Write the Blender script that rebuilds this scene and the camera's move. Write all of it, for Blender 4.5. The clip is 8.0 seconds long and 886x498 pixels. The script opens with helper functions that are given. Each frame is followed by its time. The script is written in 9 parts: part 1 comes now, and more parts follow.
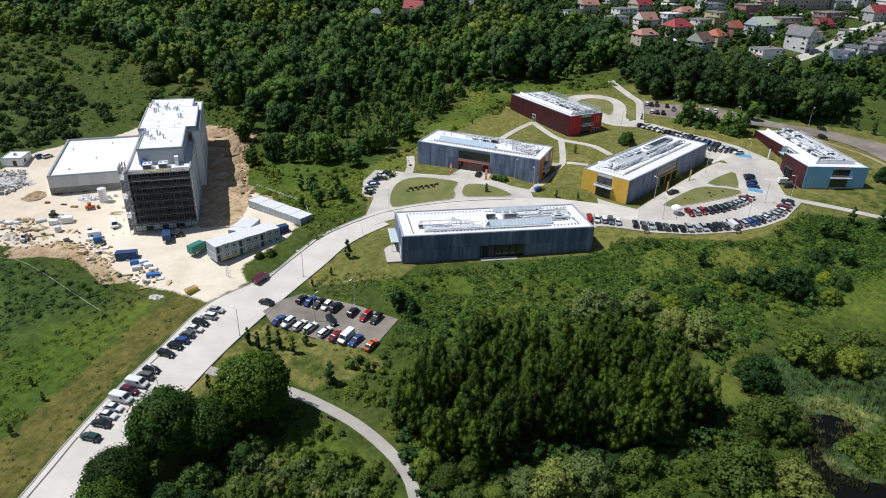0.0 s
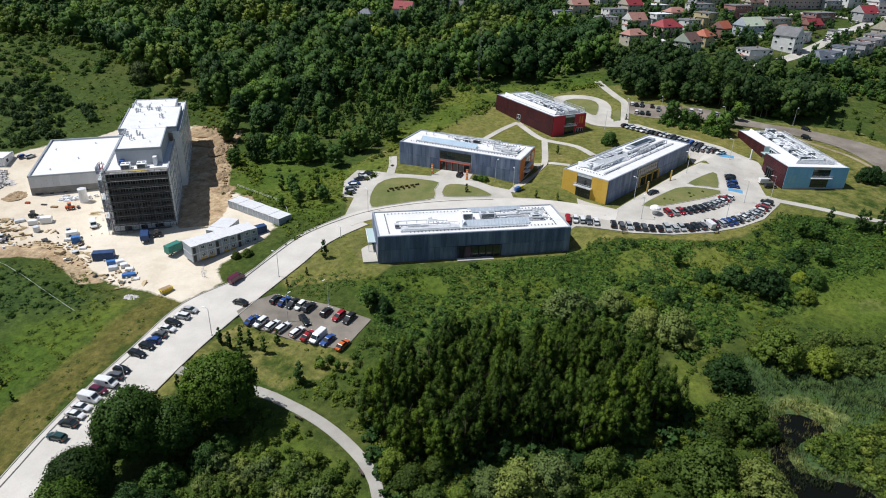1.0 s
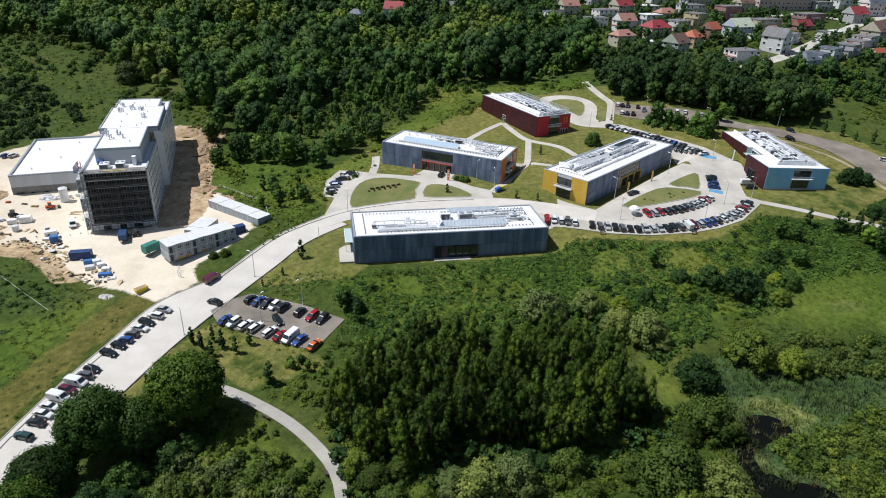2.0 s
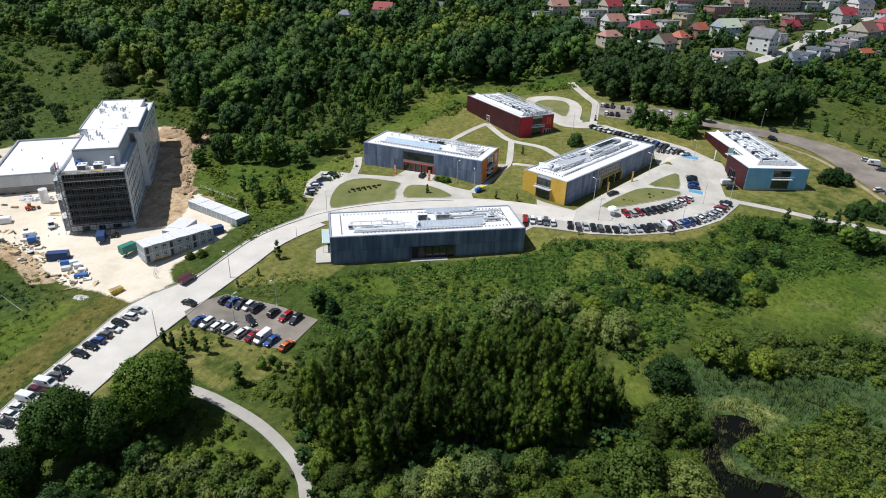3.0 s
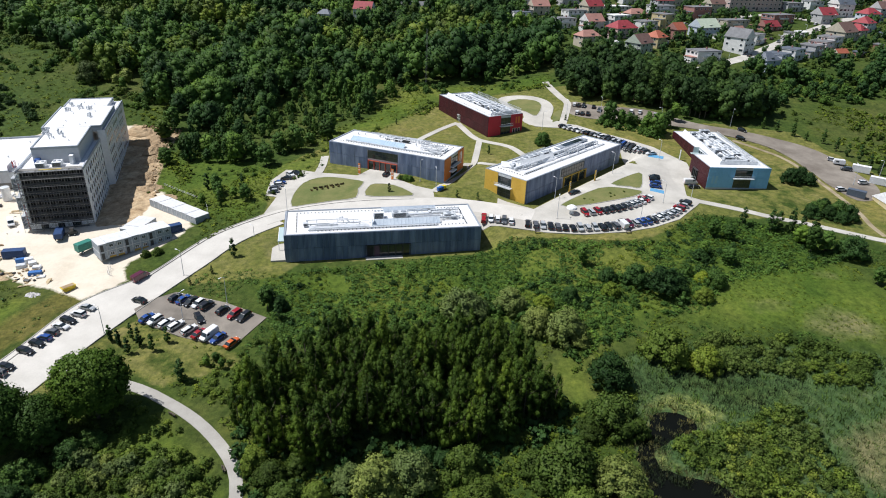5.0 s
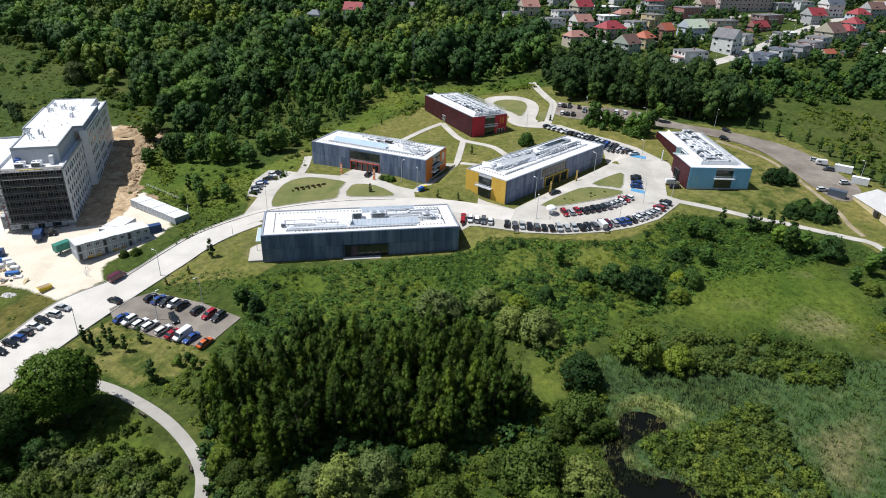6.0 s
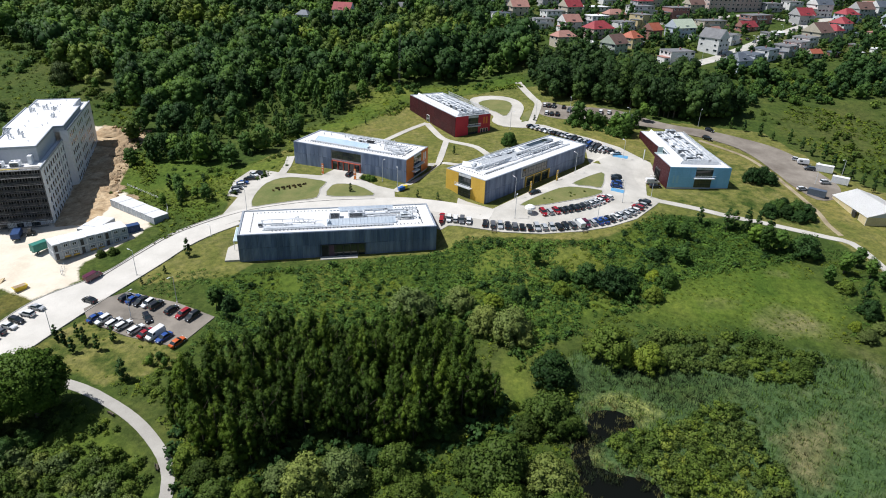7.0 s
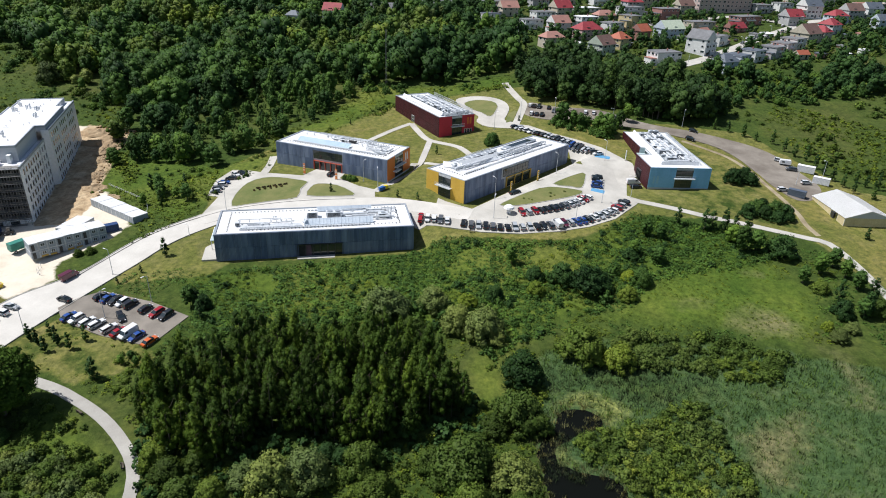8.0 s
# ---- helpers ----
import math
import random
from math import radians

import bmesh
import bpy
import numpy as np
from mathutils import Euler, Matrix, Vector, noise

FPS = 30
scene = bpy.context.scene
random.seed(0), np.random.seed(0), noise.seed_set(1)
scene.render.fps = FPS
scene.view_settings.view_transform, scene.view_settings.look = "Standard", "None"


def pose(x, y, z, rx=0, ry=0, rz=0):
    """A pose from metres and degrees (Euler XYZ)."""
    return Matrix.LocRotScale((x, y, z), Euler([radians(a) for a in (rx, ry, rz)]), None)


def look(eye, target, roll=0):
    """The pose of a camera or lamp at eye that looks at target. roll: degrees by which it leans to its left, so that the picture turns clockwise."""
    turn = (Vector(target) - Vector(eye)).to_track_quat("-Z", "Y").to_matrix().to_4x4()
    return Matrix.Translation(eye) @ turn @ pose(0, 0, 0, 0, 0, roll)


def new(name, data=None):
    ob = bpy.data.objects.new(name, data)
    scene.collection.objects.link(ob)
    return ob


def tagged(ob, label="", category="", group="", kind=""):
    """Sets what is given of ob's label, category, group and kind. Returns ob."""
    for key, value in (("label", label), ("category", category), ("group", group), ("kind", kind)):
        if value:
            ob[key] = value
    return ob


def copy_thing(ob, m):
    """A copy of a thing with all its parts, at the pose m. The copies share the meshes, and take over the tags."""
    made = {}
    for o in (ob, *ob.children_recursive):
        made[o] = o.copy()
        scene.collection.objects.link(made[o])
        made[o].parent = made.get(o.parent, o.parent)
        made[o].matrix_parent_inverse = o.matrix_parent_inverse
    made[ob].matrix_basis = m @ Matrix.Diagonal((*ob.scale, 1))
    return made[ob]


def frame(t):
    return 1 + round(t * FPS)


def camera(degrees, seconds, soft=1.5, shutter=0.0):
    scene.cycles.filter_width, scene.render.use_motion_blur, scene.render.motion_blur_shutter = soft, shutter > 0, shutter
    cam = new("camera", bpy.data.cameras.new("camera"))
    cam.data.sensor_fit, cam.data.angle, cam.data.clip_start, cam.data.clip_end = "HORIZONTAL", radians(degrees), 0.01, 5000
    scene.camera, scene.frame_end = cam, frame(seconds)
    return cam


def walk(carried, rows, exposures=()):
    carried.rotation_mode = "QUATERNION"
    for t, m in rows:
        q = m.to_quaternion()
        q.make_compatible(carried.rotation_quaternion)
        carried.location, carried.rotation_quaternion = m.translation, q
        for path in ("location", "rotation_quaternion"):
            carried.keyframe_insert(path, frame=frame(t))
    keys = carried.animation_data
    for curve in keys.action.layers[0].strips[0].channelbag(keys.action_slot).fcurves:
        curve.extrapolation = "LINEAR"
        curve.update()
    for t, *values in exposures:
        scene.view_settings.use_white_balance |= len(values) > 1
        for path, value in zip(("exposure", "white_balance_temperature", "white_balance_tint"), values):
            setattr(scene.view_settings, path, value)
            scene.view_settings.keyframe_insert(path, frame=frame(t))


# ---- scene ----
cam = camera(70.0, 8.0, 1.0)
PATH = [
    (0, (1.594, -1.091, 88.443), (1.55, 0.703, 87.561), 1.9),
    (0.5, (5.197, -1.06, 88.542), (5.153, 0.735, 87.66), 1.9),
    (1, (8.807, -0.969, 88.634), (8.763, 0.826, 87.753), 1.9),
    (1.5, (12.345, -0.859, 88.735), (12.3, 0.936, 87.854), 2.0),
    (3, (22.794, -0.733, 89.231), (22.753, 1.063, 88.352), 2.0),
    (3.5, (26.206, -0.753, 89.297), (26.166, 1.043, 88.418), 2.0),
    (4, (29.602, -0.832, 89.301), (29.562, 0.964, 88.422), 2.0),
    (4.5, (33.031, -0.913, 89.319), (32.992, 0.883, 88.44), 2.1),
    (6, (43.273, -1.065, 89.647), (43.236, 0.732, 88.77), 2.1),
    (6.5, (46.65, -1.182, 89.736), (46.615, 0.615, 88.859), 2.1),
    (7, (50.068, -1.265, 89.828), (50.035, 0.532, 88.952), 2.1),
    (7.5, (53.558, -1.402, 89.911), (53.525, 0.396, 89.036), 2.1),
    (8, (57.082, -1.535, 89.95), (57.051, 0.264, 89.076), 2.2),
]
walk(cam, [(t, look(eye, target, roll)) for t, eye, target, roll in PATH], [(0, -0.13, 6340, 10), (4, 0.02, 6340, 10), (8, 0.11, 6340, 10)])

# ---- light ----
SUN_AZ, SUN_EL = math.atan2(0.08, -1.0), radians(60)
world = bpy.data.worlds.new("sky")
scene.world = world
world.use_nodes = True
wn = world.node_tree.nodes
sky = wn.new("ShaderNodeTexSky")
sky.sky_type, sky.sun_disc = "NISHITA", False
sky.sun_elevation, sky.sun_rotation = SUN_EL, radians(90) - SUN_AZ
world.node_tree.links.new(sky.outputs[0], wn["Background"].inputs[0])
wn["Background"].inputs[1].default_value = 0.07
sun_data = bpy.data.lights.new("sun", "SUN")
sun_data.energy, sun_data.angle, sun_data.color = 5.0, radians(0.53), (1.0, 0.975, 0.95)
sun = new("sun", sun_data)
sun_way = Vector((math.cos(SUN_AZ) * math.cos(SUN_EL), math.sin(SUN_AZ) * math.cos(SUN_EL), math.sin(SUN_EL)))
sun.matrix_world = look(sun_way * 300, (0, 0, 0))
scene.view_settings.exposure = 0.0

# ---- materials ----
def mat(name, build):
    m = bpy.data.materials.new(name)
    m.use_nodes = True
    n, l = m.node_tree.nodes, m.node_tree.links
    b = n["Principled BSDF"]
    build(n, l, b)
    return m


def noise_node(n, l, scale, detail=4.0, rough=0.6, source="Object"):
    if source == "World":
        co = n.new("ShaderNodeNewGeometry").outputs["Position"]
    else:
        co = n.new("ShaderNodeTexCoord").outputs[source]
    t = n.new("ShaderNodeTexNoise")
    t.inputs["Scale"].default_value, t.inputs["Detail"].default_value, t.inputs["Roughness"].default_value = scale, detail, rough
    l.new(co, t.inputs["Vector"])
    return t.outputs["Fac"]


def ramp(n, l, fac, stops):
    r = n.new("ShaderNodeValToRGB")
    e = r.color_ramp.elements
    while len(e) < len(stops):
        e.new(0.5)
    for k, (p, c) in zip(e, stops):
        k.position, k.color = p, (*c, 1) if len(c) == 3 else c
    l.new(fac, r.inputs[0])
    return r.outputs[0]


def mixc(n, l, fac, a, b, mode="MIX"):
    m = n.new("ShaderNodeMix")
    m.data_type, m.blend_type = "RGBA", mode
    for sock, v in ((m.inputs[0], fac), (m.inputs[6], a), (m.inputs[7], b)):
        if isinstance(v, bpy.types.NodeSocket):
            l.new(v, sock)
        elif isinstance(v, (int, float)):
            sock.default_value = v
        else:
            sock.default_value = (*v, 1)
    return m.outputs[2]


def bump(n, l, b, height, strength=0.3, distance=0.1):
    u = n.new("ShaderNodeBump")
    u.inputs["Strength"].default_value, u.inputs["Distance"].default_value = strength, distance
    l.new(height, u.inputs["Height"])
    l.new(u.outputs[0], b.inputs["Normal"])


def grainy(name, c1, c2, scale=0.3, fine=6.0, rough=0.9, metal=0.0, bumpy=0.2, spread=0.35, source="World"):
    """A surface with broad stains between two colours and a fine grain over them."""
    def build(n, l, b):
        broad = noise_node(n, l, scale, 5, 0.6, source)
        grain = noise_node(n, l, fine, 3, 0.7, source)
        col = ramp(n, l, broad, [(0.5 - spread / 2, c1), (0.5 + spread / 2, c2)])
        col = mixc(n, l, 0.5, col, ramp(n, l, grain, [(0.3, (0.6, 0.6, 0.6)), (0.7, (1.0, 1.0, 1.0))]), "MULTIPLY")
        l.new(col, b.inputs["Base Color"])
        b.inputs["Roughness"].default_value, b.inputs["Metallic"].default_value = rough, metal
        if bumpy:
            bump(n, l, b, grain, bumpy)
    return mat(name, build)


def varied(name, c1, c2, rough=0.6, metal=0.0, fine=3.0, amount=0.25, spec=0.5):
    """Colour that differs from piece to piece, with a fine grain."""
    def build(n, l, b):
        rnd = n.new("ShaderNodeObjectInfo").outputs["Random"]
        col = mixc(n, l, rnd, c1, c2)
        grain = noise_node(n, l, fine, 4, 0.7, "World")
        col = mixc(n, l, amount, col, ramp(n, l, grain, [(0.3, (0.45, 0.45, 0.45)), (0.7, (1.0, 1.0, 1.0))]), "MULTIPLY")
        l.new(col, b.inputs["Base Color"])
        b.inputs["Roughness"].default_value, b.inputs["Metallic"].default_value = rough, metal
        b.inputs["Specular IOR Level"].default_value = spec
    return mat(name, build)


def plain(name, colour, rough, spec, metal=0.0):
    def build(n, l, b):
        b.inputs["Base Color"].default_value = (*colour, 1)
        b.inputs["Roughness"].default_value, b.inputs["Specular IOR Level"].default_value = rough, spec
        b.inputs["Metallic"].default_value = metal
    return mat(name, build)


def streaked(name, c1, c2, rough):
    """Sheet cladding with long upright streaks and a tone for each panel."""
    def build(n, l, b):
        pos = n.new("ShaderNodeNewGeometry").outputs["Position"]
        mp = n.new("ShaderNodeVectorMath")
        mp.operation, mp.inputs[1].default_value = "MULTIPLY", (0.9, 0.9, 0.12)
        l.new(pos, mp.inputs[0])
        t = n.new("ShaderNodeTexNoise")
        t.inputs["Scale"].default_value, t.inputs["Detail"].default_value = 0.8, 5
        l.new(mp.outputs[0], t.inputs["Vector"])
        col = mixc(n, l, n.new("ShaderNodeObjectInfo").outputs["Random"], c1, c2)
        col = mixc(n, l, 0.8, col, ramp(n, l, t.outputs["Fac"], [(0.35, (0.6, 0.62, 0.66)), (0.5, (1.0, 1.0, 1.0)), (0.66, (1.5, 1.42, 1.32))]), "MULTIPLY")
        l.new(col, b.inputs["Base Color"])
        b.inputs["Roughness"].default_value, b.inputs["Metallic"].default_value = rough, 0.1
    return mat(name, build)


def leafy(name, dark, mid, light):
    """Leaves: each clump has a tint of its own, each plant too, and each part of the wood."""
    def build(n, l, b):
        isl = n.new("ShaderNodeNewGeometry").outputs["Random Per Island"]
        col = ramp(n, l, isl, [(0.0, dark), (0.5, mid), (1.0, light)])
        own = n.new("ShaderNodeAttribute")
        own.attribute_name = "tint"
        free = n.new("ShaderNodeMath")
        free.operation, free.inputs[1].default_value = "LESS_THAN", 0.01
        l.new(own.outputs["Fac"], free.inputs[0])
        tint = n.new("ShaderNodeMath")
        tint.operation = "MULTIPLY_ADD"
        l.new(n.new("ShaderNodeObjectInfo").outputs["Random"], tint.inputs[0])
        l.new(free.outputs[0], tint.inputs[1])
        l.new(own.outputs["Fac"], tint.inputs[2])
        col = mixc(n, l, 0.9, col, ramp(n, l, tint.outputs[0], [(0.0, (0.47, 0.5, 0.44)), (0.35, (0.83, 0.87, 0.82)), (0.65, (1.1, 1.1, 0.96)), (1.0, (1.75, 1.55, 1.05))]), "MULTIPLY")
        stand = noise_node(n, l, 0.035, 3, 0.6, "World")
        col = mixc(n, l, 0.7, col, ramp(n, l, stand, [(0.3, (0.56, 0.6, 0.55)), (0.5, (0.95, 0.97, 0.92)), (0.72, (1.42, 1.3, 0.95))]), "MULTIPLY")
        small = noise_node(n, l, 2.2, 3, 0.7, "World")
        col = mixc(n, l, 0.25, col, ramp(n, l, small, [(0.32, (0.4, 0.42, 0.4)), (0.52, (1.0, 1.0, 1.0)), (0.72, (1.5, 1.45, 1.3))]), "MULTIPLY")
        l.new(col, b.inputs["Base Color"])
        b.inputs["Roughness"].default_value = 0.55
        b.inputs["Specular IOR Level"].default_value = 0.08
        thin = n.new("ShaderNodeBsdfTranslucent")
        l.new(col, thin.inputs["Color"])
        both = n.new("ShaderNodeMixShader")
        both.inputs[0].default_value = 0.14
        l.new(b.outputs[0], both.inputs[1])
        l.new(thin.outputs[0], both.inputs[2])
        l.new(both.outputs[0], n["Material Output"].inputs["Surface"])
    return mat(name, build)


LEAF_WOOD = leafy("leaves_birch", (0.033, 0.066, 0.01), (0.047, 0.085, 0.013), (0.066, 0.106, 0.019))
LEAF_DARK = leafy("leaves_dark", (0.027, 0.062, 0.021), (0.039, 0.084, 0.026), (0.056, 0.108, 0.034))
LEAF_CHESTNUT = leafy("leaves_chestnut", (0.026, 0.058, 0.012), (0.038, 0.078, 0.017), (0.056, 0.104, 0.025))
LEAF_PINE = leafy("leaves_far_wood", (0.025, 0.053, 0.018), (0.035, 0.069, 0.022), (0.050, 0.090, 0.030))
LEAF_FOREST = leafy("leaves_forest", (0.048, 0.098, 0.023), (0.067, 0.13, 0.03), (0.094, 0.165, 0.04))
LEAF_SHRUB = leafy("leaves_shrub", (0.068, 0.112, 0.021), (0.092, 0.142, 0.029), (0.128, 0.175, 0.044))
LEAF_WILLOW = leafy("leaves_willow", (0.1, 0.142, 0.048), (0.13, 0.175, 0.06), (0.17, 0.212, 0.082))
LEAF_YELLOW = leafy("leaves_yellow", (0.1, 0.15, 0.02), (0.15, 0.21, 0.03), (0.22, 0.27, 0.05))
LEAF_GRASS = leafy("leaves_grass", (0.074, 0.118, 0.014), (0.098, 0.14, 0.019), (0.13, 0.16, 0.029))
LEAF_OLIVE = leafy("leaves_olive", (0.082, 0.125, 0.028), (0.106, 0.152, 0.036), (0.14, 0.182, 0.052))
LEAF_REED = leafy("leaves_reed", (0.049, 0.104, 0.019), (0.067, 0.124, 0.023), (0.092, 0.146, 0.030))
LEAF_DARK_REED = leafy("leaves_dark_reed", (0.021, 0.035, 0.017), (0.026, 0.041, 0.020), (0.035, 0.050, 0.025))
LEAF_TAN_REED = leafy("leaves_tan_reed", (0.100, 0.115, 0.048), (0.135, 0.138, 0.062), (0.180, 0.168, 0.085))
BARK = grainy("bark", (0.09, 0.07, 0.05), (0.16, 0.13, 0.1), 2.0, 12)
ASPHALT = grainy("asphalt", (0.55, 0.525, 0.475), (0.66, 0.63, 0.575), 0.15, 5, 0.9)
PAVING = grainy("paving", (0.44, 0.418, 0.37), (0.59, 0.562, 0.505), 0.12, 5, 0.9)
FOOT_PAVING = grainy("foot_paving", (0.35, 0.33, 0.295), (0.45, 0.43, 0.385), 0.2, 5, 0.9)
OLD_ASPHALT = grainy("old_asphalt", (0.15, 0.125, 0.1), (0.31, 0.275, 0.23), 0.09, 3, 0.95)
LOT_PAVING = grainy("lot_paving", (0.165, 0.146, 0.122), (0.3, 0.266, 0.224), 0.14, 5, 0.95)
KERB = grainy("kerb_stone", (0.38, 0.37, 0.34), (0.48, 0.46, 0.42), 0.5, 6, 0.9)
TRACK = grainy("dirt_track", (0.25, 0.2, 0.12), (0.44, 0.37, 0.25), 0.2, 2, 0.95)
LAWN = grainy("lawn", (0.1, 0.135, 0.03), (0.21, 0.2, 0.07), 0.11, 1.6, 0.95, 0, 0.4)
WATER = plain("pond_water", (0.005, 0.006, 0.005), 0.25, 0.04)
ROOF_WHITE = grainy("roof_membrane", (0.74, 0.75, 0.76), (0.84, 0.84, 0.84), 0.2, 2.5, 0.7, 0, 0.0)
METAL_EDGE = grainy("edge_flashing", (0.34, 0.38, 0.43), (0.42, 0.46, 0.51), 0.5, 4, 0.45, 0.2, 0.0)
STEEL = grainy("galvanised_steel", (0.58, 0.61, 0.64), (0.74, 0.77, 0.8), 0.7, 5, 0.45, 0.1, 0.0)
TUBE_STEEL = grainy("scaffold_tube", (0.13, 0.135, 0.14), (0.2, 0.2, 0.2), 0.7, 5, 0.6, 0.2, 0.0)
DARK_METAL = grainy("dark_metal", (0.04, 0.042, 0.045), (0.07, 0.072, 0.075), 0.7, 5, 0.5, 0.3, 0.0)
GLASS_DARK = plain("window_glass", (0.02, 0.03, 0.035), 0.05, 0.8)
PANEL_GREY = streaked("mesh_panel_grey", (0.115, 0.16, 0.265), (0.195, 0.242, 0.355), 0.5)
PANEL_MAROON = varied("mesh_panel_maroon", (0.05, 0.009, 0.014), (0.082, 0.014, 0.02), 0.55, 0.1, 1.2, 0.5)
WALL_ORANGE = varied("wall_orange", (0.7, 0.19, 0.03), (0.76, 0.22, 0.04), 0.6, 0, 1.5, 0.25)
PLUM_PANEL = varied("plum_panel", (0.1, 0.05, 0.085), (0.13, 0.065, 0.1), 0.6, 0, 1.5, 0.3)
RIM_RED = varied("rim_red", (0.42, 0.07, 0.045), (0.46, 0.09, 0.05), 0.6, 0, 1.5, 0.25)
WALL_YELLOW = varied("wall_yellow", (0.62, 0.38, 0.05), (0.68, 0.43, 0.07), 0.6, 0, 1.5, 0.25)
WALL_RED = varied("wall_red", (0.5, 0.022, 0.045), (0.56, 0.028, 0.055), 0.6, 0, 1.5, 0.25)
WALL_BLUE = varied("wall_blue", (0.22, 0.5, 0.78), (0.25, 0.54, 0.82), 0.6, 0, 1.5, 0.25)
WALL_GREY = varied("wall_light_grey", (0.5, 0.52, 0.55), (0.58, 0.6, 0.63), 0.7, 0, 1.5, 0.2)
WALL_WHITE = varied("wall_white", (0.83, 0.85, 0.87), (0.88, 0.89, 0.9), 0.5, 0, 1.2, 0.25)
CONCRETE = grainy("raw_concrete", (0.2, 0.19, 0.18), (0.3, 0.29, 0.27), 0.4, 3, 0.9)
# Near-black colour that stands for the shade in unlit rooms and openings.
UNLIT_INSIDE = grainy("unlit_inside", (0.025, 0.024, 0.023), (0.05, 0.048, 0.045), 0.6, 3, 0.95, 0, 0)


# ---- terrain ----
HILL_X = (-110, -30, 50, 130, 210)
HILL_Y = (100, 165, 230, 295, 360)
HILLS = ((-0.7, 1.4, -1.1, -2.1, 0.2), (-0.2, 1.5, -1.1, 0.2, 1.0), (-2.7, 0.1, 2.1, 3.0, -2.5), (-3.4, -1.2, -2.0, -1.9, -4.3), (-0.9, -0.3, -4.6, 3.5, 4.0))
SPREAD = 62.0


def soft(v, a, b):
    s = 12.0
    return a + s * np.log1p(np.exp(np.minimum(60, (v - a) / s))) - s * np.log1p(np.exp(np.minimum(60, (v - b) / s)))


# levelled strips along the walls, fitted so the wall feet show in the camera's view: corner x, y and turn of the house;
# along, across; height at both ends; run-out
LEVELLED = ((-14.7, 168.5, 12.8, -1, 61.5, -2.5, 10, -0.45, 0.3, 6.0), (60.2, 207.9, 49.4, 0, 67, -2.5, 9, 6.25, 6.9, 8.0),
            (-15.8, 243.5, -21.1, 44, 51.5, 0, 19, 6.6, 6.2, 5.0), (129.6, 227, 4, -7.5, 24.5, -2, 8, 7.9, 8.6, 13.0))


def land(x, y):
    """Height of the ground: a long slope with gentle swells, cut level along the houses to suit the camera's view."""
    x, y = np.asarray(x, float), np.asarray(y, float)
    z = -13 + 0.125 * (soft(y, 70, 560) - 70) + 3.3 * np.tanh(x / 150)
    for j, b in enumerate(HILL_Y):
        gy = np.exp(-(y - b) ** 2 / (2 * SPREAD * SPREAD))
        for i, a in enumerate(HILL_X):
            z = z + HILLS[j][i] * gy * np.exp(-(x - a) ** 2 / (2 * SPREAD * SPREAD))
    basin = 1 / (1 + np.exp(np.minimum(50, (np.hypot((x - 87) / 13, (y - 104) / 20) - 1.15) * 10)))
    z = z * (1 - basin) - 7.9 * basin
    for ox, oy, turn, u0, u1, v0, v1, za, zb, run in LEVELLED:
        c, s = math.cos(math.radians(turn)), math.sin(math.radians(turn))
        u, v = (x - ox) * c + (y - oy) * s, (y - oy) * c - (x - ox) * s
        off = np.hypot(np.maximum(0, np.maximum(u0 - u, u - u1)), np.maximum(0, np.maximum(v0 - v, v - v1)))
        w = np.clip(1 - off / run, 0, 1)
        w = w * w * (3 - 2 * w)
        z = z + w * (za + (zb - za) * np.clip((u - u0) / (u1 - u0), 0, 1) - z)
    return z


def ground_z(x, y):
    return float(land(x, y))


def inside(poly, x, y):
    """Which of the points lie in the polygon."""
    x, y = np.asarray(x, float), np.asarray(y, float)
    hit = np.zeros(x.shape, bool)
    for (ax, ay), (bx, by) in zip(poly, poly[1:] + poly[:1]):
        if ay == by:
            continue
        cross = ((ay > y) != (by > y)) & (x < (bx - ax) * (y - ay) / (by - ay) + ax)
        hit ^= cross
    return hit


def mesh_object(name, verts, faces, material, parent=None, smooth=False):
    me = bpy.data.meshes.new(name)
    me.from_pydata([tuple(v) for v in verts], [], [tuple(f) for f in faces])
    me.materials.append(material)
    if smooth:
        me.polygons.foreach_set("use_smooth", [True] * len(me.polygons))
    ob = new(name, me)
    ob.parent = parent
    return ob


def part(name, bm, material, parent, label=""):
    me = bpy.data.meshes.new(name)
    bm.to_mesh(me)
    bm.free()
    me.materials.append(material)
    ob = new(name, me)
    ob.parent = parent
    if label:
        ob["label"] = label
    return ob


def box(bm, x0, y0, z0, x1, y1, z1):
    v = [bm.verts.new(p) for p in ((x0, y0, z0), (x1, y0, z0), (x1, y1, z0), (x0, y1, z0), (x0, y0, z1), (x1, y0, z1), (x1, y1, z1), (x0, y1, z1))]
    for f in ((3, 2, 1, 0), (4, 5, 6, 7), (0, 1, 5, 4), (1, 2, 6, 5), (2, 3, 7, 6), (3, 0, 4, 7)):
        bm.faces.new([v[i] for i in f])


def tube(bm, p, q, r0, r1, sides=8):
    """A tapered rod from p to q."""
    p, q = Vector(p), Vector(q)
    turn = (q - p).to_track_quat("Z", "Y").to_matrix()
    rings = []
    for c, r in ((p, r0), (q, r1)):
        rings.append([bm.verts.new(c + turn @ Vector((r * math.cos(a), r * math.sin(a), 0))) for a in [2 * math.pi * k / sides for k in range(sides)]])
    for k in range(sides):
        bm.faces.new((rings[0][k], rings[0][(k + 1) % sides], rings[1][(k + 1) % sides], rings[1][k]))
    bm.faces.new(rings[1])
    bm.faces.new(rings[0][::-1])


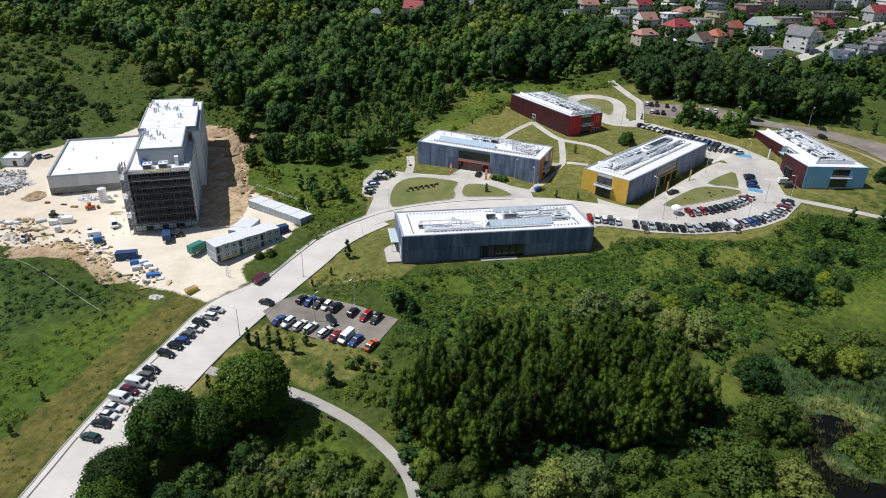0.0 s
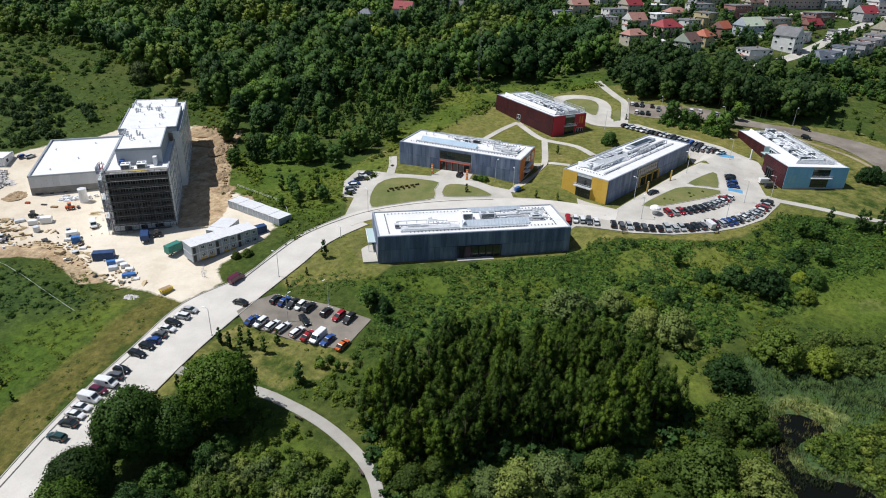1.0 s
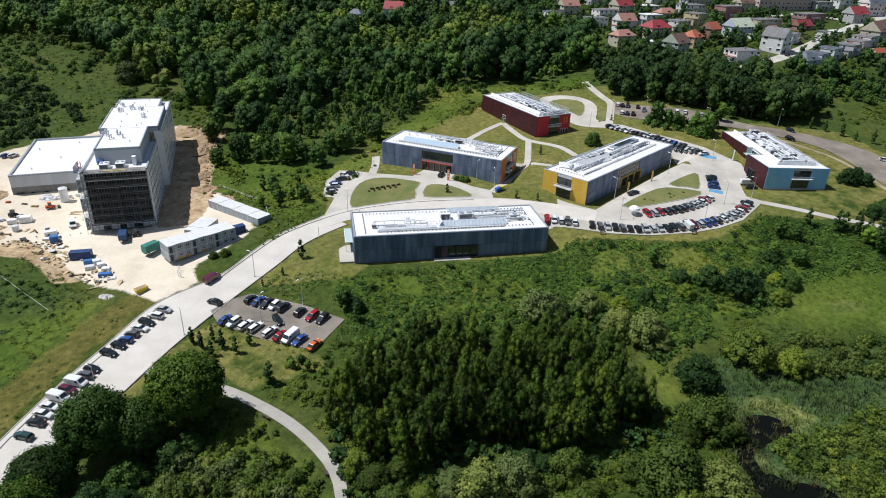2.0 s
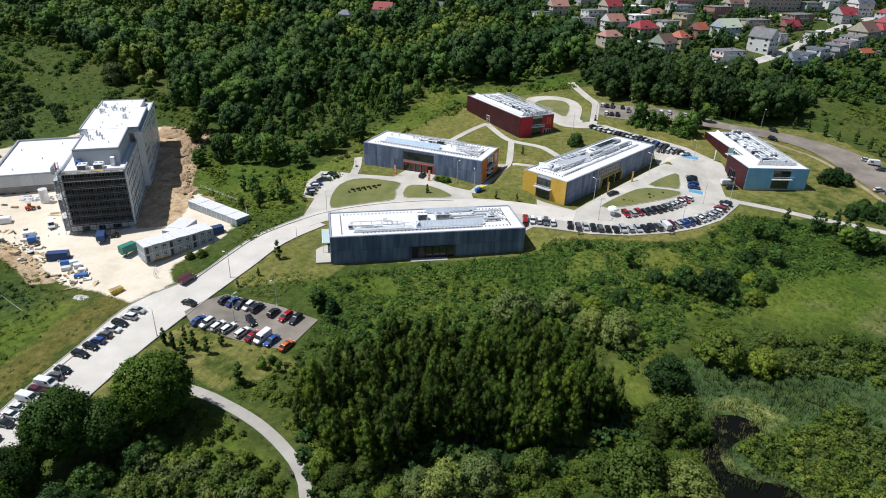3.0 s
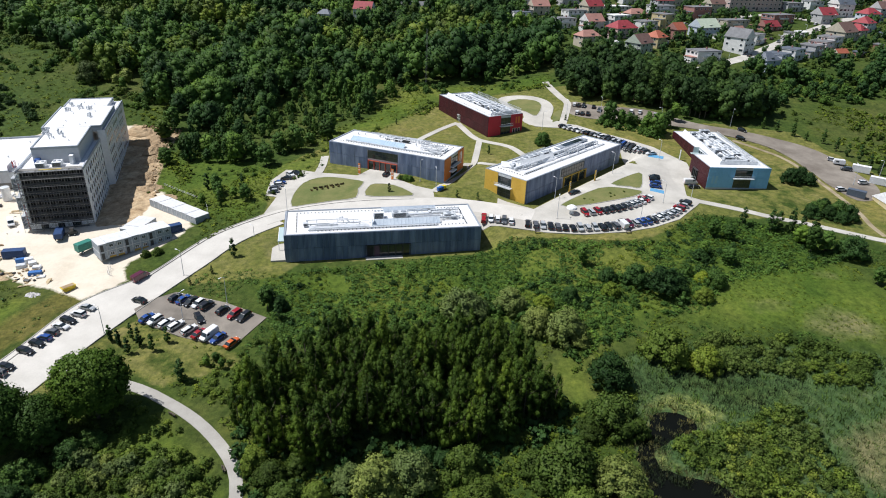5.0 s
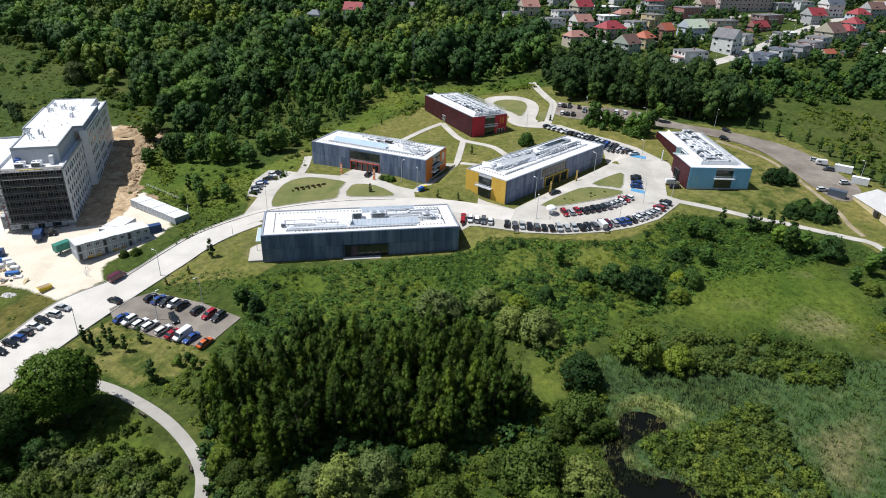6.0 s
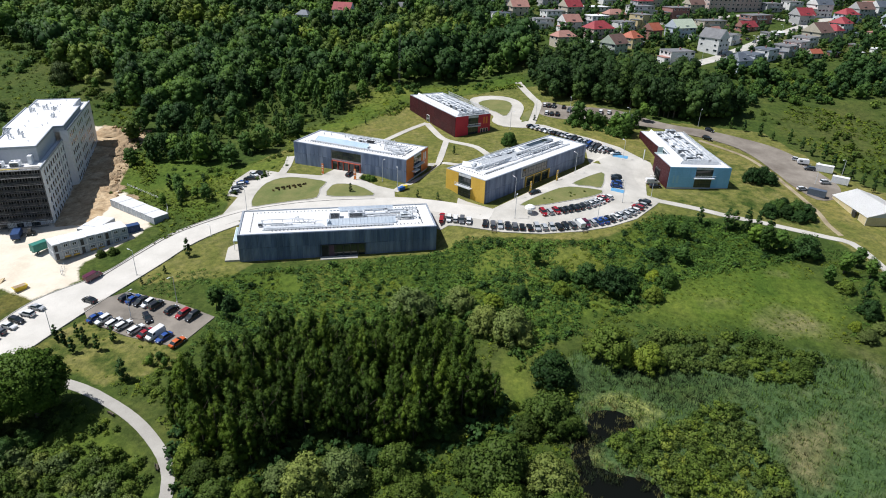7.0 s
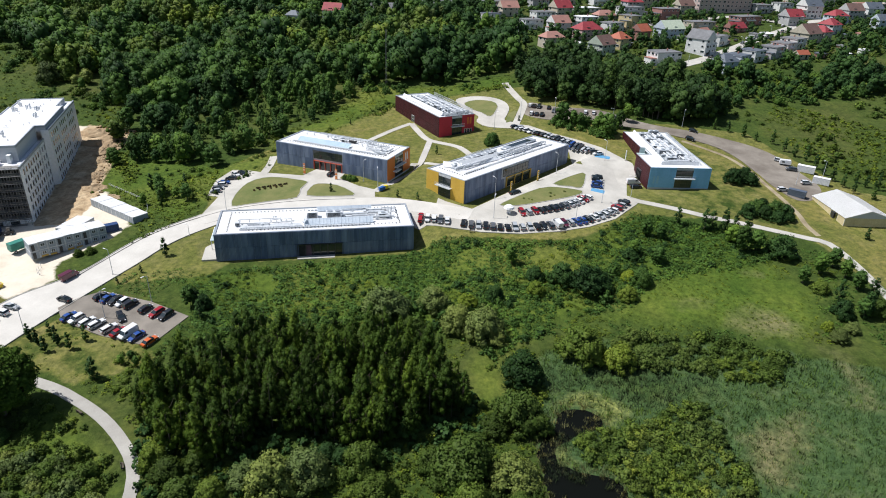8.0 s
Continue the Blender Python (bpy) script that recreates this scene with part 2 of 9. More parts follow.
def smooth_line(pts, step=4.0, closed=False):
    """Points along a Catmull-Rom curve through pts."""
    P = [Vector((p[0], p[1], 0)) for p in pts]
    n = len(P)
    out = []
    for i in range(n if closed else n - 1):
        if closed:
            a, b, c, d = P[(i - 1) % n], P[i], P[(i + 1) % n], P[(i + 2) % n]
        else:
            a, b, c, d = P[max(i - 1, 0)], P[i], P[i + 1], P[min(i + 2, n - 1)]
        k = max(2, int((c - b).length / step))
        for s in range(k):
            t = s / k
            out.append(0.5 * ((2 * b) + (c - a) * t + (2 * a - 5 * b + 4 * c - d) * t * t + (3 * b - a - 3 * c + d) * t ** 3))
    if not closed:
        out.append(P[-1])
    return [(v.x, v.y) for v in out]


def sheet(name, poly, material, lift, cell=3.0, kind="structure", thick=0.3, closed_curve=False, label="", category=""):
    """A surface draped over the ground inside a polygon, with a skirt at its edge."""
    if closed_curve:
        poly = smooth_line(poly, 2.5, True)
    bm = bmesh.new()
    ring = [bm.verts.new((x, y, 0)) for x, y in poly]
    bm.faces.new(ring)
    bmesh.ops.triangulate(bm, faces=bm.faces[:])
    xs, ys = [p[0] for p in poly], [p[1] for p in poly]
    for axis, lo, hi in (((1, 0, 0), min(xs), max(xs)), ((0, 1, 0), min(ys), max(ys))):
        k = math.ceil(lo / cell) * cell
        while k < hi:
            bmesh.ops.bisect_plane(bm, geom=bm.verts[:] + bm.edges[:] + bm.faces[:], plane_co=Vector(axis) * k, plane_no=Vector(axis))
            k += cell
    bmesh.ops.recalc_face_normals(bm, faces=bm.faces[:])
    if sum(f.normal.z for f in bm.faces) < 0:
        bmesh.ops.reverse_faces(bm, faces=bm.faces[:])
    V = bm.verts[:]
    Z = land([v.co.x for v in V], [v.co.y for v in V]) + lift
    for v, z in zip(V, Z):
        v.co.z = z
    edges = [e for e in bm.edges if e.is_boundary]
    made = bmesh.ops.extrude_edge_only(bm, edges=edges)["geom"]
    for v in made:
        if isinstance(v, bmesh.types.BMVert):
            v.co.z -= thick
    ob = part(name, bm, material, None)
    return tagged(ob, label or name.replace("_", " "), category, kind=kind)


def strip(name, line, width, material, lift, thick=0.3, label="", category="", parent=None, kind="structure"):
    """A way of the given width (or widths) along a line, draped over the ground."""
    pts = smooth_line(line, 3.0)
    n = len(pts)
    across = 4
    verts, faces = [], []
    for i, (x, y) in enumerate(pts):
        a, b = pts[max(i - 1, 0)], pts[min(i + 1, n - 1)]
        d = Vector((b[0] - a[0], b[1] - a[1])).normalized()
        for k in range(across + 1):
            o = (k / across - 0.5) * width
            px, py = x - d.y * o, y + d.x * o
            z = ground_z(px, py) + lift
            if k == 0:
                verts.append((px, py, z - thick))
            verts.append((px, py, z))
            if k == across:
                verts.append((px, py, z - thick))
    m = across + 3
    for i in range(n - 1):
        for k in range(m - 1):
            a = i * m + k
            faces.append((a, a + 1, a + m + 1, a + m)[::-1])
    ob = mesh_object(name, verts, faces, material, parent)
    return tagged(ob, label or name.replace("_", " "), category, kind=kind) if parent is None else ob


def kerb(line, parent, closed=False, lift=0.14):
    pts = smooth_line(line, 3.0, closed)
    if closed:
        pts = pts + pts[:1]
    n = len(pts)
    verts, faces = [], []
    for i, (x, y) in enumerate(pts):
        a, b = pts[max(i - 1, 0)], pts[min(i + 1, n - 1)]
        d = Vector((b[0] - a[0], b[1] - a[1])).normalized()
        for o, up in ((-0.12, -0.2), (-0.12, lift), (0.12, lift), (0.12, -0.2)):
            px, py = x - d.y * o, y + d.x * o
            verts.append((px, py, ground_z(x, y) + 0.1 + up))
    for i in range(n - 1):
        for k in range(3):
            a = i * 4 + k
            faces.append((a, a + 1, a + 5, a + 4)[::-1])
    return mesh_object("kerb", verts, faces, KERB, parent)


# ---- plan: ways, plots and zones ----
ROAD_LEFT = [(-92, 40), (-85, 65), (-81.5, 85), (-79.9, 97.5), (-76.7, 113.6), (-72.3, 128.5), (-66.5, 147), (-53.9, 160.5), (-48, 174), (-43.6, 183.4), (-38, 190.1), (-29.7, 198)]
ROAD_RIGHT = [(-76, 40), (-70, 65), (-67, 85.4), (-64.2, 100), (-59.7, 113.9), (-54.8, 128.8), (-47.4, 146.4), (-42.8, 156.4), (-37.4, 168), (-34, 176.3), (-29, 183.5), (-21.1, 191.5)]
BACK_ROAD = [(-29, 193.8), (-20.7, 199.3), (-7.1, 203.1), (7, 205.6), (21.3, 206.8), (36.7, 206.3), (48, 203.9), (62.6, 199.5)]
CORE = [(-30.2, 197.8), (-29.3, 211.7), (-33.8, 213), (-35.5, 226.4), (-32.2, 236.9), (-25.4, 236), (-18.5, 233.5), (-2.5, 230.3), (1.5, 236.4), (13.7, 231.9), (12.4, 227.5), (20.6, 220.8), (27.3, 217.6), (28.1, 211.6), (36.7, 210.9), (50.5, 206.5), (50.9, 212.3), (54, 209.3), (63.1, 203.8), (80, 224), (100.9, 248.5), (107.8, 243.8), (105.2, 263.3), (94.3, 279.3), (83.5, 288.1), (82.8, 291.9), (89.9, 289.3), (99.2, 279.5), (109.5, 271.7), (119, 263.2), (124, 254.9), (128.4, 248), (129, 240), (123.5, 233.5), (120, 218.3), (124.5, 214.7), (121.2, 210.3), (112.4, 200.2), (102.6, 194.4), (92.9, 191), (79.1, 188.7), (66, 189.1), (56.4, 191.2), (45.7, 193.2), (42.1, 195.7), (40, 203.5), (20, 203), (-6, 200), (-19, 196)]
OVAL = [(-21.8, 203.9), (-23.5, 212.6), (-22.2, 223.3), (-17.6, 228.2), (-11.3, 228.6), (-4.6, 226.5), (0.9, 224), (-0.4, 218), (-0.1, 210.6), (-7.8, 208), (-17, 204.9)]
WEDGE = [(3.1, 212.3), (3, 219.1), (5.2, 222.4), (12.4, 221.2), (18.9, 215.7), (20, 212.5), (11.3, 211.7)]
ISLE_A = [(72.9, 207.1), (84.2, 217.7), (92, 222), (103.9, 219.6), (100.4, 215.5), (91.8, 211.5), (79.5, 207)]
ISLE_B = [(93.6, 224.8), (106.4, 235.8), (106.6, 230.5), (104, 222.2), (100.2, 223)]
TURNING = [(55.2, 329.5), (63.2, 334.1), (72.9, 332.1), (79.8, 325), (82, 315.5), (80.5, 305.5), (79, 297), (85, 293), (84.5, 286), (71.1, 288.2), (65.6, 296.1), (66.5, 304), (60, 314)]
TURN_ISLE = [(59.5, 323.8), (65.6, 328), (73.6, 325.4), (76.4, 317.8), (72.5, 303), (67.9, 309), (62.5, 315)]
FAR_PARK = [(88.2, 307.2), (92.4, 321.8), (103.1, 315.6), (125.5, 309.6), (140.4, 298), (150.6, 292.5), (163, 289), (173, 285), (187.7, 276.5), (195.3, 266.5), (198.6, 251.3), (200.5, 238.6), (195, 228), (185.5, 224.7), (181.2, 236.8), (179.5, 248), (176, 264), (168.2, 275), (146, 286.4), (135.9, 289.5), (117.3, 294.6), (97.7, 298.3)]
LOT = [(-50.3, 143.8), (-46.9, 148.5), (-41.8, 151.8), (-25.9, 147.3), (-13.2, 141.6), (-18.7, 129.3), (-32.4, 132.6), (-46.2, 138.3)]
SITE = [(-260, 205), (-200, 212), (-183, 224), (-178, 232), (-176, 246), (-168, 256), (-155, 264), (-145, 285), (-128, 286), (-110.9, 287.1), (-99.7, 280), (-92, 261.4), (-91.4, 246.6), (-83.2, 225.1), (-75.5, 218.8), (-51.8, 191.1), (-53.6, 183.8), (-62.5, 168), (-62.8, 161.5), (-57.8, 157), (-66.5, 147.5), (-80.1, 153.2), (-90.7, 156.6), (-105.1, 166.4), (-119.1, 172.6), (-131.6, 175.3), (-146, 176), (-175, 186), (-260, 190)]
CAMPUS = [(-36, 240), (-30, 200), (-45, 168), (-40, 156), (-14, 160), (-12, 168), (44, 178), (60, 186), (95, 186), (125, 204), (150, 204), (178, 194), (184, 165), (240, 160), (240, 230), (215, 235), (190, 290), (150, 296), (135, 285), (100, 345), (80, 345), (35, 330), (10, 305), (-5, 275), (-22, 262)]
WOOD = [(-10.4, 109.1), (-5, 119), (9.2, 126.4), (28.4, 131.8), (46, 131.2), (57.4, 123.7), (62.5, 113), (50.5, 105), (37.7, 101.4), (27.4, 103.6), (17.7, 101.3), (10.4, 94.5), (-1.1, 98.5), (-9.3, 103.6)]
NEAR_SHRUBS = [(-62, 70), (-43.7, 82.9), (-40.8, 93.7), (-30.5, 98.4), (-20.6, 97), (-13, 91.5), (-8, 84), (-8, 68)]
POND_SHRUBS = [(0, 66), (4, 90), (11, 90), (18, 97), (28, 98), (38, 96), (51, 100), (63, 107), (67, 117), (74, 117), (78, 109), (76.5, 99), (79, 91), (84, 84), (86, 66)]
SLOPE = [(-25, 158.3), (-4.6, 164), (44.2, 176), (46.3, 183.4), (57.3, 185.7), (82.3, 183.7), (100.8, 186.3), (119.5, 204), (159, 195), (164.6, 182.1), (138.8, 172), (116.2, 166), (108, 153), (90.8, 148.1), (68, 129.7), (62, 140), (50, 139), (29.3, 140), (5, 135), (-8, 130), (-14, 146)]
FOOTPATH = [(-57.2, 120.9), (-51.5, 119.3), (-35.7, 114.6), (-28.8, 111.5), (-22.1, 107.9), (-16.4, 104), (-10.9, 99.1), (-6.9, 94.3), (-4.4, 88.3), (-3, 78), (-3, 60)]
POND = [(83.0, 115.8), (85.7, 117.5), (89.7, 117.7), (93.0, 115.5), (93.4, 111.8), (93.2, 110.6), (89.8, 109.7), (86.4, 107.8), (83.6, 105.7), (81.4, 104), (81, 101.0), (82, 98.9), (84.5, 97.9), (87.9, 97.2), (92.4, 96.4), (94.6, 92), (91, 86), (80, 86), (78.3, 92.3), (77.7, 97.7), (77.1, 103.4), (79.4, 107.4), (82, 110.8)]
MARSH = [(77, 122), (78, 126), (82, 136), (101, 140), (142.5, 138), (172, 132), (186, 110), (190, 70), (98, 70), (90, 92), (80, 92), (76, 112)]
FOREST = [(-95, 268), (-107, 293), (-111, 318), (-149, 332), (-172, 352), (-193, 376), (-242, 406), (-330, 410), (-390, 600), (60, 600), (88, 450), (92, 400), (86, 369), (71, 364), (52, 354), (27, 354), (7, 353), (0, 332), (-10, 298), (-21, 288), (-26, 268), (-32, 260), (-43, 245), (-59, 250), (-68, 242), (-79, 248)]
FAR_WOOD = [(90, 338), (84, 400), (100, 398), (128, 385), (150, 372), (165, 358), (182, 335), (186, 306), (172, 296), (155, 297), (142, 303), (126, 313), (104, 319), (95, 326)]
MEADOW_LEFT = [(-198, 262), (-300, 268), (-340, 330), (-310, 402), (-242, 396), (-193, 366), (-172, 342), (-149, 322), (-111, 315), (-98, 284), (-128, 290), (-145, 290), (-170, 266)]
GREEN_RIGHT = [(176, 314), (182, 336), (172, 356), (188, 362), (240, 374), (330, 420), (420, 465), (420, 200), (230, 175), (226, 240), (212, 264), (200, 294)]


SOIL = [(-143, 174), (-132.8, 177.3), (-121.6, 179.2), (-110.2, 171.6), (-101.2, 163.2), (-94, 157.3), (-101.0, 156.2), (-109.1, 163.1), (-118.4, 169.3), (-126.9, 170.5), (-138, 169)]
TRENCH = [(-86, 190), (-73, 192), (-74, 212), (-80, 224), (-84, 240), (-90, 256), (-93, 284), (-118, 288), (-116, 270), (-100, 232)]
STRAW_A = [(134.7, 152.4), (142.7, 156.6), (149.5, 155.1), (153.5, 147.4), (150.7, 142.7), (137.8, 143.2), (131.9, 146.3)]
STRAW_B = [(145.6, 172.0), (149.0, 174.0), (152.0, 172.5), (149.8, 170.1), (145.9, 170.2)]
STRAW_C = [(154.4, 140.6), (161.5, 136.6), (161.6, 125.6), (159.1, 118.3), (154.3, 118.1), (156.7, 131.3)]
STRAW_E = [(-25.9, 183.8), (-23.6, 185.7), (-19.4, 184.6), (-17.5, 170.2), (-21.5, 171.6)]
STRAW_D = [(121.2, 156.7), (131.5, 157.9), (130.5, 154.7), (121.5, 154.4)]
TAN_REED = [(122.8, 109.6), (129.0, 114.6), (139.1, 117.1), (141.7, 112.7), (133.8, 100.3), (128.7, 95.3), (123.4, 96.5), (121.7, 101.3)]
DARK_REED = [(82.8, 128.4), (95.3, 131.1), (108.1, 130.8), (123.5, 125.8), (123.7, 122.1), (104.9, 116.9), (100.9, 116.7), (96.5, 121.8), (90.7, 124.2), (82.9, 122.8)]
LUSH_MEADOW = [(98, 148), (112, 146), (128, 146), (150, 140), (160, 150), (164, 165), (152, 181), (135, 182), (122, 172), (106, 158)]
LUSH_FIELD = [(-113, 127), (-109, 129.7), (-106, 139), (-96, 142), (-89, 149), (-80, 150), (-84, 127), (-90, 113), (-95, 97), (-98, 84), (-135, 84), (-130, 115)]
LUSH_GAP = [(64, 135), (73, 140), (73, 118), (68, 111), (62, 122)]
# Hill meadow where a cloud's shadow lies; its shade is painted into the ground.
SHADED_MEADOW = [(-250, 334), (-181, 314), (-160, 284), (-166, 262), (-180, 248), (-187, 230), (-205, 219), (-300, 212), (-330, 268)]
DAMP = [(-140.4, 169.1), (-135.8, 171.3), (-116.0, 161.6), (-103.8, 156.9), (-90, 149.2), (-96.0, 141.8), (-106.6, 138.9), (-109.6, 129.7), (-113.0, 127.2), (-133.1, 137.9), (-200, 140), (-200, 180)]
CLEAR = [(-79.1, 216.1), (-88.1, 243.9), (-79.3, 254.7), (-63.9, 252.4), (-39.5, 241.9), (-26.3, 252.2), (-18.7, 253.8), (-18.5, 240.8), (-29.9, 214.0), (-35.2, 193.1), (-44.6, 193.3), (-69.9, 215.8)]
HILL_GRASS = [(-213.7, 336.9), (-172.5, 340.9), (-156.2, 316.7), (-150, 272), (-161.2, 272), (-180.5, 303.7), (-206.0, 325.4)]
VILLA_GAP = [(-47, 456), (-27, 456), (-24, 505), (-50, 505)]
COTTAGE_GAP = [(-70, 446), (-57, 446), (-55, 478), (-72, 478)]
SAPLINGS = [(-112, 284), (-121.4, 301.7), (-109.9, 314), (-102, 300), (-99.7, 283.9)]
OLD_WOOD = [(-120, 308), (-80, 302), (-57, 330), (-60, 360), (-92, 384), (-122, 356), (-127, 334)]
YOUNG_WOOD = [(-96, 268), (-79.8, 247), (-43.5, 244), (-26, 267), (-10, 299), (2, 332), (6, 356), (-10, 368), (-33, 350), (-56, 328), (-76, 303), (-98, 297)]
HILL_MEADOW = [(-18, 254), (-27, 264), (-22, 285), (-11, 295), (-1, 330), (6, 351), (28, 352), (52, 351), (70, 362), (84, 366), (88, 350), (60, 338), (40, 330), (22, 326), (6, 292), (-8, 270)]
ALGAE = [(82.1, 118.3), (87.0, 122.6), (92.0, 123.5), (96.4, 121.3), (99.9, 118.4), (100.3, 114.2), (95.1, 110.7), (93.6, 113.0), (92.2, 116.7), (87.8, 118.2), (83.2, 116.2)]
ALGAE_B = [(80.9, 104.5), (83.3, 105.6), (85.2, 100.9), (87.8, 97.8), (84.2, 98.0), (80.9, 100.6)]
VERGE = [(-66.8, 148.6), (-75.3, 125.6), (-80.9, 105.9), (-81.6, 85.0), (-84, 60), (-100, 60), (-97, 84.8), (-94.1, 98), (-89.7, 113.5), (-85.8, 126.6), (-82.6, 139.3), (-75.3, 152.5)]
THICKET_GROUND = [(-36, 110), (-22, 104), (-13, 96), (-8, 88), (-6, 76), (-6, 60), (-46, 60), (-44, 84), (-34, 98)]
ROUGH_LAWN = [(128, 207), (150, 206), (178, 197), (180, 230), (176, 250), (168, 266), (158, 274), (151, 262), (153, 226), (130, 225)]
VERGE_LOT = [(-63, 104), (-54, 130), (-47, 139), (-18, 129), (-14, 124), (-30, 116), (-50, 121)]


def edge_distance(poly, x, y):
    """Signed distance to a polygon's edge, positive inside."""
    best = np.full(x.shape, 1e9)
    for (ax, ay), (bx, by) in zip(poly, poly[1:] + poly[:1]):
        dx, dy = bx - ax, by - ay
        t = np.clip(((x - ax) * dx + (y - ay) * dy) / (dx * dx + dy * dy), 0, 1)
        best = np.minimum(best, np.hypot(x - ax - t * dx, y - ay - t * dy))
    return np.where(inside(poly, x, y), best, -best)


# ---- ground: one sheet out to the horizon ----
def ground_material():
    def build(n, l, b):
        broad = noise_node(n, l, 0.018, 5, 0.6, "World")
        mid = noise_node(n, l, 0.16, 5, 0.65, "World")
        fine = noise_node(n, l, 1.3, 4, 0.75, "World")
        meadow = ramp(n, l, broad, [(0.3, (0.042, 0.078, 0.014)), (0.5, (0.068, 0.1, 0.02)), (0.7, (0.11, 0.115, 0.034))])
        meadow = mixc(n, l, 0.7, meadow, ramp(n, l, mid, [(0.3, (0.55, 0.65, 0.5)), (0.55, (1.0, 1.0, 1.0)), (0.75, (1.3, 1.15, 0.9))]), "MULTIPLY")
        mown = ramp(n, l, mid, [(0.25, (0.118, 0.138, 0.03)), (0.5, (0.178, 0.174, 0.048)), (0.75, (0.245, 0.218, 0.084))])
        mown = mixc(n, l, 0.85, mown, ramp(n, l, broad, [(0.36, (0.74, 0.84, 0.74)), (0.5, (0.96, 0.99, 0.95)), (0.64, (1.16, 1.07, 1.08))]), "MULTIPLY")
        marsh = ramp(n, l, mid, [(0.25, (0.05, 0.095, 0.034)), (0.5, (0.07, 0.12, 0.042)), (0.75, (0.11, 0.14, 0.06))])
        damp_shade = ramp(n, l, mid, [(0.3, (0.025, 0.05, 0.016)), (0.5, (0.05, 0.09, 0.02)), (0.7, (0.09, 0.135, 0.03))])
        dirt = ramp(n, l, broad, [(0.3, (0.55, 0.46, 0.34)), (0.45, (0.63, 0.555, 0.44)), (0.65, (0.72, 0.66, 0.55))])
        col = meadow
        earth = ramp(n, l, mid, [(0.25, (0.3, 0.2, 0.11)), (0.55, (0.46, 0.35, 0.22)), (0.8, (0.58, 0.48, 0.34))])
        straw = ramp(n, l, mid, [(0.3, (0.12, 0.13, 0.045)), (0.7, (0.24, 0.21, 0.11))])
        algae = ramp(n, l, fine, [(0.35, (0.08, 0.1, 0.04)), (0.65, (0.34, 0.35, 0.1))])
        verge = ramp(n, l, mid, [(0.25, (0.07, 0.084, 0.017)), (0.5, (0.13, 0.122, 0.031)), (0.75, (0.2, 0.172, 0.056))])
        tuft = noise_node(n, l, 0.55, 4, 0.7, "World")
        earth = mixc(n, l, 0.85, earth, ramp(n, l, tuft, [(0.32, (0.55, 0.52, 0.5)), (0.5, (1.0, 1.0, 1.0)), (0.66, (1.35, 1.35, 1.35))]), "MULTIPLY")
        dirt = mixc(n, l, 0.35, dirt, ramp(n, l, mid, [(0.3, (0.7, 0.66, 0.6)), (0.5, (1.0, 1.0, 1.0)), (0.7, (1.15, 1.15, 1.15))]), "MULTIPLY")
        grown = ramp(n, l, tuft, [(0.34, (0.5, 0.56, 0.5)), (0.5, (0.95, 0.97, 0.95)), (0.66, (1.4, 1.32, 1.25))])
        lush = ramp(n, l, broad, [(0.35, (0.064, 0.12, 0.014)), (0.5, (0.112, 0.162, 0.022)), (0.62, (0.165, 0.195, 0.034))])
        bare = None
        for zone, colour in (("mown", mown), ("verge", verge), ("lush", lush), ("marsh", marsh), ("damp_shade", damp_shade), ("straw", straw), ("algae", algae), ("sand", dirt), ("earth", earth)):
            if zone == "sand":
                col = mixc(n, l, 0.75, col, grown, "MULTIPLY")
            at = n.new("ShaderNodeAttribute")
            at.attribute_name = zone
            add = n.new("ShaderNodeMath")
            add.operation = "ADD"
            sub = n.new("ShaderNodeMath")
            sub.operation, sub.inputs[1].default_value = "MULTIPLY_ADD", 0.9
            sub.inputs[2].default_value = -0.45
            l.new(mid, sub.inputs[0])
            l.new(at.outputs["Fac"], add.inputs[0])
            l.new(sub.outputs[0], add.inputs[1])
            edge = ramp(n, l, add.outputs[0], [(0.35, (0, 0, 0)), (1.0, (0.75, 0.75, 0.75))] if zone in ("straw", "damp_shade", "lush", "algae") else [(0.42, (0, 0, 0)), (0.58, (1, 1, 1))])
            col = mixc(n, l, edge, col, colour)
            if zone == "sand":
                bare = edge
        rough_share = n.new("ShaderNodeMath")
        rough_share.operation, rough_share.inputs[1].default_value, rough_share.inputs[2].default_value = "MULTIPLY_ADD", -0.42, 0.6
        l.new(bare, rough_share.inputs[0])
        col = mixc(n, l, rough_share.outputs[0], col, ramp(n, l, fine, [(0.3, (0.55, 0.55, 0.55)), (0.7, (1.15, 1.15, 1.15))]), "MULTIPLY")
        l.new(col, b.inputs["Base Color"])
        b.inputs["Roughness"].default_value, b.inputs["Specular IOR Level"].default_value = 0.95, 0.15
        bump(n, l, b, fine, 0.8, 0.7)
        l.new(rough_share.outputs[0], n["Bump"].inputs["Strength"])
    return mat("meadow_ground", build)


def axis_steps(lo, hi, step, far_lo, far_hi):
    mid = list(np.arange(lo, hi + 0.1, step))
    k, d = lo, step
    before = []
    while k > far_lo:
        d *= 1.35
        k -= d
        before.append(k)
    k, d = mid[-1], step
    after = []
    while k < far_hi:
        d *= 1.12
        k += d
        after.append(k)
    return np.array(before[::-1] + mid + after)


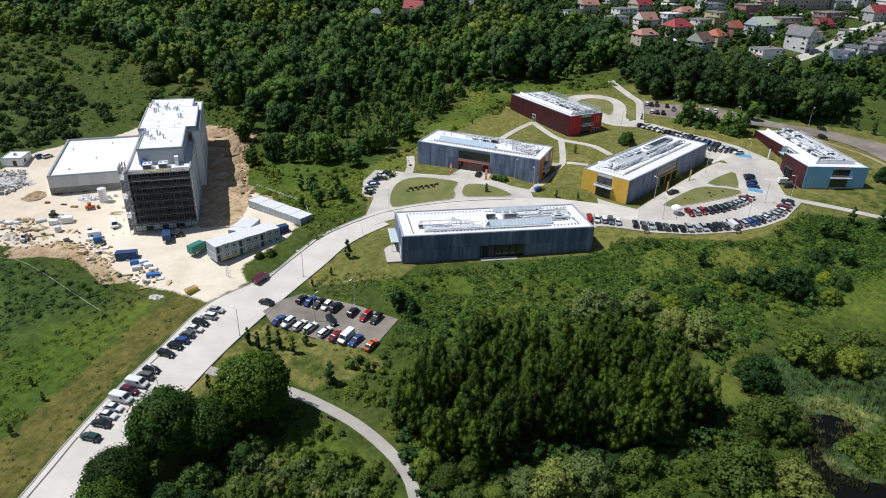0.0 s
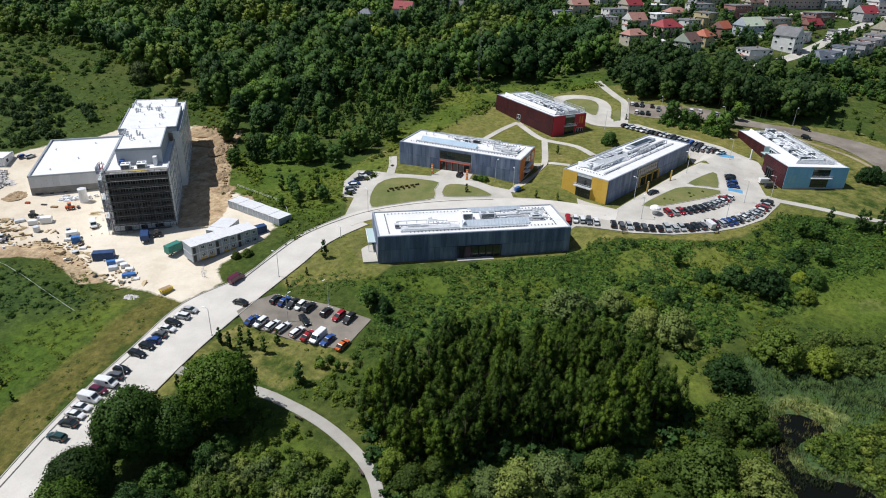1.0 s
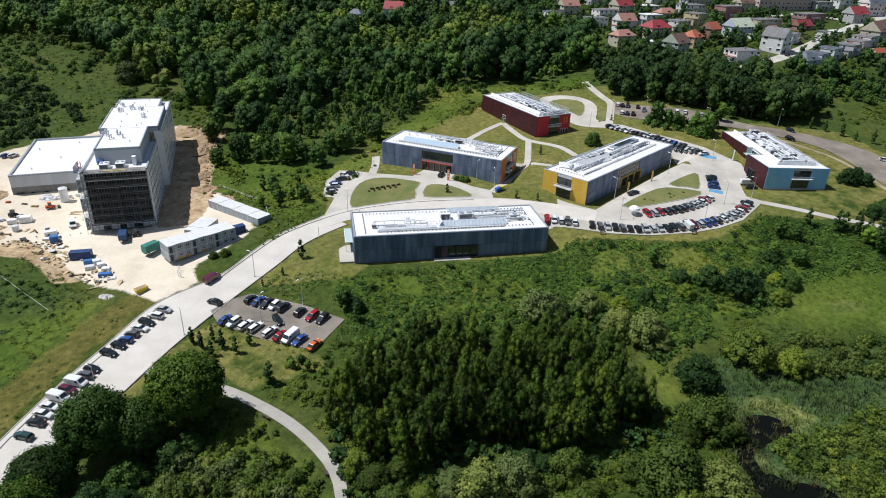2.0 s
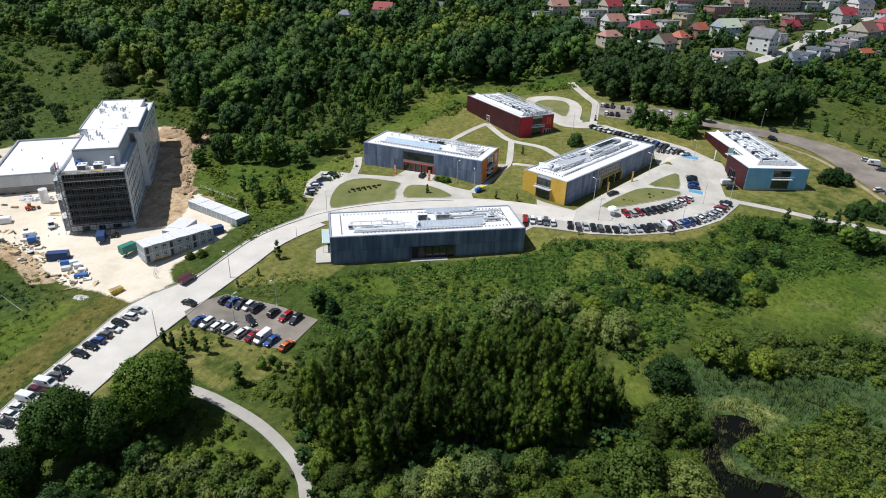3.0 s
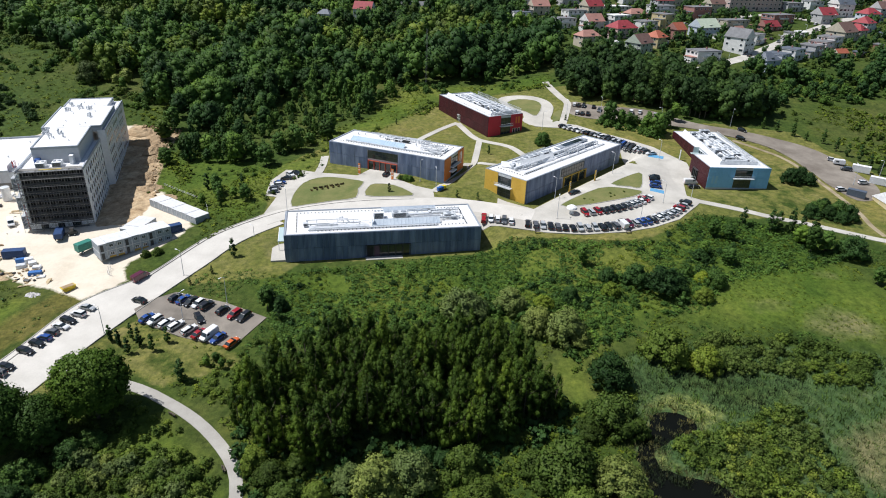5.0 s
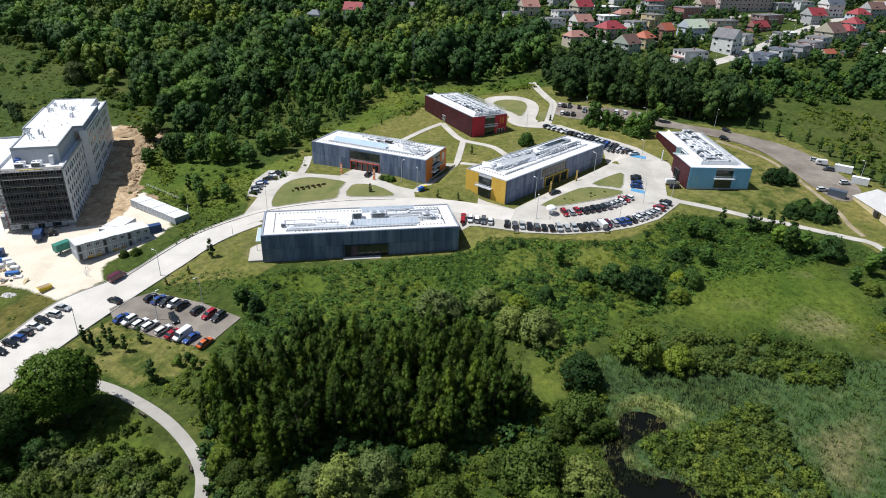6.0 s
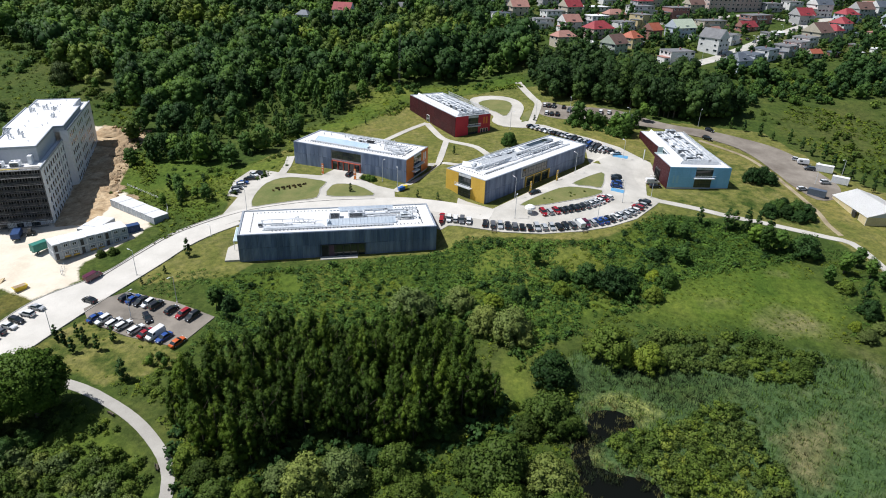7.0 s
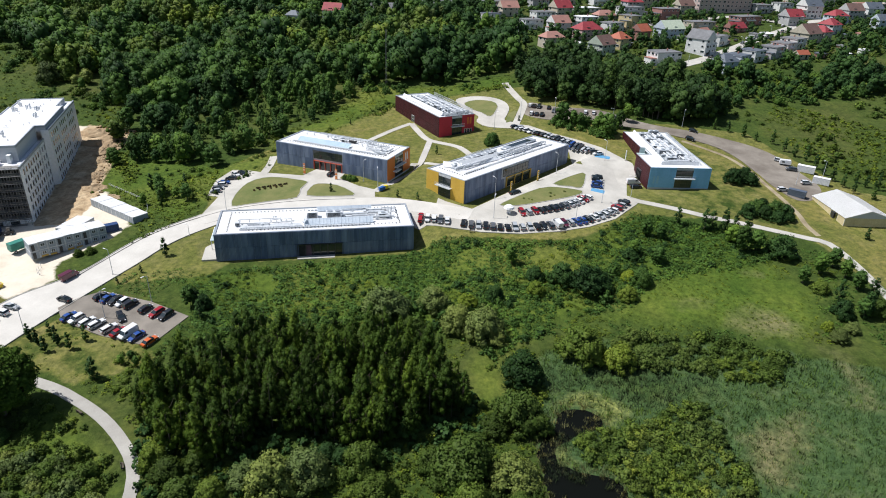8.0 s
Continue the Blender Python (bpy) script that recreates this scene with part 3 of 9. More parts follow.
gx, gy = axis_steps(-260, 300, 2.5, -4000, 4000), axis_steps(50, 400, 2.5, -3000, 4500)
GX, GY = np.meshgrid(gx, gy)
GZ = land(GX, GY)
pond_d = edge_distance(POND, GX, GY)
GZ = GZ - np.clip((pond_d + 1.0) / 3.0, 0, 1) * 0.9
paved = np.max([edge_distance(p, GX, GY) for p in (CORE, TURNING, LOT, FAR_PARK, ROAD_LEFT + ROAD_RIGHT[::-1])], 0)
GZ = GZ - 0.7 * np.clip((paved - 0.4) / 1.5, 0, 1)
dug = np.clip(edge_distance(TRENCH, GX, GY) / 3.0, 0, 1)
GZ = GZ + dug * np.array([noise.noise(Vector((x * 0.3, y * 0.3, 7.0))) if d > 0 else 0.0 for x, y, d in zip(GX.ravel(), GY.ravel(), dug.ravel())]).reshape(GX.shape) * 1.1
idx = np.arange(GX.size).reshape(GX.shape)
quads = np.stack([idx[:-1, :-1], idx[:-1, 1:], idx[1:, 1:], idx[1:, :-1]], -1).reshape(-1, 4)
ground_me = bpy.data.meshes.new("ground")
ground_me.from_pydata(np.stack([GX, GY, GZ], -1).reshape(-1, 3).tolist(), [], quads.tolist())
# The dark wet-ground colour also paints the cloud's shade on the hill meadow.
for zone, polys, blur in (("mown", (CAMPUS, VERGE_LOT), 3.0), ("marsh", (MARSH,), 6.0), ("sand", (SITE,), 3.0), ("earth", (TRENCH, SOIL), 2.0), ("algae", (ALGAE, ALGAE_B), 2.0), ("straw", (STRAW_A, STRAW_B, STRAW_C, STRAW_D, STRAW_E, TAN_REED), 4.5), ("damp_shade", (DAMP, DARK_REED, SHADED_MEADOW), 7.0), ("lush", (LUSH_MEADOW, LUSH_FIELD, LUSH_GAP, CLEAR, SLOPE, HILL_MEADOW, THICKET_GROUND), 5.0), ("verge", (VERGE,), 5.0)):
    d = np.max([edge_distance(p, GX, GY) for p in polys], 0)
    at = ground_me.attributes.new(zone, "FLOAT", "POINT")
    share = np.clip(0.5 + d / (2 * blur), 0, 1)
    if zone == "mown":
        long_grass = np.max([edge_distance(p, GX, GY) for p in (ROUGH_LAWN, VERGE_LOT)], 0)
        share = np.minimum(share, 1 - 0.46 * np.clip(0.5 + long_grass / 6, 0, 1))
    at.data.foreach_set("value", share.ravel().astype(np.float32))
ground_me.materials.append(ground_material())
ground_me.polygons.foreach_set("use_smooth", [True] * len(ground_me.polygons))
tagged(new("ground", ground_me), "grassy sloping ground with meadow and bare sand", "ground", kind="structure")

pond_level = -8.25
pond_ring = smooth_line(POND, 0.7, True)
bm = bmesh.new()
bm.faces.new([bm.verts.new((x + 0.9 * noise.noise(Vector((x * 0.9, y * 0.9, 0.0))), y + 0.9 * noise.noise(Vector((x * 0.9, y * 0.9, 5.0))), pond_level)) for x, y in pond_ring])
bmesh.ops.triangulate(bm, faces=bm.faces[:])
if sum(f.normal.z for f in bm.faces) < 0:
    bmesh.ops.reverse_faces(bm, faces=bm.faces[:])
tagged(part("water", bm, WATER, None), "small dark still pond in the marsh", "pond", kind="structure")

# ---- roads, plots and paths ----
road_ring = smooth_line(ROAD_LEFT, 3) + smooth_line(ROAD_RIGHT, 3)[::-1]
road = sheet("road", road_ring, ASPHALT, 0.10, label="pale concrete access road with a parking strip", category="road")
kerb(ROAD_LEFT, road)
kerb(ROAD_RIGHT, road)
core = sheet("pavement", CORE, PAVING, 0.12, label="pale paved drive and parking ring between the buildings", category="pavement")
tagged(strip("road", BACK_ROAD, 8.0, ASPHALT, 0.16, label="pale service road behind the long grey building", category="road"))
for isle, words in ((OVAL, "oval lawn inside the paved drive"), (WEDGE, "small wedge of lawn beside the drive"), (ISLE_A, "dry lawn island by the curved car park"), (ISLE_B, "small lawn island by the curved car park")):
    ob = sheet("lawn", isle, LAWN, 0.24, 3.0, closed_curve=True, label=words, category="lawn")
    kerb(isle, ob, True, 0.17)
sheet("pavement", TURNING, PAVING, 0.12, closed_curve=True, label="paved turning loop by the red building", category="pavement")
ob = sheet("lawn", TURN_ISLE, LAWN, 0.24, closed_curve=True, label="lawn inside the turning loop", category="lawn")
kerb(TURN_ISLE, ob, True, 0.17)
sheet("lawn", [(79.3, 293.5), (80.9, 305.6), (84.4, 310.6), (85.5, 309.3), (83, 296)], LAWN, 0.22, label="narrow wedge of lawn between loop and path", category="lawn")
sheet("pavement", FAR_PARK, OLD_ASPHALT, 0.10, closed_curve=True, label="worn brown asphalt road and far car park", category="road")
sheet("pavement", LOT, LOT_PAVING, 0.12, label="grey-brown paved car park beside the road", category="car park")
for line, wide, words in (
        ([(27.6, 215.9), (30.6, 221.9), (40.1, 239.2), (42.6, 244.7), (44.8, 268.4)], 2.6, "paved path beside the orange-ended building"),
        ([(34.8, 293.3), (38.5, 283), (42, 274), (45.4, 269.1), (51.1, 265.5), (57.8, 260.9), (63, 251)], 2.8, "paved path across the lawn"),
        ([(17, 268), (27.3, 284.4), (34.8, 293.6)], 2.8, "paved path up to the red building"),
        ([(38, 244.8), (52, 240.4)], 2.2, "narrow paved path between lawns"),
        ([(-19.4, 251), (-18.4, 240.4), (-18.6, 232)], 3.2, "paved path beside the grey building"),
        ([(81.6, 353.2), (83.9, 342.2), (87.7, 327.4), (89.6, 320.1), (86.8, 305.3), (83.6, 290.8)], 3.6, "pale path leading into the woods"),
        ([(121, 214.5), (135.4, 209.6), (146, 205.2), (154.5, 202.8), (165.2, 198.9), (175.9, 194.8), (181.5, 192), (183.8, 180.5), (184.6, 165), (185, 140)], 2.8, "pale paved footpath across the grass"),
        (FOOTPATH, 2.6, "pale paved footpath curving through the grass"),
        ):
    strip("path", line, wide, FOOT_PAVING if line is FOOTPATH else PAVING, 0.15, label=words, category="path")
strip("track", [(156.9, 276.7), (162.8, 271.8), (172.5, 262), (176.9, 249), (178.6, 236.9), (179.8, 225.8), (180.5, 213.4), (179.6, 204.2), (180.5, 197)], 1.9, TRACK, 0.06, label="worn dirt track beside the asphalt road", category="track")


# ---- foliage ----
ICO_V, ICO_T = None, None


def icosphere():
    bm = bmesh.new()
    bmesh.ops.create_icosphere(bm, subdivisions=1, radius=1)
    v = np.array([p.co[:] for p in bm.verts])
    t = np.array([[q.index for q in f.verts] for f in bm.faces])
    bm.free()
    return v, t


ICO_V, ICO_T = icosphere()


R_MIN = 0.6


def crown(rng, lobes, leaf, count, droop=0.0, core=0.6, relief=0.55):
    """Many small leaf clumps in loose shells over a cluster of lobes: points, triangles and soft normals."""
    V, T, N, base = [], [], [], 0
    C = np.array([l[0] for l in lobes], float)
    mid = C.mean(0)
    size = np.linalg.norm(C - mid, axis=1).max() + R_MIN
    R = np.array([l[1] for l in lobes], float)
    for c, r in zip(C, R):
        v = ICO_V * r * core * rng.uniform(0.8, 1.15, (len(ICO_V), 1)) + c
        V.append(v)
        N.append(ICO_V * 0.7 + (v - mid) / size * 0.5 + np.array([0, 0, 0.2]))
        T.append(ICO_T + base)
        base += len(v)
    share = R[:, 0] * R[:, 2]
    pick = rng.choice(len(C), count, p=share / share.sum())
    d = rng.normal(size=(count, 3))
    d[:, 2] = np.where(d[:, 2] < -0.5, -d[:, 2], d[:, 2])
    d /= np.linalg.norm(d, axis=1)[:, None]
    pos = C[pick] + R[pick] * d * (1.1 * rng.uniform(0.36, 1.0, (count, 1)) ** 0.5)
    nrm = d + rng.normal(size=(count, 3)) * 0.5
    nrm[:, 2] += 0.3 - droop
    nrm /= np.linalg.norm(nrm, axis=1)[:, None]
    side = np.cross(nrm, rng.normal(size=(count, 3)))
    side /= np.linalg.norm(side, axis=1)[:, None]
    up = np.cross(nrm, side)
    if droop:
        up = up * 0.4 + np.array([0, 0, -1.0]) * droop
    s = leaf * rng.uniform(0.5, 1.45, (count, 1))
    soft_n = d * relief + (pos - mid) / size * 0.6 + np.array([0, 0, 0.2]) + rng.normal(size=(count, 3)) * 0.26
    N.append(np.repeat(soft_n, 4, 0))
    q = np.stack([pos - side * s * 0.5, pos + up * s * 0.55, pos + side * s * 0.5, pos - up * s * 0.55 + nrm * s * 0.15], 1)
    V.append(q.reshape(-1, 3))
    k = base + 4 * np.arange(count)[:, None]
    T.append(np.concatenate([k + [0, 2, 1], k + [0, 3, 2]], 0))
    N = np.concatenate(N)
    return np.concatenate(V), np.concatenate(T), N / np.linalg.norm(N, axis=1)[:, None]


def tri_mesh(name, V, T, N, material, tint=None):
    me = bpy.data.meshes.new(name)
    me.vertices.add(len(V))
    me.vertices.foreach_set("co", np.ascontiguousarray(V, np.float32).ravel())
    me.loops.add(T.size)
    me.loops.foreach_set("vertex_index", np.ascontiguousarray(T, np.int32).ravel())
    me.polygons.add(len(T))
    me.polygons.foreach_set("loop_start", np.arange(0, T.size, 3, dtype=np.int32))
    me.update(calc_edges=True)
    if N is not None:
        me.normals_split_custom_set_from_vertices(N.tolist())
    if tint is not None:
        at = me.attributes.new("tint", "FLOAT", "POINT")
        at.data.foreach_set("value", np.ascontiguousarray(tint, np.float32))
    me.materials.append(material)
    return me


def lobes_round(rng, h, r, low, n):
    out = []
    for i in range(n):
        t = (i + 0.5) / n
        z = low + (h - low) * (0.15 + 0.72 * t)
        wide = r * math.sin(math.pi * min(0.92, 0.25 + 0.62 * t)) * 0.72
        a = 2.4 * i + rng.uniform(0, 0.8)
        q = wide * rng.uniform(0.35, 1.0)
        s = r * rng.uniform(0.34, 0.5)
        out.append(((q * math.cos(a), q * math.sin(a), z), (s, s, s * rng.uniform(0.75, 1.0))))
    out.append(((0, 0, low + (h - low) * 0.5), (r * 0.6, r * 0.6, (h - low) * 0.42)))
    return out


def lobes_slender(rng, h, r, low, n):
    """Lobes up a narrow crown that is widest below its middle and ends in a blunt top."""
    out = []
    for i in range(n):
        t = i / (n - 1)
        z = low + (h - low) * (0.06 + 0.86 * t) + rng.uniform(-0.3, 0.3)
        wide = r * (1 - t) ** 0.45 * min(1.0, 0.6 + 1.6 * t) * rng.uniform(0.5, 0.78)
        a = 2.4 * i + rng.uniform(0, 0.9)
        s = r * (0.44 - 0.12 * t) * rng.uniform(0.7, 1.2)
        out.append(((wide * math.cos(a), wide * math.sin(a), z), (s, s, s * rng.uniform(0.95, 1.35))))
    return out


def lobes_birch(rng, h, r, low, n):
    """Small lobes strewn through a pointed, slightly leaning crown."""
    out = []
    lean = rng.uniform(0.2, 0.9)
    for i in range(n):
        t = rng.uniform(0, 1) ** 0.85
        wide = r * (1 - t) ** 0.6 * min(1.0, 0.75 + 1.2 * t) * math.sqrt(rng.uniform(0.15, 1.0)) * 0.9
        a = rng.uniform(0, 6.283)
        s = r * (0.34 - 0.16 * t) * rng.uniform(0.7, 1.2)
        out.append(((wide * math.cos(a) + lean * t, wide * math.sin(a), low + (h - low) * (0.05 + 0.93 * t)), (s, s, s * rng.uniform(1.2, 2.1))))
    return out


def lobes_dome(rng, h, r, n):
    """Lobes of many sizes, scattered over a dome."""
    out = []
    for i in range(n):
        a, u = 2.4 * i + rng.uniform(0, 1.2), math.sqrt((i + 0.5) / n)
        q = r * u * 0.82
        s = r * rng.uniform(0.16, 0.38) * (1.15 - 0.4 * u)
        top = h * (1.0 - 0.72 * u * u) * rng.uniform(0.66, 1.08)
        out.append(((q * math.cos(a), q * math.sin(a), max(top - s * 0.8, h * 0.12)), (s, s, s * rng.uniform(0.8, 1.15))))
    out.append(((0, 0, h * 0.3), (r * 0.62, r * 0.62, h * 0.42)))
    return out


def lobes_knobbly(rng, h, r, low, n):
    """Knots of foliage set over a broad, uneven crown, with a dark inside."""
    out = []
    tall = (h - low) * 0.5
    lump = [(rng.uniform(0, 6.283), rng.uniform(-0.3, 0.9), rng.uniform(-0.16, 0.14)) for k in range(9)]
    for i in range(n):
        w = 1 - 1.75 * (i + 0.5) / n
        a = 2.39996 * i + rng.uniform(-0.2, 0.2)
        q = math.sqrt(max(0.0, 1 - w * w))
        f = 0.8 + sum(g * math.exp(-((q * math.cos(a) - math.cos(u)) ** 2 + (q * math.sin(a) - math.sin(u)) ** 2 + (w - v) ** 2) * 2) for u, v, g in lump) + rng.uniform(-0.09, 0.07)
        s = r * rng.uniform(0.13, 0.23)
        out.append(((r * f * q * math.cos(a), r * f * q * math.sin(a), low + tall * (1 + f * w)), (s, s, s * rng.uniform(0.7, 0.95))))
    out.append(((0, 0, low + tall), (r * 0.95, r * 0.95, tall * 0.95)))
    return out


RNG = np.random.default_rng(7)
BIRCHES = [crown(RNG, lobes_birch(RNG, 11.4 + k * 0.45, 2.75 + 0.3 * (k % 3), 1.4, 46), 0.23, 3400, 0.25, 0.6, 0.5) for k in range(9)]
BROADS = [crown(RNG, lobes_round(RNG, 13 + k % 3, 5.2 - 0.3 * (k % 3), 1.0, 28), 0.6, 640, 0.0, 0.64) for k in range(8)]
OVALS = [crown(RNG, lobes_birch(RNG, 12 + k, 4.0, 0.8, 30), 0.58, 480, 0.05, 0.64) for k in range(4)]
BUSHES = [crown(RNG, lobes_dome(RNG, 4.0, 3.4, 10), 0.5, 210, 0.0, 0.68) for k in range(6)]
FAR_TREES = [crown(RNG, lobes_round(RNG, 13, 5.4, 1.0, 11), 0.85, 200, 0.0, 0.72) for k in range(8)]
GARDEN_TREES = [crown(RNG, lobes_round(RNG, 11, 4.6, 0.8, 6), 0.9, 80, 0.0, 0.72) for k in range(6)]
FAR_SHRUBS = [crown(RNG, lobes_dome(RNG, 2.4, 2.0, 4), 0.6, 55, 0.0, 0.64) for k in range(5)]
BIGS = [crown(RNG, lobes_knobbly(RNG, 15, 7.5, 1.0, 120), 0.4, 15000, 0.0, 0.72, 0.85) for k in range(3)]
SHRUBS = [crown(RNG, lobes_dome(RNG, 2.2, 2.0, 6), 0.28, 190, 0.0, 0.64) for k in range(7)]
WILLOWS = [crown(RNG, lobes_dome(RNG, 4.6, 3.8, 20), 0.31, 900, 0.0, 0.68) for k in range(5)]
BIG_BUSHES = [crown(RNG, lobes_dome(RNG, 5.2, 4.0, 46), 0.26, 4000, 0.0, 0.68) for k in range(4)]
TALLS = [crown(RNG, lobes_round(RNG, 21, 4.4, 8, 16), 0.55, 900, 0.0, 0.66) for k in range(4)]
COLUMNS = [crown(RNG, lobes_slender(RNG, 6, 1.35, 0.3, 13), 0.28, 620, 0.0, 0.62) for k in range(4)]
SLIMS = [crown(RNG, lobes_slender(RNG, 5.4 + 0.3 * k, 1.05, 0.3, 15), 0.26, 620, 0.0, 0.85) for k in range(3)]


def reed_tuft(rng):
    n = 22
    a = rng.uniform(0, 2 * math.pi, n)
    p = np.stack([rng.normal(0, 0.7, n), rng.normal(0, 0.7, n), np.zeros(n)], 1)
    tip = p + np.stack([rng.normal(0, 0.35, n), rng.normal(0, 0.35, n), rng.uniform(0.9, 1.7, n)], 1)
    w = np.stack([np.cos(a), np.sin(a), np.zeros(n)], 1) * 0.09
    V = np.stack([p - w, p + w, tip], 1).reshape(-1, 3)
    N = np.repeat(np.stack([p[:, 0] * 0.3, p[:, 1] * 0.3, np.ones(n)], 1), 3, 0)
    return V, np.arange(3 * n).reshape(-1, 3), N / np.linalg.norm(N, axis=1)[:, None]


TUFTS = [reed_tuft(RNG) for k in range(4)]


def weed(rng, leaf, count):
    """A low clump of coarse leaves."""
    v, t, nv = crown(rng, [((0, 0, 0.15), (0.75, 0.75, 0.6)), ((0.3, 0.2, 0.3), (0.4, 0.4, 0.5))], leaf, count, 0.0, 0.3)
    v = v * np.array([1.0, 1.0, 0.7])
    nv = nv * 0.45 + np.array([0, 0, 0.7])
    nv /= np.linalg.norm(nv, axis=1)[:, None]
    k = 2 * len(ICO_V)
    return v[k:], t[2 * len(ICO_T):] - k, nv[k:]


WEEDS = [weed(RNG, 0.42, 18) for k in range(5)]
FINE_WEEDS = [weed(RNG, 0.27, 34) for k in range(6)]


def scatter(poly, spacing, rng, keep=None, jitter=0.5):
    """Loose spots inside a polygon, from a slanting grid so that no rows show."""
    c, q = math.cos(0.47), math.sin(0.47)
    U, W = [x * c + y * q for x, y in poly], [y * c - x * q for x, y in poly]
    X, Y = np.meshgrid(np.arange(min(U), max(U), spacing), np.arange(min(W), max(W), spacing * 0.87))
    X = X + (np.arange(X.shape[0]) % 2)[:, None] * spacing / 2
    X = X + rng.uniform(-jitter, jitter, X.shape) * spacing
    Y = Y + rng.uniform(-jitter, jitter, Y.shape) * spacing
    X, Y = (X * c - Y * q).ravel(), (X * q + Y * c).ravel()
    ok = inside(poly, X, Y)
    if keep is not None:
        ok &= keep(X, Y)
    return X[ok], Y[ok]


def stand(name, protos, X, Y, rng, material, lo, hi, words, category, sink=0.2):
    """One mass of plants that nobody could count, in taller and lower groups."""
    Z = land(X, Y)
    V, T, N, K, base = [], [], [], [], 0
    for x, y, z in zip(X, Y, Z):
        v, t, nv = protos[rng.integers(len(protos))]
        swell = 1.0 + (0.55 if category == "forest" else 0.2) * noise.noise(Vector((x * 0.045, y * 0.045, 2.6)))
        s, a = (lo + (hi - lo) * rng.random() ** 1.4) * swell, rng.uniform(0, 6.283)
        c, q = math.cos(a) * s, math.sin(a) * s
        w = np.stack([v[:, 0] * c - v[:, 1] * q + x, v[:, 0] * q + v[:, 1] * c + y, v[:, 2] * s * rng.uniform(0.88, 1.12) + z - sink], 1)
        V.append(w)
        K.append(np.full(len(v), min(1.0, max(0.02, rng.normal(0.5, 0.26)))))
        N.append(np.stack([nv[:, 0] * c / s - nv[:, 1] * q / s, nv[:, 0] * q / s + nv[:, 1] * c / s, nv[:, 2]], 1))
        T.append(t + base)
        base += len(v)
    if V:
        ob = new(name, tri_mesh(name, np.concatenate(V), np.concatenate(T), np.concatenate(N), material, np.concatenate(K)))
        tagged(ob, words, category, kind="stuff")


def patchy(scale, level, seed):
    def keep(X, Y):
        return np.array([noise.noise(Vector((x * scale, y * scale, seed))) > level for x, y in zip(X, Y)])
    return keep


def off_path(X, Y):
    """Clear of the footpath in the foreground."""
    best = np.full(X.shape, 1e9)
    for (ax, ay), (bx, by) in zip(FOOTPATH, FOOTPATH[1:]):
        dx, dy = bx - ax, by - ay
        t = np.clip(((X - ax) * dx + (Y - ay) * dy) / (dx * dx + dy * dy), 0, 1)
        best = np.minimum(best, np.hypot(X - ax - t * dx, Y - ay - t * dy))
    return best > 3.6


def away(polys, margin=1.0):
    def keep(X, Y):
        ok = np.ones(X.shape, bool)
        for p in polys:
            ok &= edge_distance(p, X, Y) < -margin
        return ok
    return keep


def tree_thing(name, proto, trunk_h, trunk_r, material, words, category, group="", limbs=3):
    """One standing tree: a tapered trunk with limbs, and a crown."""
    root = new(name)
    bm = bmesh.new()
    tube(bm, (0, 0, -0.4), (0.05, 0, trunk_h), trunk_r, trunk_r * 0.45)
    for k in range(limbs):
        a = 2.1 * k
        z = trunk_h * (0.5 + 0.14 * k)
        tube(bm, (0, 0, z), (math.cos(a) * trunk_h * 0.22, math.sin(a) * trunk_h * 0.22, z + trunk_h * 0.25), trunk_r * 0.35, trunk_r * 0.12, 6)
    part("trunk", bm, BARK, root)
    me = tri_mesh("crown", *proto, material)
    c = new("crown", me)
    c.parent = root
    return tagged(root, words, category, group)


def plant(protos, X, Y, rng, lo, hi, used):
    """Stand each tree of a kind on its spot; the first use of a kind is the original."""
    for x, y in zip(X, Y):
        k = int(rng.integers(len(protos)))
        if len(used) < len(protos):
            k = min(set(range(len(protos))) - used)
        s = rng.uniform(lo, hi)
        m = pose(x, y, ground_z(x, y), 0, 0, rng.uniform(0, 360))
        if k not in used:
            protos[k].matrix_basis = m
            protos[k].scale = (s, s, s * rng.uniform(0.9, 1.12))
            used.add(k)
            continue
        ob = copy_thing(protos[k], m)
        ob.scale = (s, s, s * rng.uniform(0.9, 1.12))


# ---- woods ----
R1 = np.random.default_rng(3)
birch_things = [tree_thing("birch_tree", p, 11, 0.16, LEAF_WOOD, "slender leafy tree in a dense young wood", "tree", "trees of the young wood") for p in BIRCHES]
X, Y = scatter(WOOD, 3.0, R1, patchy(0.07, -0.4, 31.0), 0.6)
plant(birch_things, X, Y, R1, 0.7, 1.14, set())
X, Y = scatter(FOREST, 7.2, R1, away([CLEAR, SAPLINGS, OLD_WOOD, YOUNG_WOOD, VILLA_GAP, COTTAGE_GAP], -1.0))
kind_of = np.array([noise.noise(Vector((x * 0.02, y * 0.02, 1.7))) for x, y in zip(X, Y)]) + R1.normal(0, 0.16, len(X))
kind_of += 0.14 * np.clip((X + 60) / 60, 0, 1) - 0.22 * np.clip((-110 - X) / 90, 0, 1)
lone = R1.random(len(X))
near = Y < 345
rear = Y > 405
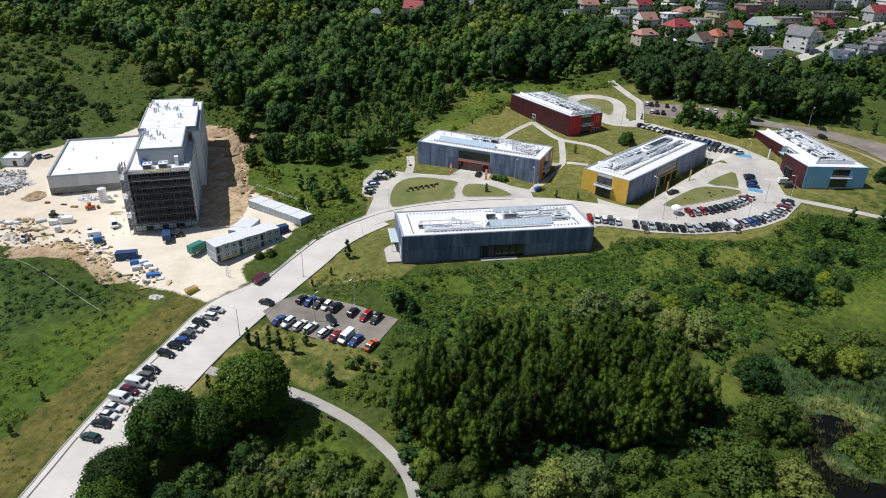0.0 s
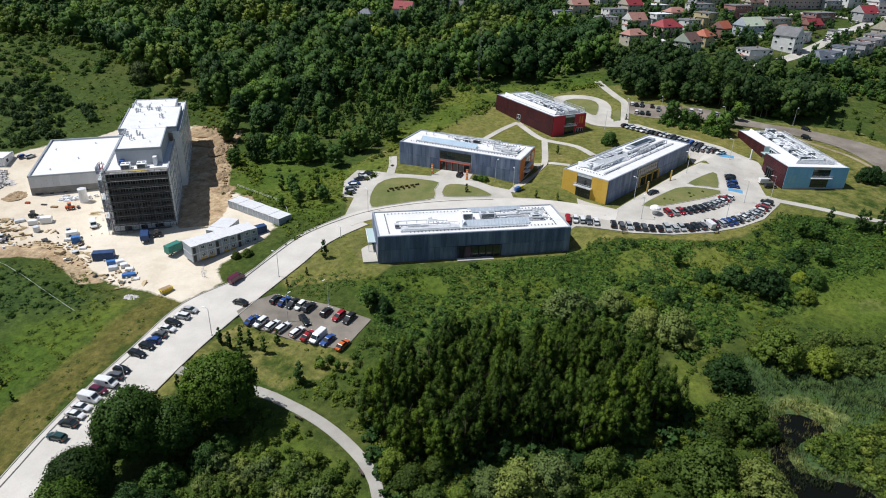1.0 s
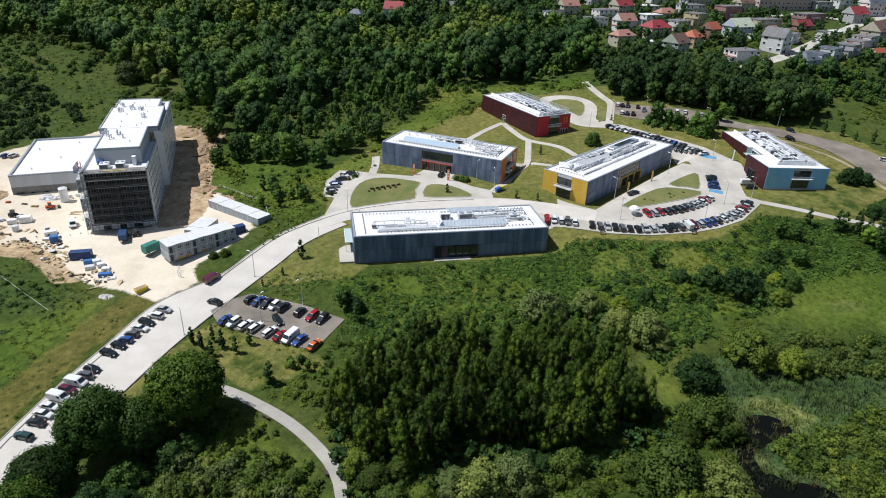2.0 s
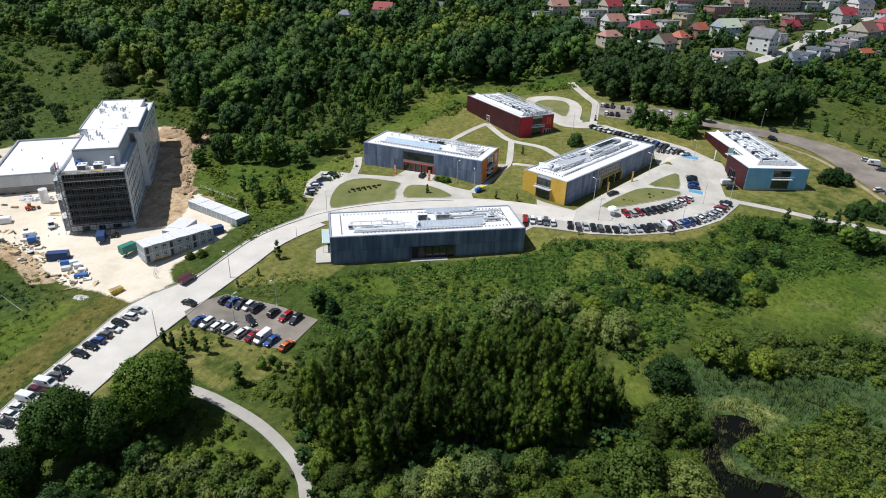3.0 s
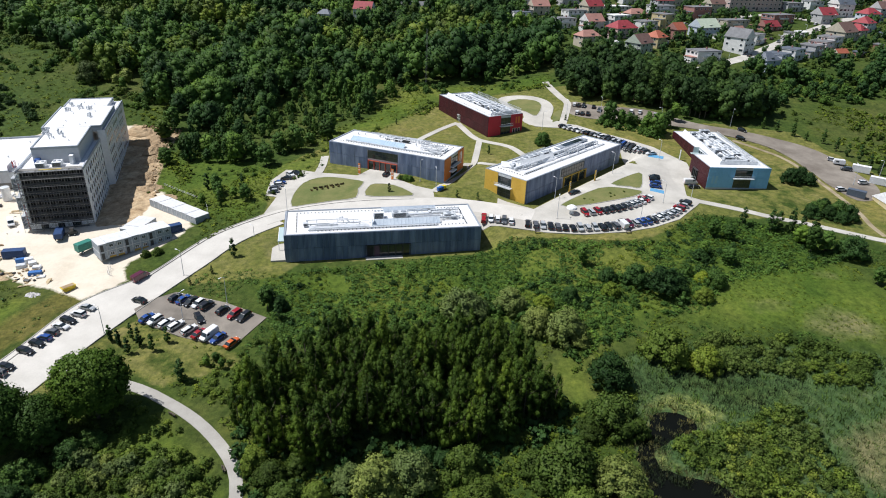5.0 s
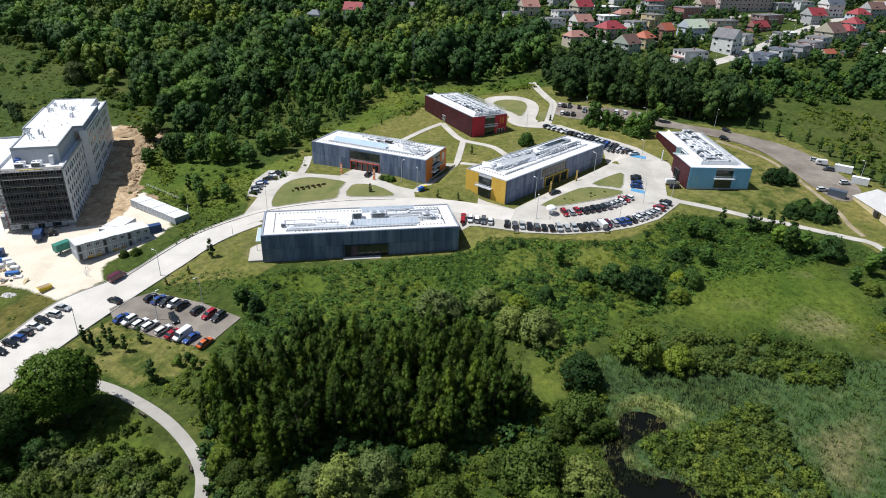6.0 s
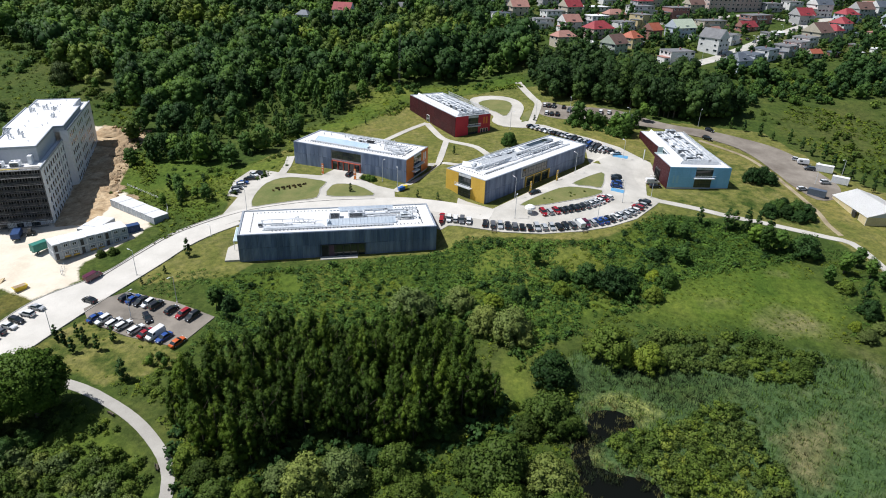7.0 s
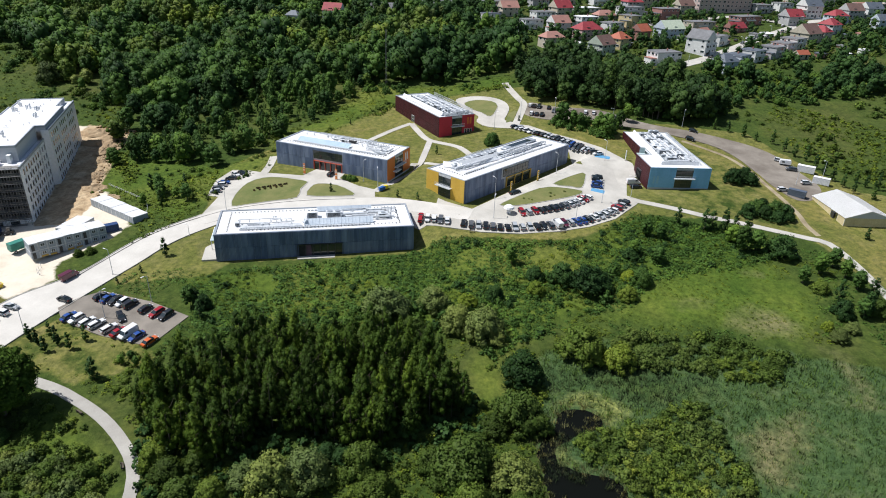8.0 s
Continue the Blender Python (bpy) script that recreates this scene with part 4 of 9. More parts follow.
for protos, here, span, where in ((BROADS + OVALS, near, (0.42, 1.25), ""), (FAR_TREES, ~near & ~rear, (0.55, 1.5), "distant "), (FAR_TREES, rear, (0.5, 1.1), "farthest ")):
    for leaves, ok, words in ((LEAF_DARK, kind_of > 0.12, "dark blue-green broadleaf forest"), (LEAF_FOREST, (kind_of <= 0.12) & (kind_of > -0.2), "mid-green broadleaf forest"), (LEAF_SHRUB, kind_of <= -0.2, "light green young forest")):
        ok = ok & here & (lone < 0.95)
        stand("forest", protos, X[ok], Y[ok], R1, leaves, *span, where + words + " on the hill", "forest")
    ok = here & (lone >= 0.95)
    stand("forest", protos, X[ok], Y[ok], R1, LEAF_WILLOW, 0.5, 1.0, where + "grey-green trees scattered in the forest", "forest")
X, Y = scatter(YOUNG_WOOD, 5.4, R1, patchy(0.05, -0.35, 77.0), 0.6)
mix = np.array([noise.noise(Vector((x * 0.05, y * 0.05, 4.4))) for x, y in zip(X, Y)]) + R1.normal(0, 0.2, len(X))
stand("forest", OVALS + BROADS[:2], X[mix > 0.05], Y[mix > 0.05], R1, LEAF_DARK, 0.35, 1.0, "dark green young trees crowding the forest edge", "forest")
stand("forest", OVALS + BROADS[2:5], X[mix <= 0.05], Y[mix <= 0.05], R1, LEAF_FOREST, 0.32, 0.95, "mid-green young trees crowding the forest edge", "forest")
X, Y = scatter(YOUNG_WOOD, 4.4, R1, patchy(0.08, 0.0, 78.0))
stand("thicket", SHRUBS, X, Y, R1, LEAF_SHRUB, 0.5, 1.4, "light green scrub between the young trees", "shrubs")
X, Y = scatter(HILL_MEADOW, 2.3, R1, patchy(0.06, -0.2, 83.0))
stand("low_scrub", WEEDS, X, Y, R1, LEAF_GRASS, 0.5, 1.5, "rank grass and weeds on the slope below the forest", "shrubs", 0.05)
X, Y = scatter([(6, 351), (28, 352), (52, 351), (70, 362), (84, 366), (88, 352), (62, 345), (40, 341), (8, 338), (-2, 328)], 4.2, R1, patchy(0.06, 0.0, 86.0))
stand("thicket", BUSHES, X, Y, R1, LEAF_FOREST, 0.3, 0.9, "green bushes on the slope below the forest", "shrubs")
X, Y = scatter(OLD_WOOD, 7.6, R1)
some = R1.random(len(X)) < 0.4
stand("forest", BROADS, X[some], Y[some], R1, LEAF_DARK, 1.0, 1.5, "tall dark old wood with a closed canopy", "forest")
stand("forest", BROADS, X[~some], Y[~some], R1, LEAF_FOREST, 1.0, 1.5, "tall mid-green old wood with a closed canopy", "forest")
X, Y = scatter(FAR_WOOD, 6.4, R1)
rear = Y > 342
stand("forest", BROADS, X[~rear], Y[~rear], R1, LEAF_PINE, 0.85, 1.3, "dark wood behind the far car park", "forest")
stand("forest", FAR_TREES, X[rear], Y[rear], R1, LEAF_PINE, 0.45, 0.8, "lower dark wood below the first houses", "forest")
tall_things = [tree_thing("tall_tree", p, 14, 0.3, LEAF_PINE, "tall dark tree with a bare trunk by the far car park", "tree", "tall trees behind the far car park") for p in TALLS]
tall_x, tall_y = [], []
for (ax, ay), (bx, by) in zip([(122, 317), (131, 312), (143, 304)], [(131, 312), (143, 304), (154, 298.5)]):
    for k in range(7):
        tall_x.append(ax + (bx - ax) * k / 7 + R1.uniform(-1, 1))
        tall_y.append(ay + (by - ay) * k / 7 + R1.uniform(0, 5))
plant(tall_things, tall_x, tall_y, R1, 0.68, 0.95, set())
X, Y = scatter(NEAR_SHRUBS, 2.9, R1, off_path)
pale = R1.random(len(X)) < 0.45
stand("thicket", WILLOWS, X[pale], Y[pale], R1, LEAF_WILLOW, 0.4, 0.9, "pale green leafy thicket beside the path", "shrubs")
stand("thicket", WILLOWS, X[~pale], Y[~pale], R1, LEAF_SHRUB, 0.4, 0.95, "light green leafy thicket beside the path", "shrubs")
X, Y = scatter(POND_SHRUBS, 4.4, R1, lambda X, Y: patchy(0.09, -0.12, 3.0)(X, Y) & away([POND], 2.0)(X, Y))
stand("thicket", WILLOWS, X, Y, R1, LEAF_SHRUB, 0.25, 0.8, "green leafy thicket around the pond", "shrubs")


def clear_of_wall(X, Y):
    """The mown strip before the long building stays open."""
    return (Y < 165.5 + 0.227 * (X + 14.7)) | (X > 50)


X, Y = scatter(SLOPE, 3.1, R1, lambda X, Y: patchy(0.055, -0.16, 2.0)(X, Y) & clear_of_wall(X, Y))
deep = np.array([noise.noise(Vector((x * 0.05, y * 0.05, 31.0))) for x, y in zip(X, Y)]) + R1.normal(0, 0.12, len(X)) > -0.05
stand("thicket", SHRUBS, X[deep], Y[deep], R1, LEAF_DARK, 0.3, 1.05, "dark green scrub on the bank", "shrubs")
stand("thicket", SHRUBS, X[~deep], Y[~deep], R1, LEAF_FOREST, 0.25, 0.95, "low green scrub on the bank", "shrubs")
LOW_SLOPE = [(-8, 132), (5, 140), (28, 148), (60, 152), (80, 166), (116, 172), (112, 160), (92, 150), (70, 132), (60, 136), (50, 136), (28, 136), (5, 132)]
X, Y = scatter(LOW_SLOPE, 4.6, R1, patchy(0.05, -0.05, 6.0))
stand("thicket", BUSHES, X, Y, R1, LEAF_FOREST, 0.25, 0.9, "rounded bushes at the foot of the bank", "shrubs")
RIDGE = [(96, 142), (107.4, 141.0), (116.5, 141.4), (126.0, 142.9), (139.6, 139.3), (143.1, 133.3), (138.1, 127.8), (127.5, 127.3), (113.7, 130.5), (104, 131)]
X, Y = scatter(RIDGE, 2.9, R1)
east = X > 122
stand("thicket", WILLOWS, X[~east], Y[~east], R1, LEAF_OLIVE, 0.4, 0.85, "olive-green bushes massed along the marsh", "shrubs")
stand("thicket", WILLOWS, X[east], Y[east], R1, LEAF_SHRUB, 0.35, 0.75, "green bushes massed along the marsh", "shrubs")
BUSH_MARSH = [(86.3, 107.0), (94.5, 110.6), (103.9, 112.7), (107.8, 117.9), (117.4, 119.2), (121.1, 116.0), (118.3, 109.4), (121.9, 102.0), (121.4, 95.7), (119.9, 80), (94, 80), (94.0, 96.4), (87.8, 97.8)]
X, Y = scatter(BUSH_MARSH, 1.9, R1, away([POND], 1.0))
olive = patchy(0.1, 0.05, 41.0)(X, Y)
stand("thicket", SHRUBS, X[olive], Y[olive], R1, LEAF_OLIVE, 0.5, 1.25, "olive low bushes carpeting the marsh beside the pond", "shrubs")
stand("thicket", SHRUBS, X[~olive], Y[~olive], R1, LEAF_SHRUB, 0.5, 1.25, "green low bushes carpeting the marsh beside the pond", "shrubs")
X, Y = scatter(MARSH, 1.35, R1, away([POND], 0.2))
d_dark, d_tan, d_alg = edge_distance(DARK_REED, X, Y), edge_distance(TAN_REED, X, Y), np.maximum(edge_distance(ALGAE, X, Y), edge_distance(ALGAE_B, X, Y))
ragged = np.array([noise.noise(Vector((x * 0.16, y * 0.16, 9.0))) * 5 for x, y in zip(X, Y)])
dark, tan = d_dark + ragged > 0, (d_tan + ragged > 0) & (R1.random(len(X)) < 0.45)
open_ = (d_alg > -0.5) & (R1.random(len(X)) < 0.5)
stand("reed_bed", TUFTS, X[dark & ~open_], Y[dark & ~open_], R1, LEAF_DARK_REED, 0.5, 0.95, "dark grey-green reeds at the pond's end", "reeds")
stand("reed_bed", TUFTS, X[tan & ~dark], Y[tan & ~dark], R1, LEAF_TAN_REED, 0.5, 0.8, "dry tan reeds in the marsh", "reeds")
rest = ~dark & ~tan & ~open_
stand("reed_bed", TUFTS, X[rest], Y[rest], R1, LEAF_REED, 0.5, 0.9, "tall fresh green reeds in the marsh", "reeds")
ring = np.array(pond_ring)
X, Y = np.tile(ring[:, 0], 2) + R1.normal(0, 1.3, 2 * len(ring)), np.tile(ring[:, 1], 2) + R1.normal(0, 1.3, 2 * len(ring))
stand("reed_bed", TUFTS, X, Y, R1, LEAF_TAN_REED, 0.3, 0.65, "broken tan reeds along the pond's edge", "reeds", 0.1)
NECK = [(77, 106), (82, 110), (86, 108.5), (84, 104), (82.5, 99), (86, 97), (93, 95), (91, 92), (84, 94), (79, 95), (77, 100)]
X, Y = scatter(NECK, 1.0, R1, patchy(0.22, 0.02, 13.0))
stand("reed_bed", TUFTS, X, Y, R1, LEAF_DARK_REED, 0.35, 0.6, "low reeds standing in the pond's shallows", "reeds", 0.1)
X, Y = scatter(SHADED_MEADOW, 4.6, R1, patchy(0.05, -0.1, 5.0))
stand("thicket", BUSHES, X, Y, R1, LEAF_PINE, 0.45, 1.15, "dark bushes massed on the rough meadow", "shrubs")
X, Y = scatter(MEADOW_LEFT, 6.4, R1, patchy(0.03, -0.02, 8.0))
off = away([HILL_GRASS], 0)(X, Y) | (R1.random(len(X)) < 0.12)
stand("thicket", BUSHES, X[off], Y[off], R1, LEAF_FOREST, 0.4, 1.2, "scattered green bushes on the rough meadow", "shrubs")
BELOW_HOUSES = [(151.4, 324.2), (181.2, 348), (199.6, 368), (216, 366), (240, 366), (300, 392), (300, 350), (238.8, 328), (215.2, 324), (199.1, 320), (173.1, 300), (160, 300), (147.7, 304)]
X, Y = scatter(BELOW_HOUSES, 5.6, R1)
some = R1.random(len(X)) < 0.55
stand("forest", FAR_TREES, X[some], Y[some], R1, LEAF_DARK, 0.35, 0.85, "dark trees massed below the houses", "forest")
stand("thicket", BUSHES, X[~some], Y[~some], R1, LEAF_FOREST, 0.6, 1.5, "mid-green bushes massed below the houses", "shrubs")
X, Y = scatter(GREEN_RIGHT, 5.8, R1, patchy(0.035, -0.02, 9.0))
stand("thicket", FAR_SHRUBS, X, Y, R1, LEAF_SHRUB, 0.5, 1.7, "green scrub beyond the road", "shrubs")
X, Y = scatter(SAPLINGS, 3.4, R1)
stand("thicket", SHRUBS, X, Y, R1, LEAF_YELLOW, 0.5, 1.0, "bright green saplings behind the earth heaps", "shrubs")
big_things = [tree_thing("chestnut_tree", p, 9, 0.45, LEAF_CHESTNUT, "large dark broadleaf tree beside the road", "tree", "large trees by the road", 4) for p in BIGS]
used_big = set()
plant(big_things, [-40.6, -55.5], [105.8, 95.5], R1, 1.0, 1.08, used_big)
plant(big_things, [-48.4, -60.5, -58], [97.5, 85, 75], R1, 0.8, 1.0, used_big)

# ---- large bushes, one by one: (x, y, half width) ----
def big_bushes(material, words, spots, group):
    first = [tree_thing("bush", p, 2.4, 0.12, material, words, "bush", group, 4) for p in BIG_BUSHES]
    used = set()
    for k, (x, y, r) in enumerate(spots):
        ob, m = first[k % 4], pose(x, y, ground_z(x, y) - 0.1, 0, 0, 77 * k)
        if k % 4 in used:
            ob = copy_thing(ob, m)
        else:
            ob.matrix_basis = m
            used.add(k % 4)
        s = r / 3.7
        ob.scale = (s, s, s * (0.86 + 0.09 * (k % 4)))


big_bushes(LEAF_WILLOW, "broad grey-green willow bush in rough grass", [(39.5, 146.7, 7.0), (52.5, 150.1, 4.9), (66.1, 139.8, 6.0), (59.1, 142.0, 4.7), (71.8, 94.8, 5.8), (44.9, 108.8, 3.1), (29.8, 92.9, 5.5), (22.9, 90.4, 5.6), (17.3, 92.0, 3.9), (18.0, 116.2, 2.6), (69.7, 137.2, 3.0), (-163, 337, 7.0), (166.2, 146.9, 2.4), (160.8, 142.9, 2.7)], "willow bushes")
big_bushes(LEAF_SHRUB, "broad mid-green leafy bush in rough grass", [(47.6, 140.4, 3.7), (91.4, 134.2, 6.4), (100.4, 131.0, 4.5), (63, 88, 4.5), (68.5, 84, 4.0), (72.5, 88.5, 3.4), (73.9, 110.9, 6.2), (78.2, 108.8, 3.2), (68.3, 108.9, 3.9), (61.1, 96.8, 7.4), (54.8, 97.8, 3.7), (40.6, 96.1, 4.8), (43.9, 91.0, 4.3), (1.6, 91.8, 3.9), (6.6, 94.5, 3.2), (-2.2, 94.6, 3.5), (5.6, 87.6, 3.8), (11.6, 88.5, 3.0), (107.8, 157.5, 2.9), (177.2, 153.6, 3.3), (165.6, 164.5, 3.0), (-55.9, 172.3, 1.8), (-59.2, 170.9, 1.6)], "green bushes")
# The last five stand in for a tree in shade; dark leaves carry it.
big_bushes(LEAF_DARK, "large dark green rounded bush with a deep shadow", [(97.5, 161.2, 6.6), (89.9, 164, 4.6), (81.8, 164.9, 2.9), (69.5, 155.4, 2.8), (112.5, 177.2, 3.0), (75.3, 125.4, 5.7), (36.2, 97.9, 2.8), (-10.5, 145.6, 2.7), (48.7, 107.5, 3.9), (32.1, 99.0, 2.8), (161.4, 182.5, 5.2), (165.2, 236.6, 3.9), (169.2, 238.4, 4.3), (172, 236.8, 3.5), (172.3, 243.2, 3.0), (160.2, 208.2, 3.0), (164.8, 212.2, 4.0), (166.4, 208.8, 3.3), (170.6, 210.2, 4.1), (173.6, 208, 3.5), (169.8, 206, 3.4), (168.6, 215.8, 2.9), (113.1, 164.8, 3.5), (166.4, 153.0, 3.3), (-47.5, 89, 4.6), (-45, 82.5, 4.2), (-51, 83, 4.4), (-40.5, 94, 3.6), (-38.5, 98.5, 3.2)], "dark bushes")
big_bushes(LEAF_FOREST, "broad clipped green bush on the lawn", [(14.9, 226.6, 1.6), (16.7, 226.0, 1.75), (18.4, 225.4, 1.5), (71.8, 264.2, 3.6)], "clipped bushes")
big_bushes(LEAF_YELLOW, "yellow-green flowering bush on the bank", [(61.9, 152.2, 3.0), (81.6, 158.2, 3.0), (109.7, 166.0, 2.4), (159.7, 147.1, 1.8)], "yellow bushes")


LEFT_FIELD = [(-200, 185), (-146, 174), (-119, 170), (-91, 154), (-80, 150), (-72, 149), (-83, 90), (-92, 60), (-200, 60)]
LOW_BANK = [(-66, 90), (-54, 130), (-46, 138), (-18, 128.5), (-12.5, 141), (-40, 153), (-36, 166), (-14, 161), (44, 175), (60, 186), (95, 186), (121, 205), (158, 196), (184, 186), (190, 140), (140, 140), (80, 138), (62, 128), (8, 128), (-12, 110), (-30, 112)]
keep_off = away([LOT, WOOD, VERGE_LOT, [(-70, 60), (-60, 105), (-50, 115), (-30, 108), (-10, 95), (-5, 60)]], 0.5)
X, Y = scatter(LEFT_FIELD, 2.0, R1, lambda X, Y: patchy(0.08, -0.2, 4.0)(X, Y) & away([VERGE], 0)(X, Y))
wet = edge_distance(DAMP, X, Y) + R1.normal(0, 4, len(X)) > 0
stand("tall_weeds", FINE_WEEDS, X[~wet], Y[~wet], R1, LEAF_GRASS, 0.5, 1.5, "rank green weeds over the rough field", "weeds", 0.05)
stand("tall_weeds", WEEDS, X[wet], Y[wet], R1, LEAF_DARK, 0.5, 1.6, "dark rank weeds in the damp hollow", "weeds", 0.05)
X, Y = scatter(VERGE, 2.4, R1, patchy(0.12, -0.05, 44.0))
stand("tall_weeds", WEEDS, X, Y, R1, LEAF_OLIVE, 0.3, 0.9, "dry grass tufts on the road verge", "weeds", 0.05)
X, Y = scatter(DAMP, 3.6, R1, patchy(0.06, 0.02, 14.0))
stand("thicket", SHRUBS, X, Y, R1, LEAF_FOREST, 0.3, 1.0, "dark low bushes in the damp field", "shrubs")
X, Y = scatter(LOW_BANK, 1.7, R1, lambda X, Y: keep_off(X, Y) & off_path(X, Y) & clear_of_wall(X, Y) & patchy(0.07, -0.12, 71.0)(X, Y))
low = (edge_distance(LUSH_MEADOW, X, Y) > 0) | (edge_distance(LUSH_GAP, X, Y) > 0)
rank = patchy(0.05, 0.05, 77.0)(X, Y)
stand("tall_weeds", FINE_WEEDS, X[~low & rank], Y[~low & rank], R1, LEAF_GRASS, 0.6, 1.4, "rank green weeds over the bank and field", "weeds", 0.05)
stand("tall_weeds", FINE_WEEDS, X[~low & ~rank], Y[~low & ~rank], R1, LEAF_FOREST, 0.6, 1.5, "darker leafy weeds over the bank and field", "weeds", 0.05)
stand("tall_weeds", FINE_WEEDS, X[low], Y[low], R1, LEAF_GRASS, 0.3, 0.75, "short bright grass tufts in the meadow", "weeds", 0.03)
X, Y = scatter(MEADOW_LEFT, 4.4, R1)
stand("tall_weeds", WEEDS, X, Y, R1, LEAF_GRASS, 0.8, 2.0, "rank weeds on the rough meadow", "weeds", 0.05)
X, Y = scatter([(x, y) for x, y in GREEN_RIGHT if y < 360] + [(240, 372)], 2.9, R1, patchy(0.05, -0.25, 93.0))
stand("tall_weeds", WEEDS, X, Y, R1, LEAF_GRASS, 0.9, 2.2, "rank weeds beyond the road", "weeds", 0.05)
X, Y = scatter([(-40, 246), (-34, 244), (-30, 250), (-8, 268), (20, 326), (40, 332), (10, 300), (-2, 285), (-26, 246)], 3.0, R1)
stand("thicket", SHRUBS, X, Y, R1, LEAF_SHRUB, 0.3, 1.1, "light green scrub at the forest edge", "shrubs")

X, Y = scatter(SLOPE, 1.55, R1, lambda X, Y: patchy(0.06, -0.25, 19.0)(X, Y) & clear_of_wall(X, Y))
deep = np.array([noise.noise(Vector((x * 0.07, y * 0.07, 23.0))) for x, y in zip(X, Y)]) + R1.normal(0, 0.12, len(X)) > -0.15
stand("low_scrub", FINE_WEEDS, X[deep], Y[deep], R1, LEAF_FOREST, 0.7, 2.2, "dark leafy waist-high scrub over the bank", "shrubs", 0.05)
stand("low_scrub", FINE_WEEDS, X[~deep], Y[~deep], R1, LEAF_FOREST, 0.8, 2.2, "leafy waist-high scrub over the bank", "shrubs", 0.05)
X, Y = scatter([(-76, 224), (-50, 193), (-47, 176), (-32, 198), (-37, 240), (-20, 262), (-6, 275), (-30, 246), (-60, 217)], 1.9, R1)
stand("low_scrub", WEEDS, X, Y, R1, LEAF_GRASS, 0.6, 1.6, "leafy scrub between site and loop", "shrubs", 0.05)
X, Y = scatter([(-94, 280), (-90, 252), (-72, 226), (-64, 222), (-72, 240), (-92, 262)], 2.2, R1)
stand("low_scrub", WEEDS, X, Y, R1, LEAF_GRASS, 1.2, 2.6, "leafy scrub behind the earth mounds", "shrubs", 0.05)
X, Y = scatter([(98, 297), (104, 287), (114, 280), (122, 273), (127, 274), (128.5, 283), (132, 290), (117, 295)], 3.0, R1)
stand("thicket", BUSHES, X, Y, R1, LEAF_FOREST, 0.4, 1.1, "bushes between the car parks", "shrubs")
X, Y = scatter([(8, 300), (22, 322), (45, 334), (55, 334), (80, 352), (84, 345), (60, 338), (30, 320), (18, 305)], 2.4, R1)
stand("low_scrub", WEEDS, X, Y, R1, LEAF_GRASS, 1.2, 2.6, "rank grass at the forest edge", "shrubs", 0.05)
UNDER = [(-13, 112), (-5, 121), (28, 134), (47, 133), (60, 126), (66, 118), (66, 106), (50, 100), (36, 94), (24, 94), (12, 84), (-2, 84), (-8, 98)]
X, Y = scatter(UNDER, 3.1, R1)
stand("undergrowth", FAR_SHRUBS, X, Y, R1, LEAF_DARK, 0.7, 1.3, "dark undergrowth at the foot of the young wood", "shrubs")
FRONT_FIELD = [(-2, 60), (-1, 80), (-8, 96), (-14, 106), (-8, 110), (12, 96), (50, 104), (66, 118), (66, 130), (78, 136), (82, 122), (77, 110), (80, 90), (90, 60)]
X, Y = scatter(FRONT_FIELD, 1.7, R1, lambda X, Y: away([LUSH_GAP], -1.0)(X, Y) & away([POND], 1.0)(X, Y) & off_path(X, Y))
stand("tall_weeds", FINE_WEEDS, X, Y, R1, LEAF_GRASS, 0.8, 1.8, "rank green weeds between wood and pond", "weeds", 0.05)
X, Y = scatter(FRONT_FIELD, 3.8, R1, lambda X, Y: patchy(0.08, 0.08, 12.0)(X, Y) & away([POND], 1.6)(X, Y) & off_path(X, Y))
stand("thicket", SHRUBS, X, Y, R1, LEAF_SHRUB, 0.4, 1.0, "low green scrub before the wood", "shrubs")
PATH_FIELD = [(-62, 62), (-60, 100), (-52, 117), (-36, 112.5), (-22, 105.5), (-13, 97.5), (-8, 90), (-6, 78), (-6, 60)]
X, Y = scatter(PATH_FIELD, 2.9, R1, lambda X, Y: patchy(0.08, -0.2, 17.0)(X, Y) & off_path(X, Y))
stand("thicket", SHRUBS, X, Y, R1, LEAF_SHRUB, 0.5, 1.2, "green scrub between road and path", "shrubs")
X, Y = scatter([(-330, 330), (-310, 398), (-242, 392), (-190, 362), (-168, 340), (-146, 320), (-111, 312), (-113, 322), (-149, 334), (-174, 354), (-196, 378), (-244, 408), (-340, 412)], 5.0, R1)
stand("thicket", BUSHES, X, Y, R1, LEAF_SHRUB, 0.4, 1.0, "light green bushes along the forest edge", "shrubs")

X, Y = scatter(CLEAR, 4.4, R1, patchy(0.07, 0.16, 51.0))
some = R1.random(len(X)) < 0.5
stand("thicket", SHRUBS, X[some], Y[some], R1, LEAF_SHRUB, 0.3, 1.1, "light scrub over the clearing by the forest", "shrubs")
stand("thicket", SHRUBS, X[~some], Y[~some], R1, LEAF_FOREST, 0.3, 0.9, "darker scrub over the clearing by the forest", "shrubs")
X, Y = scatter(CLEAR, 2.0, R1, patchy(0.09, 0.0, 57.0))
stand("low_scrub", FINE_WEEDS, X, Y, R1, LEAF_GRASS, 0.35, 0.9, "rank weeds over the clearing by the forest", "shrubs", 0.05)
X, Y = scatter(VERGE_LOT, 2.2, R1, lambda X, Y: patchy(0.1, -0.05, 61.0)(X, Y) & off_path(X, Y) & away([LOT], 0.5)(X, Y))
stand("tall_weeds", WEEDS, X, Y, R1, LEAF_GRASS, 0.3, 0.9, "rough grass tufts beside the car park", "weeds", 0.05)
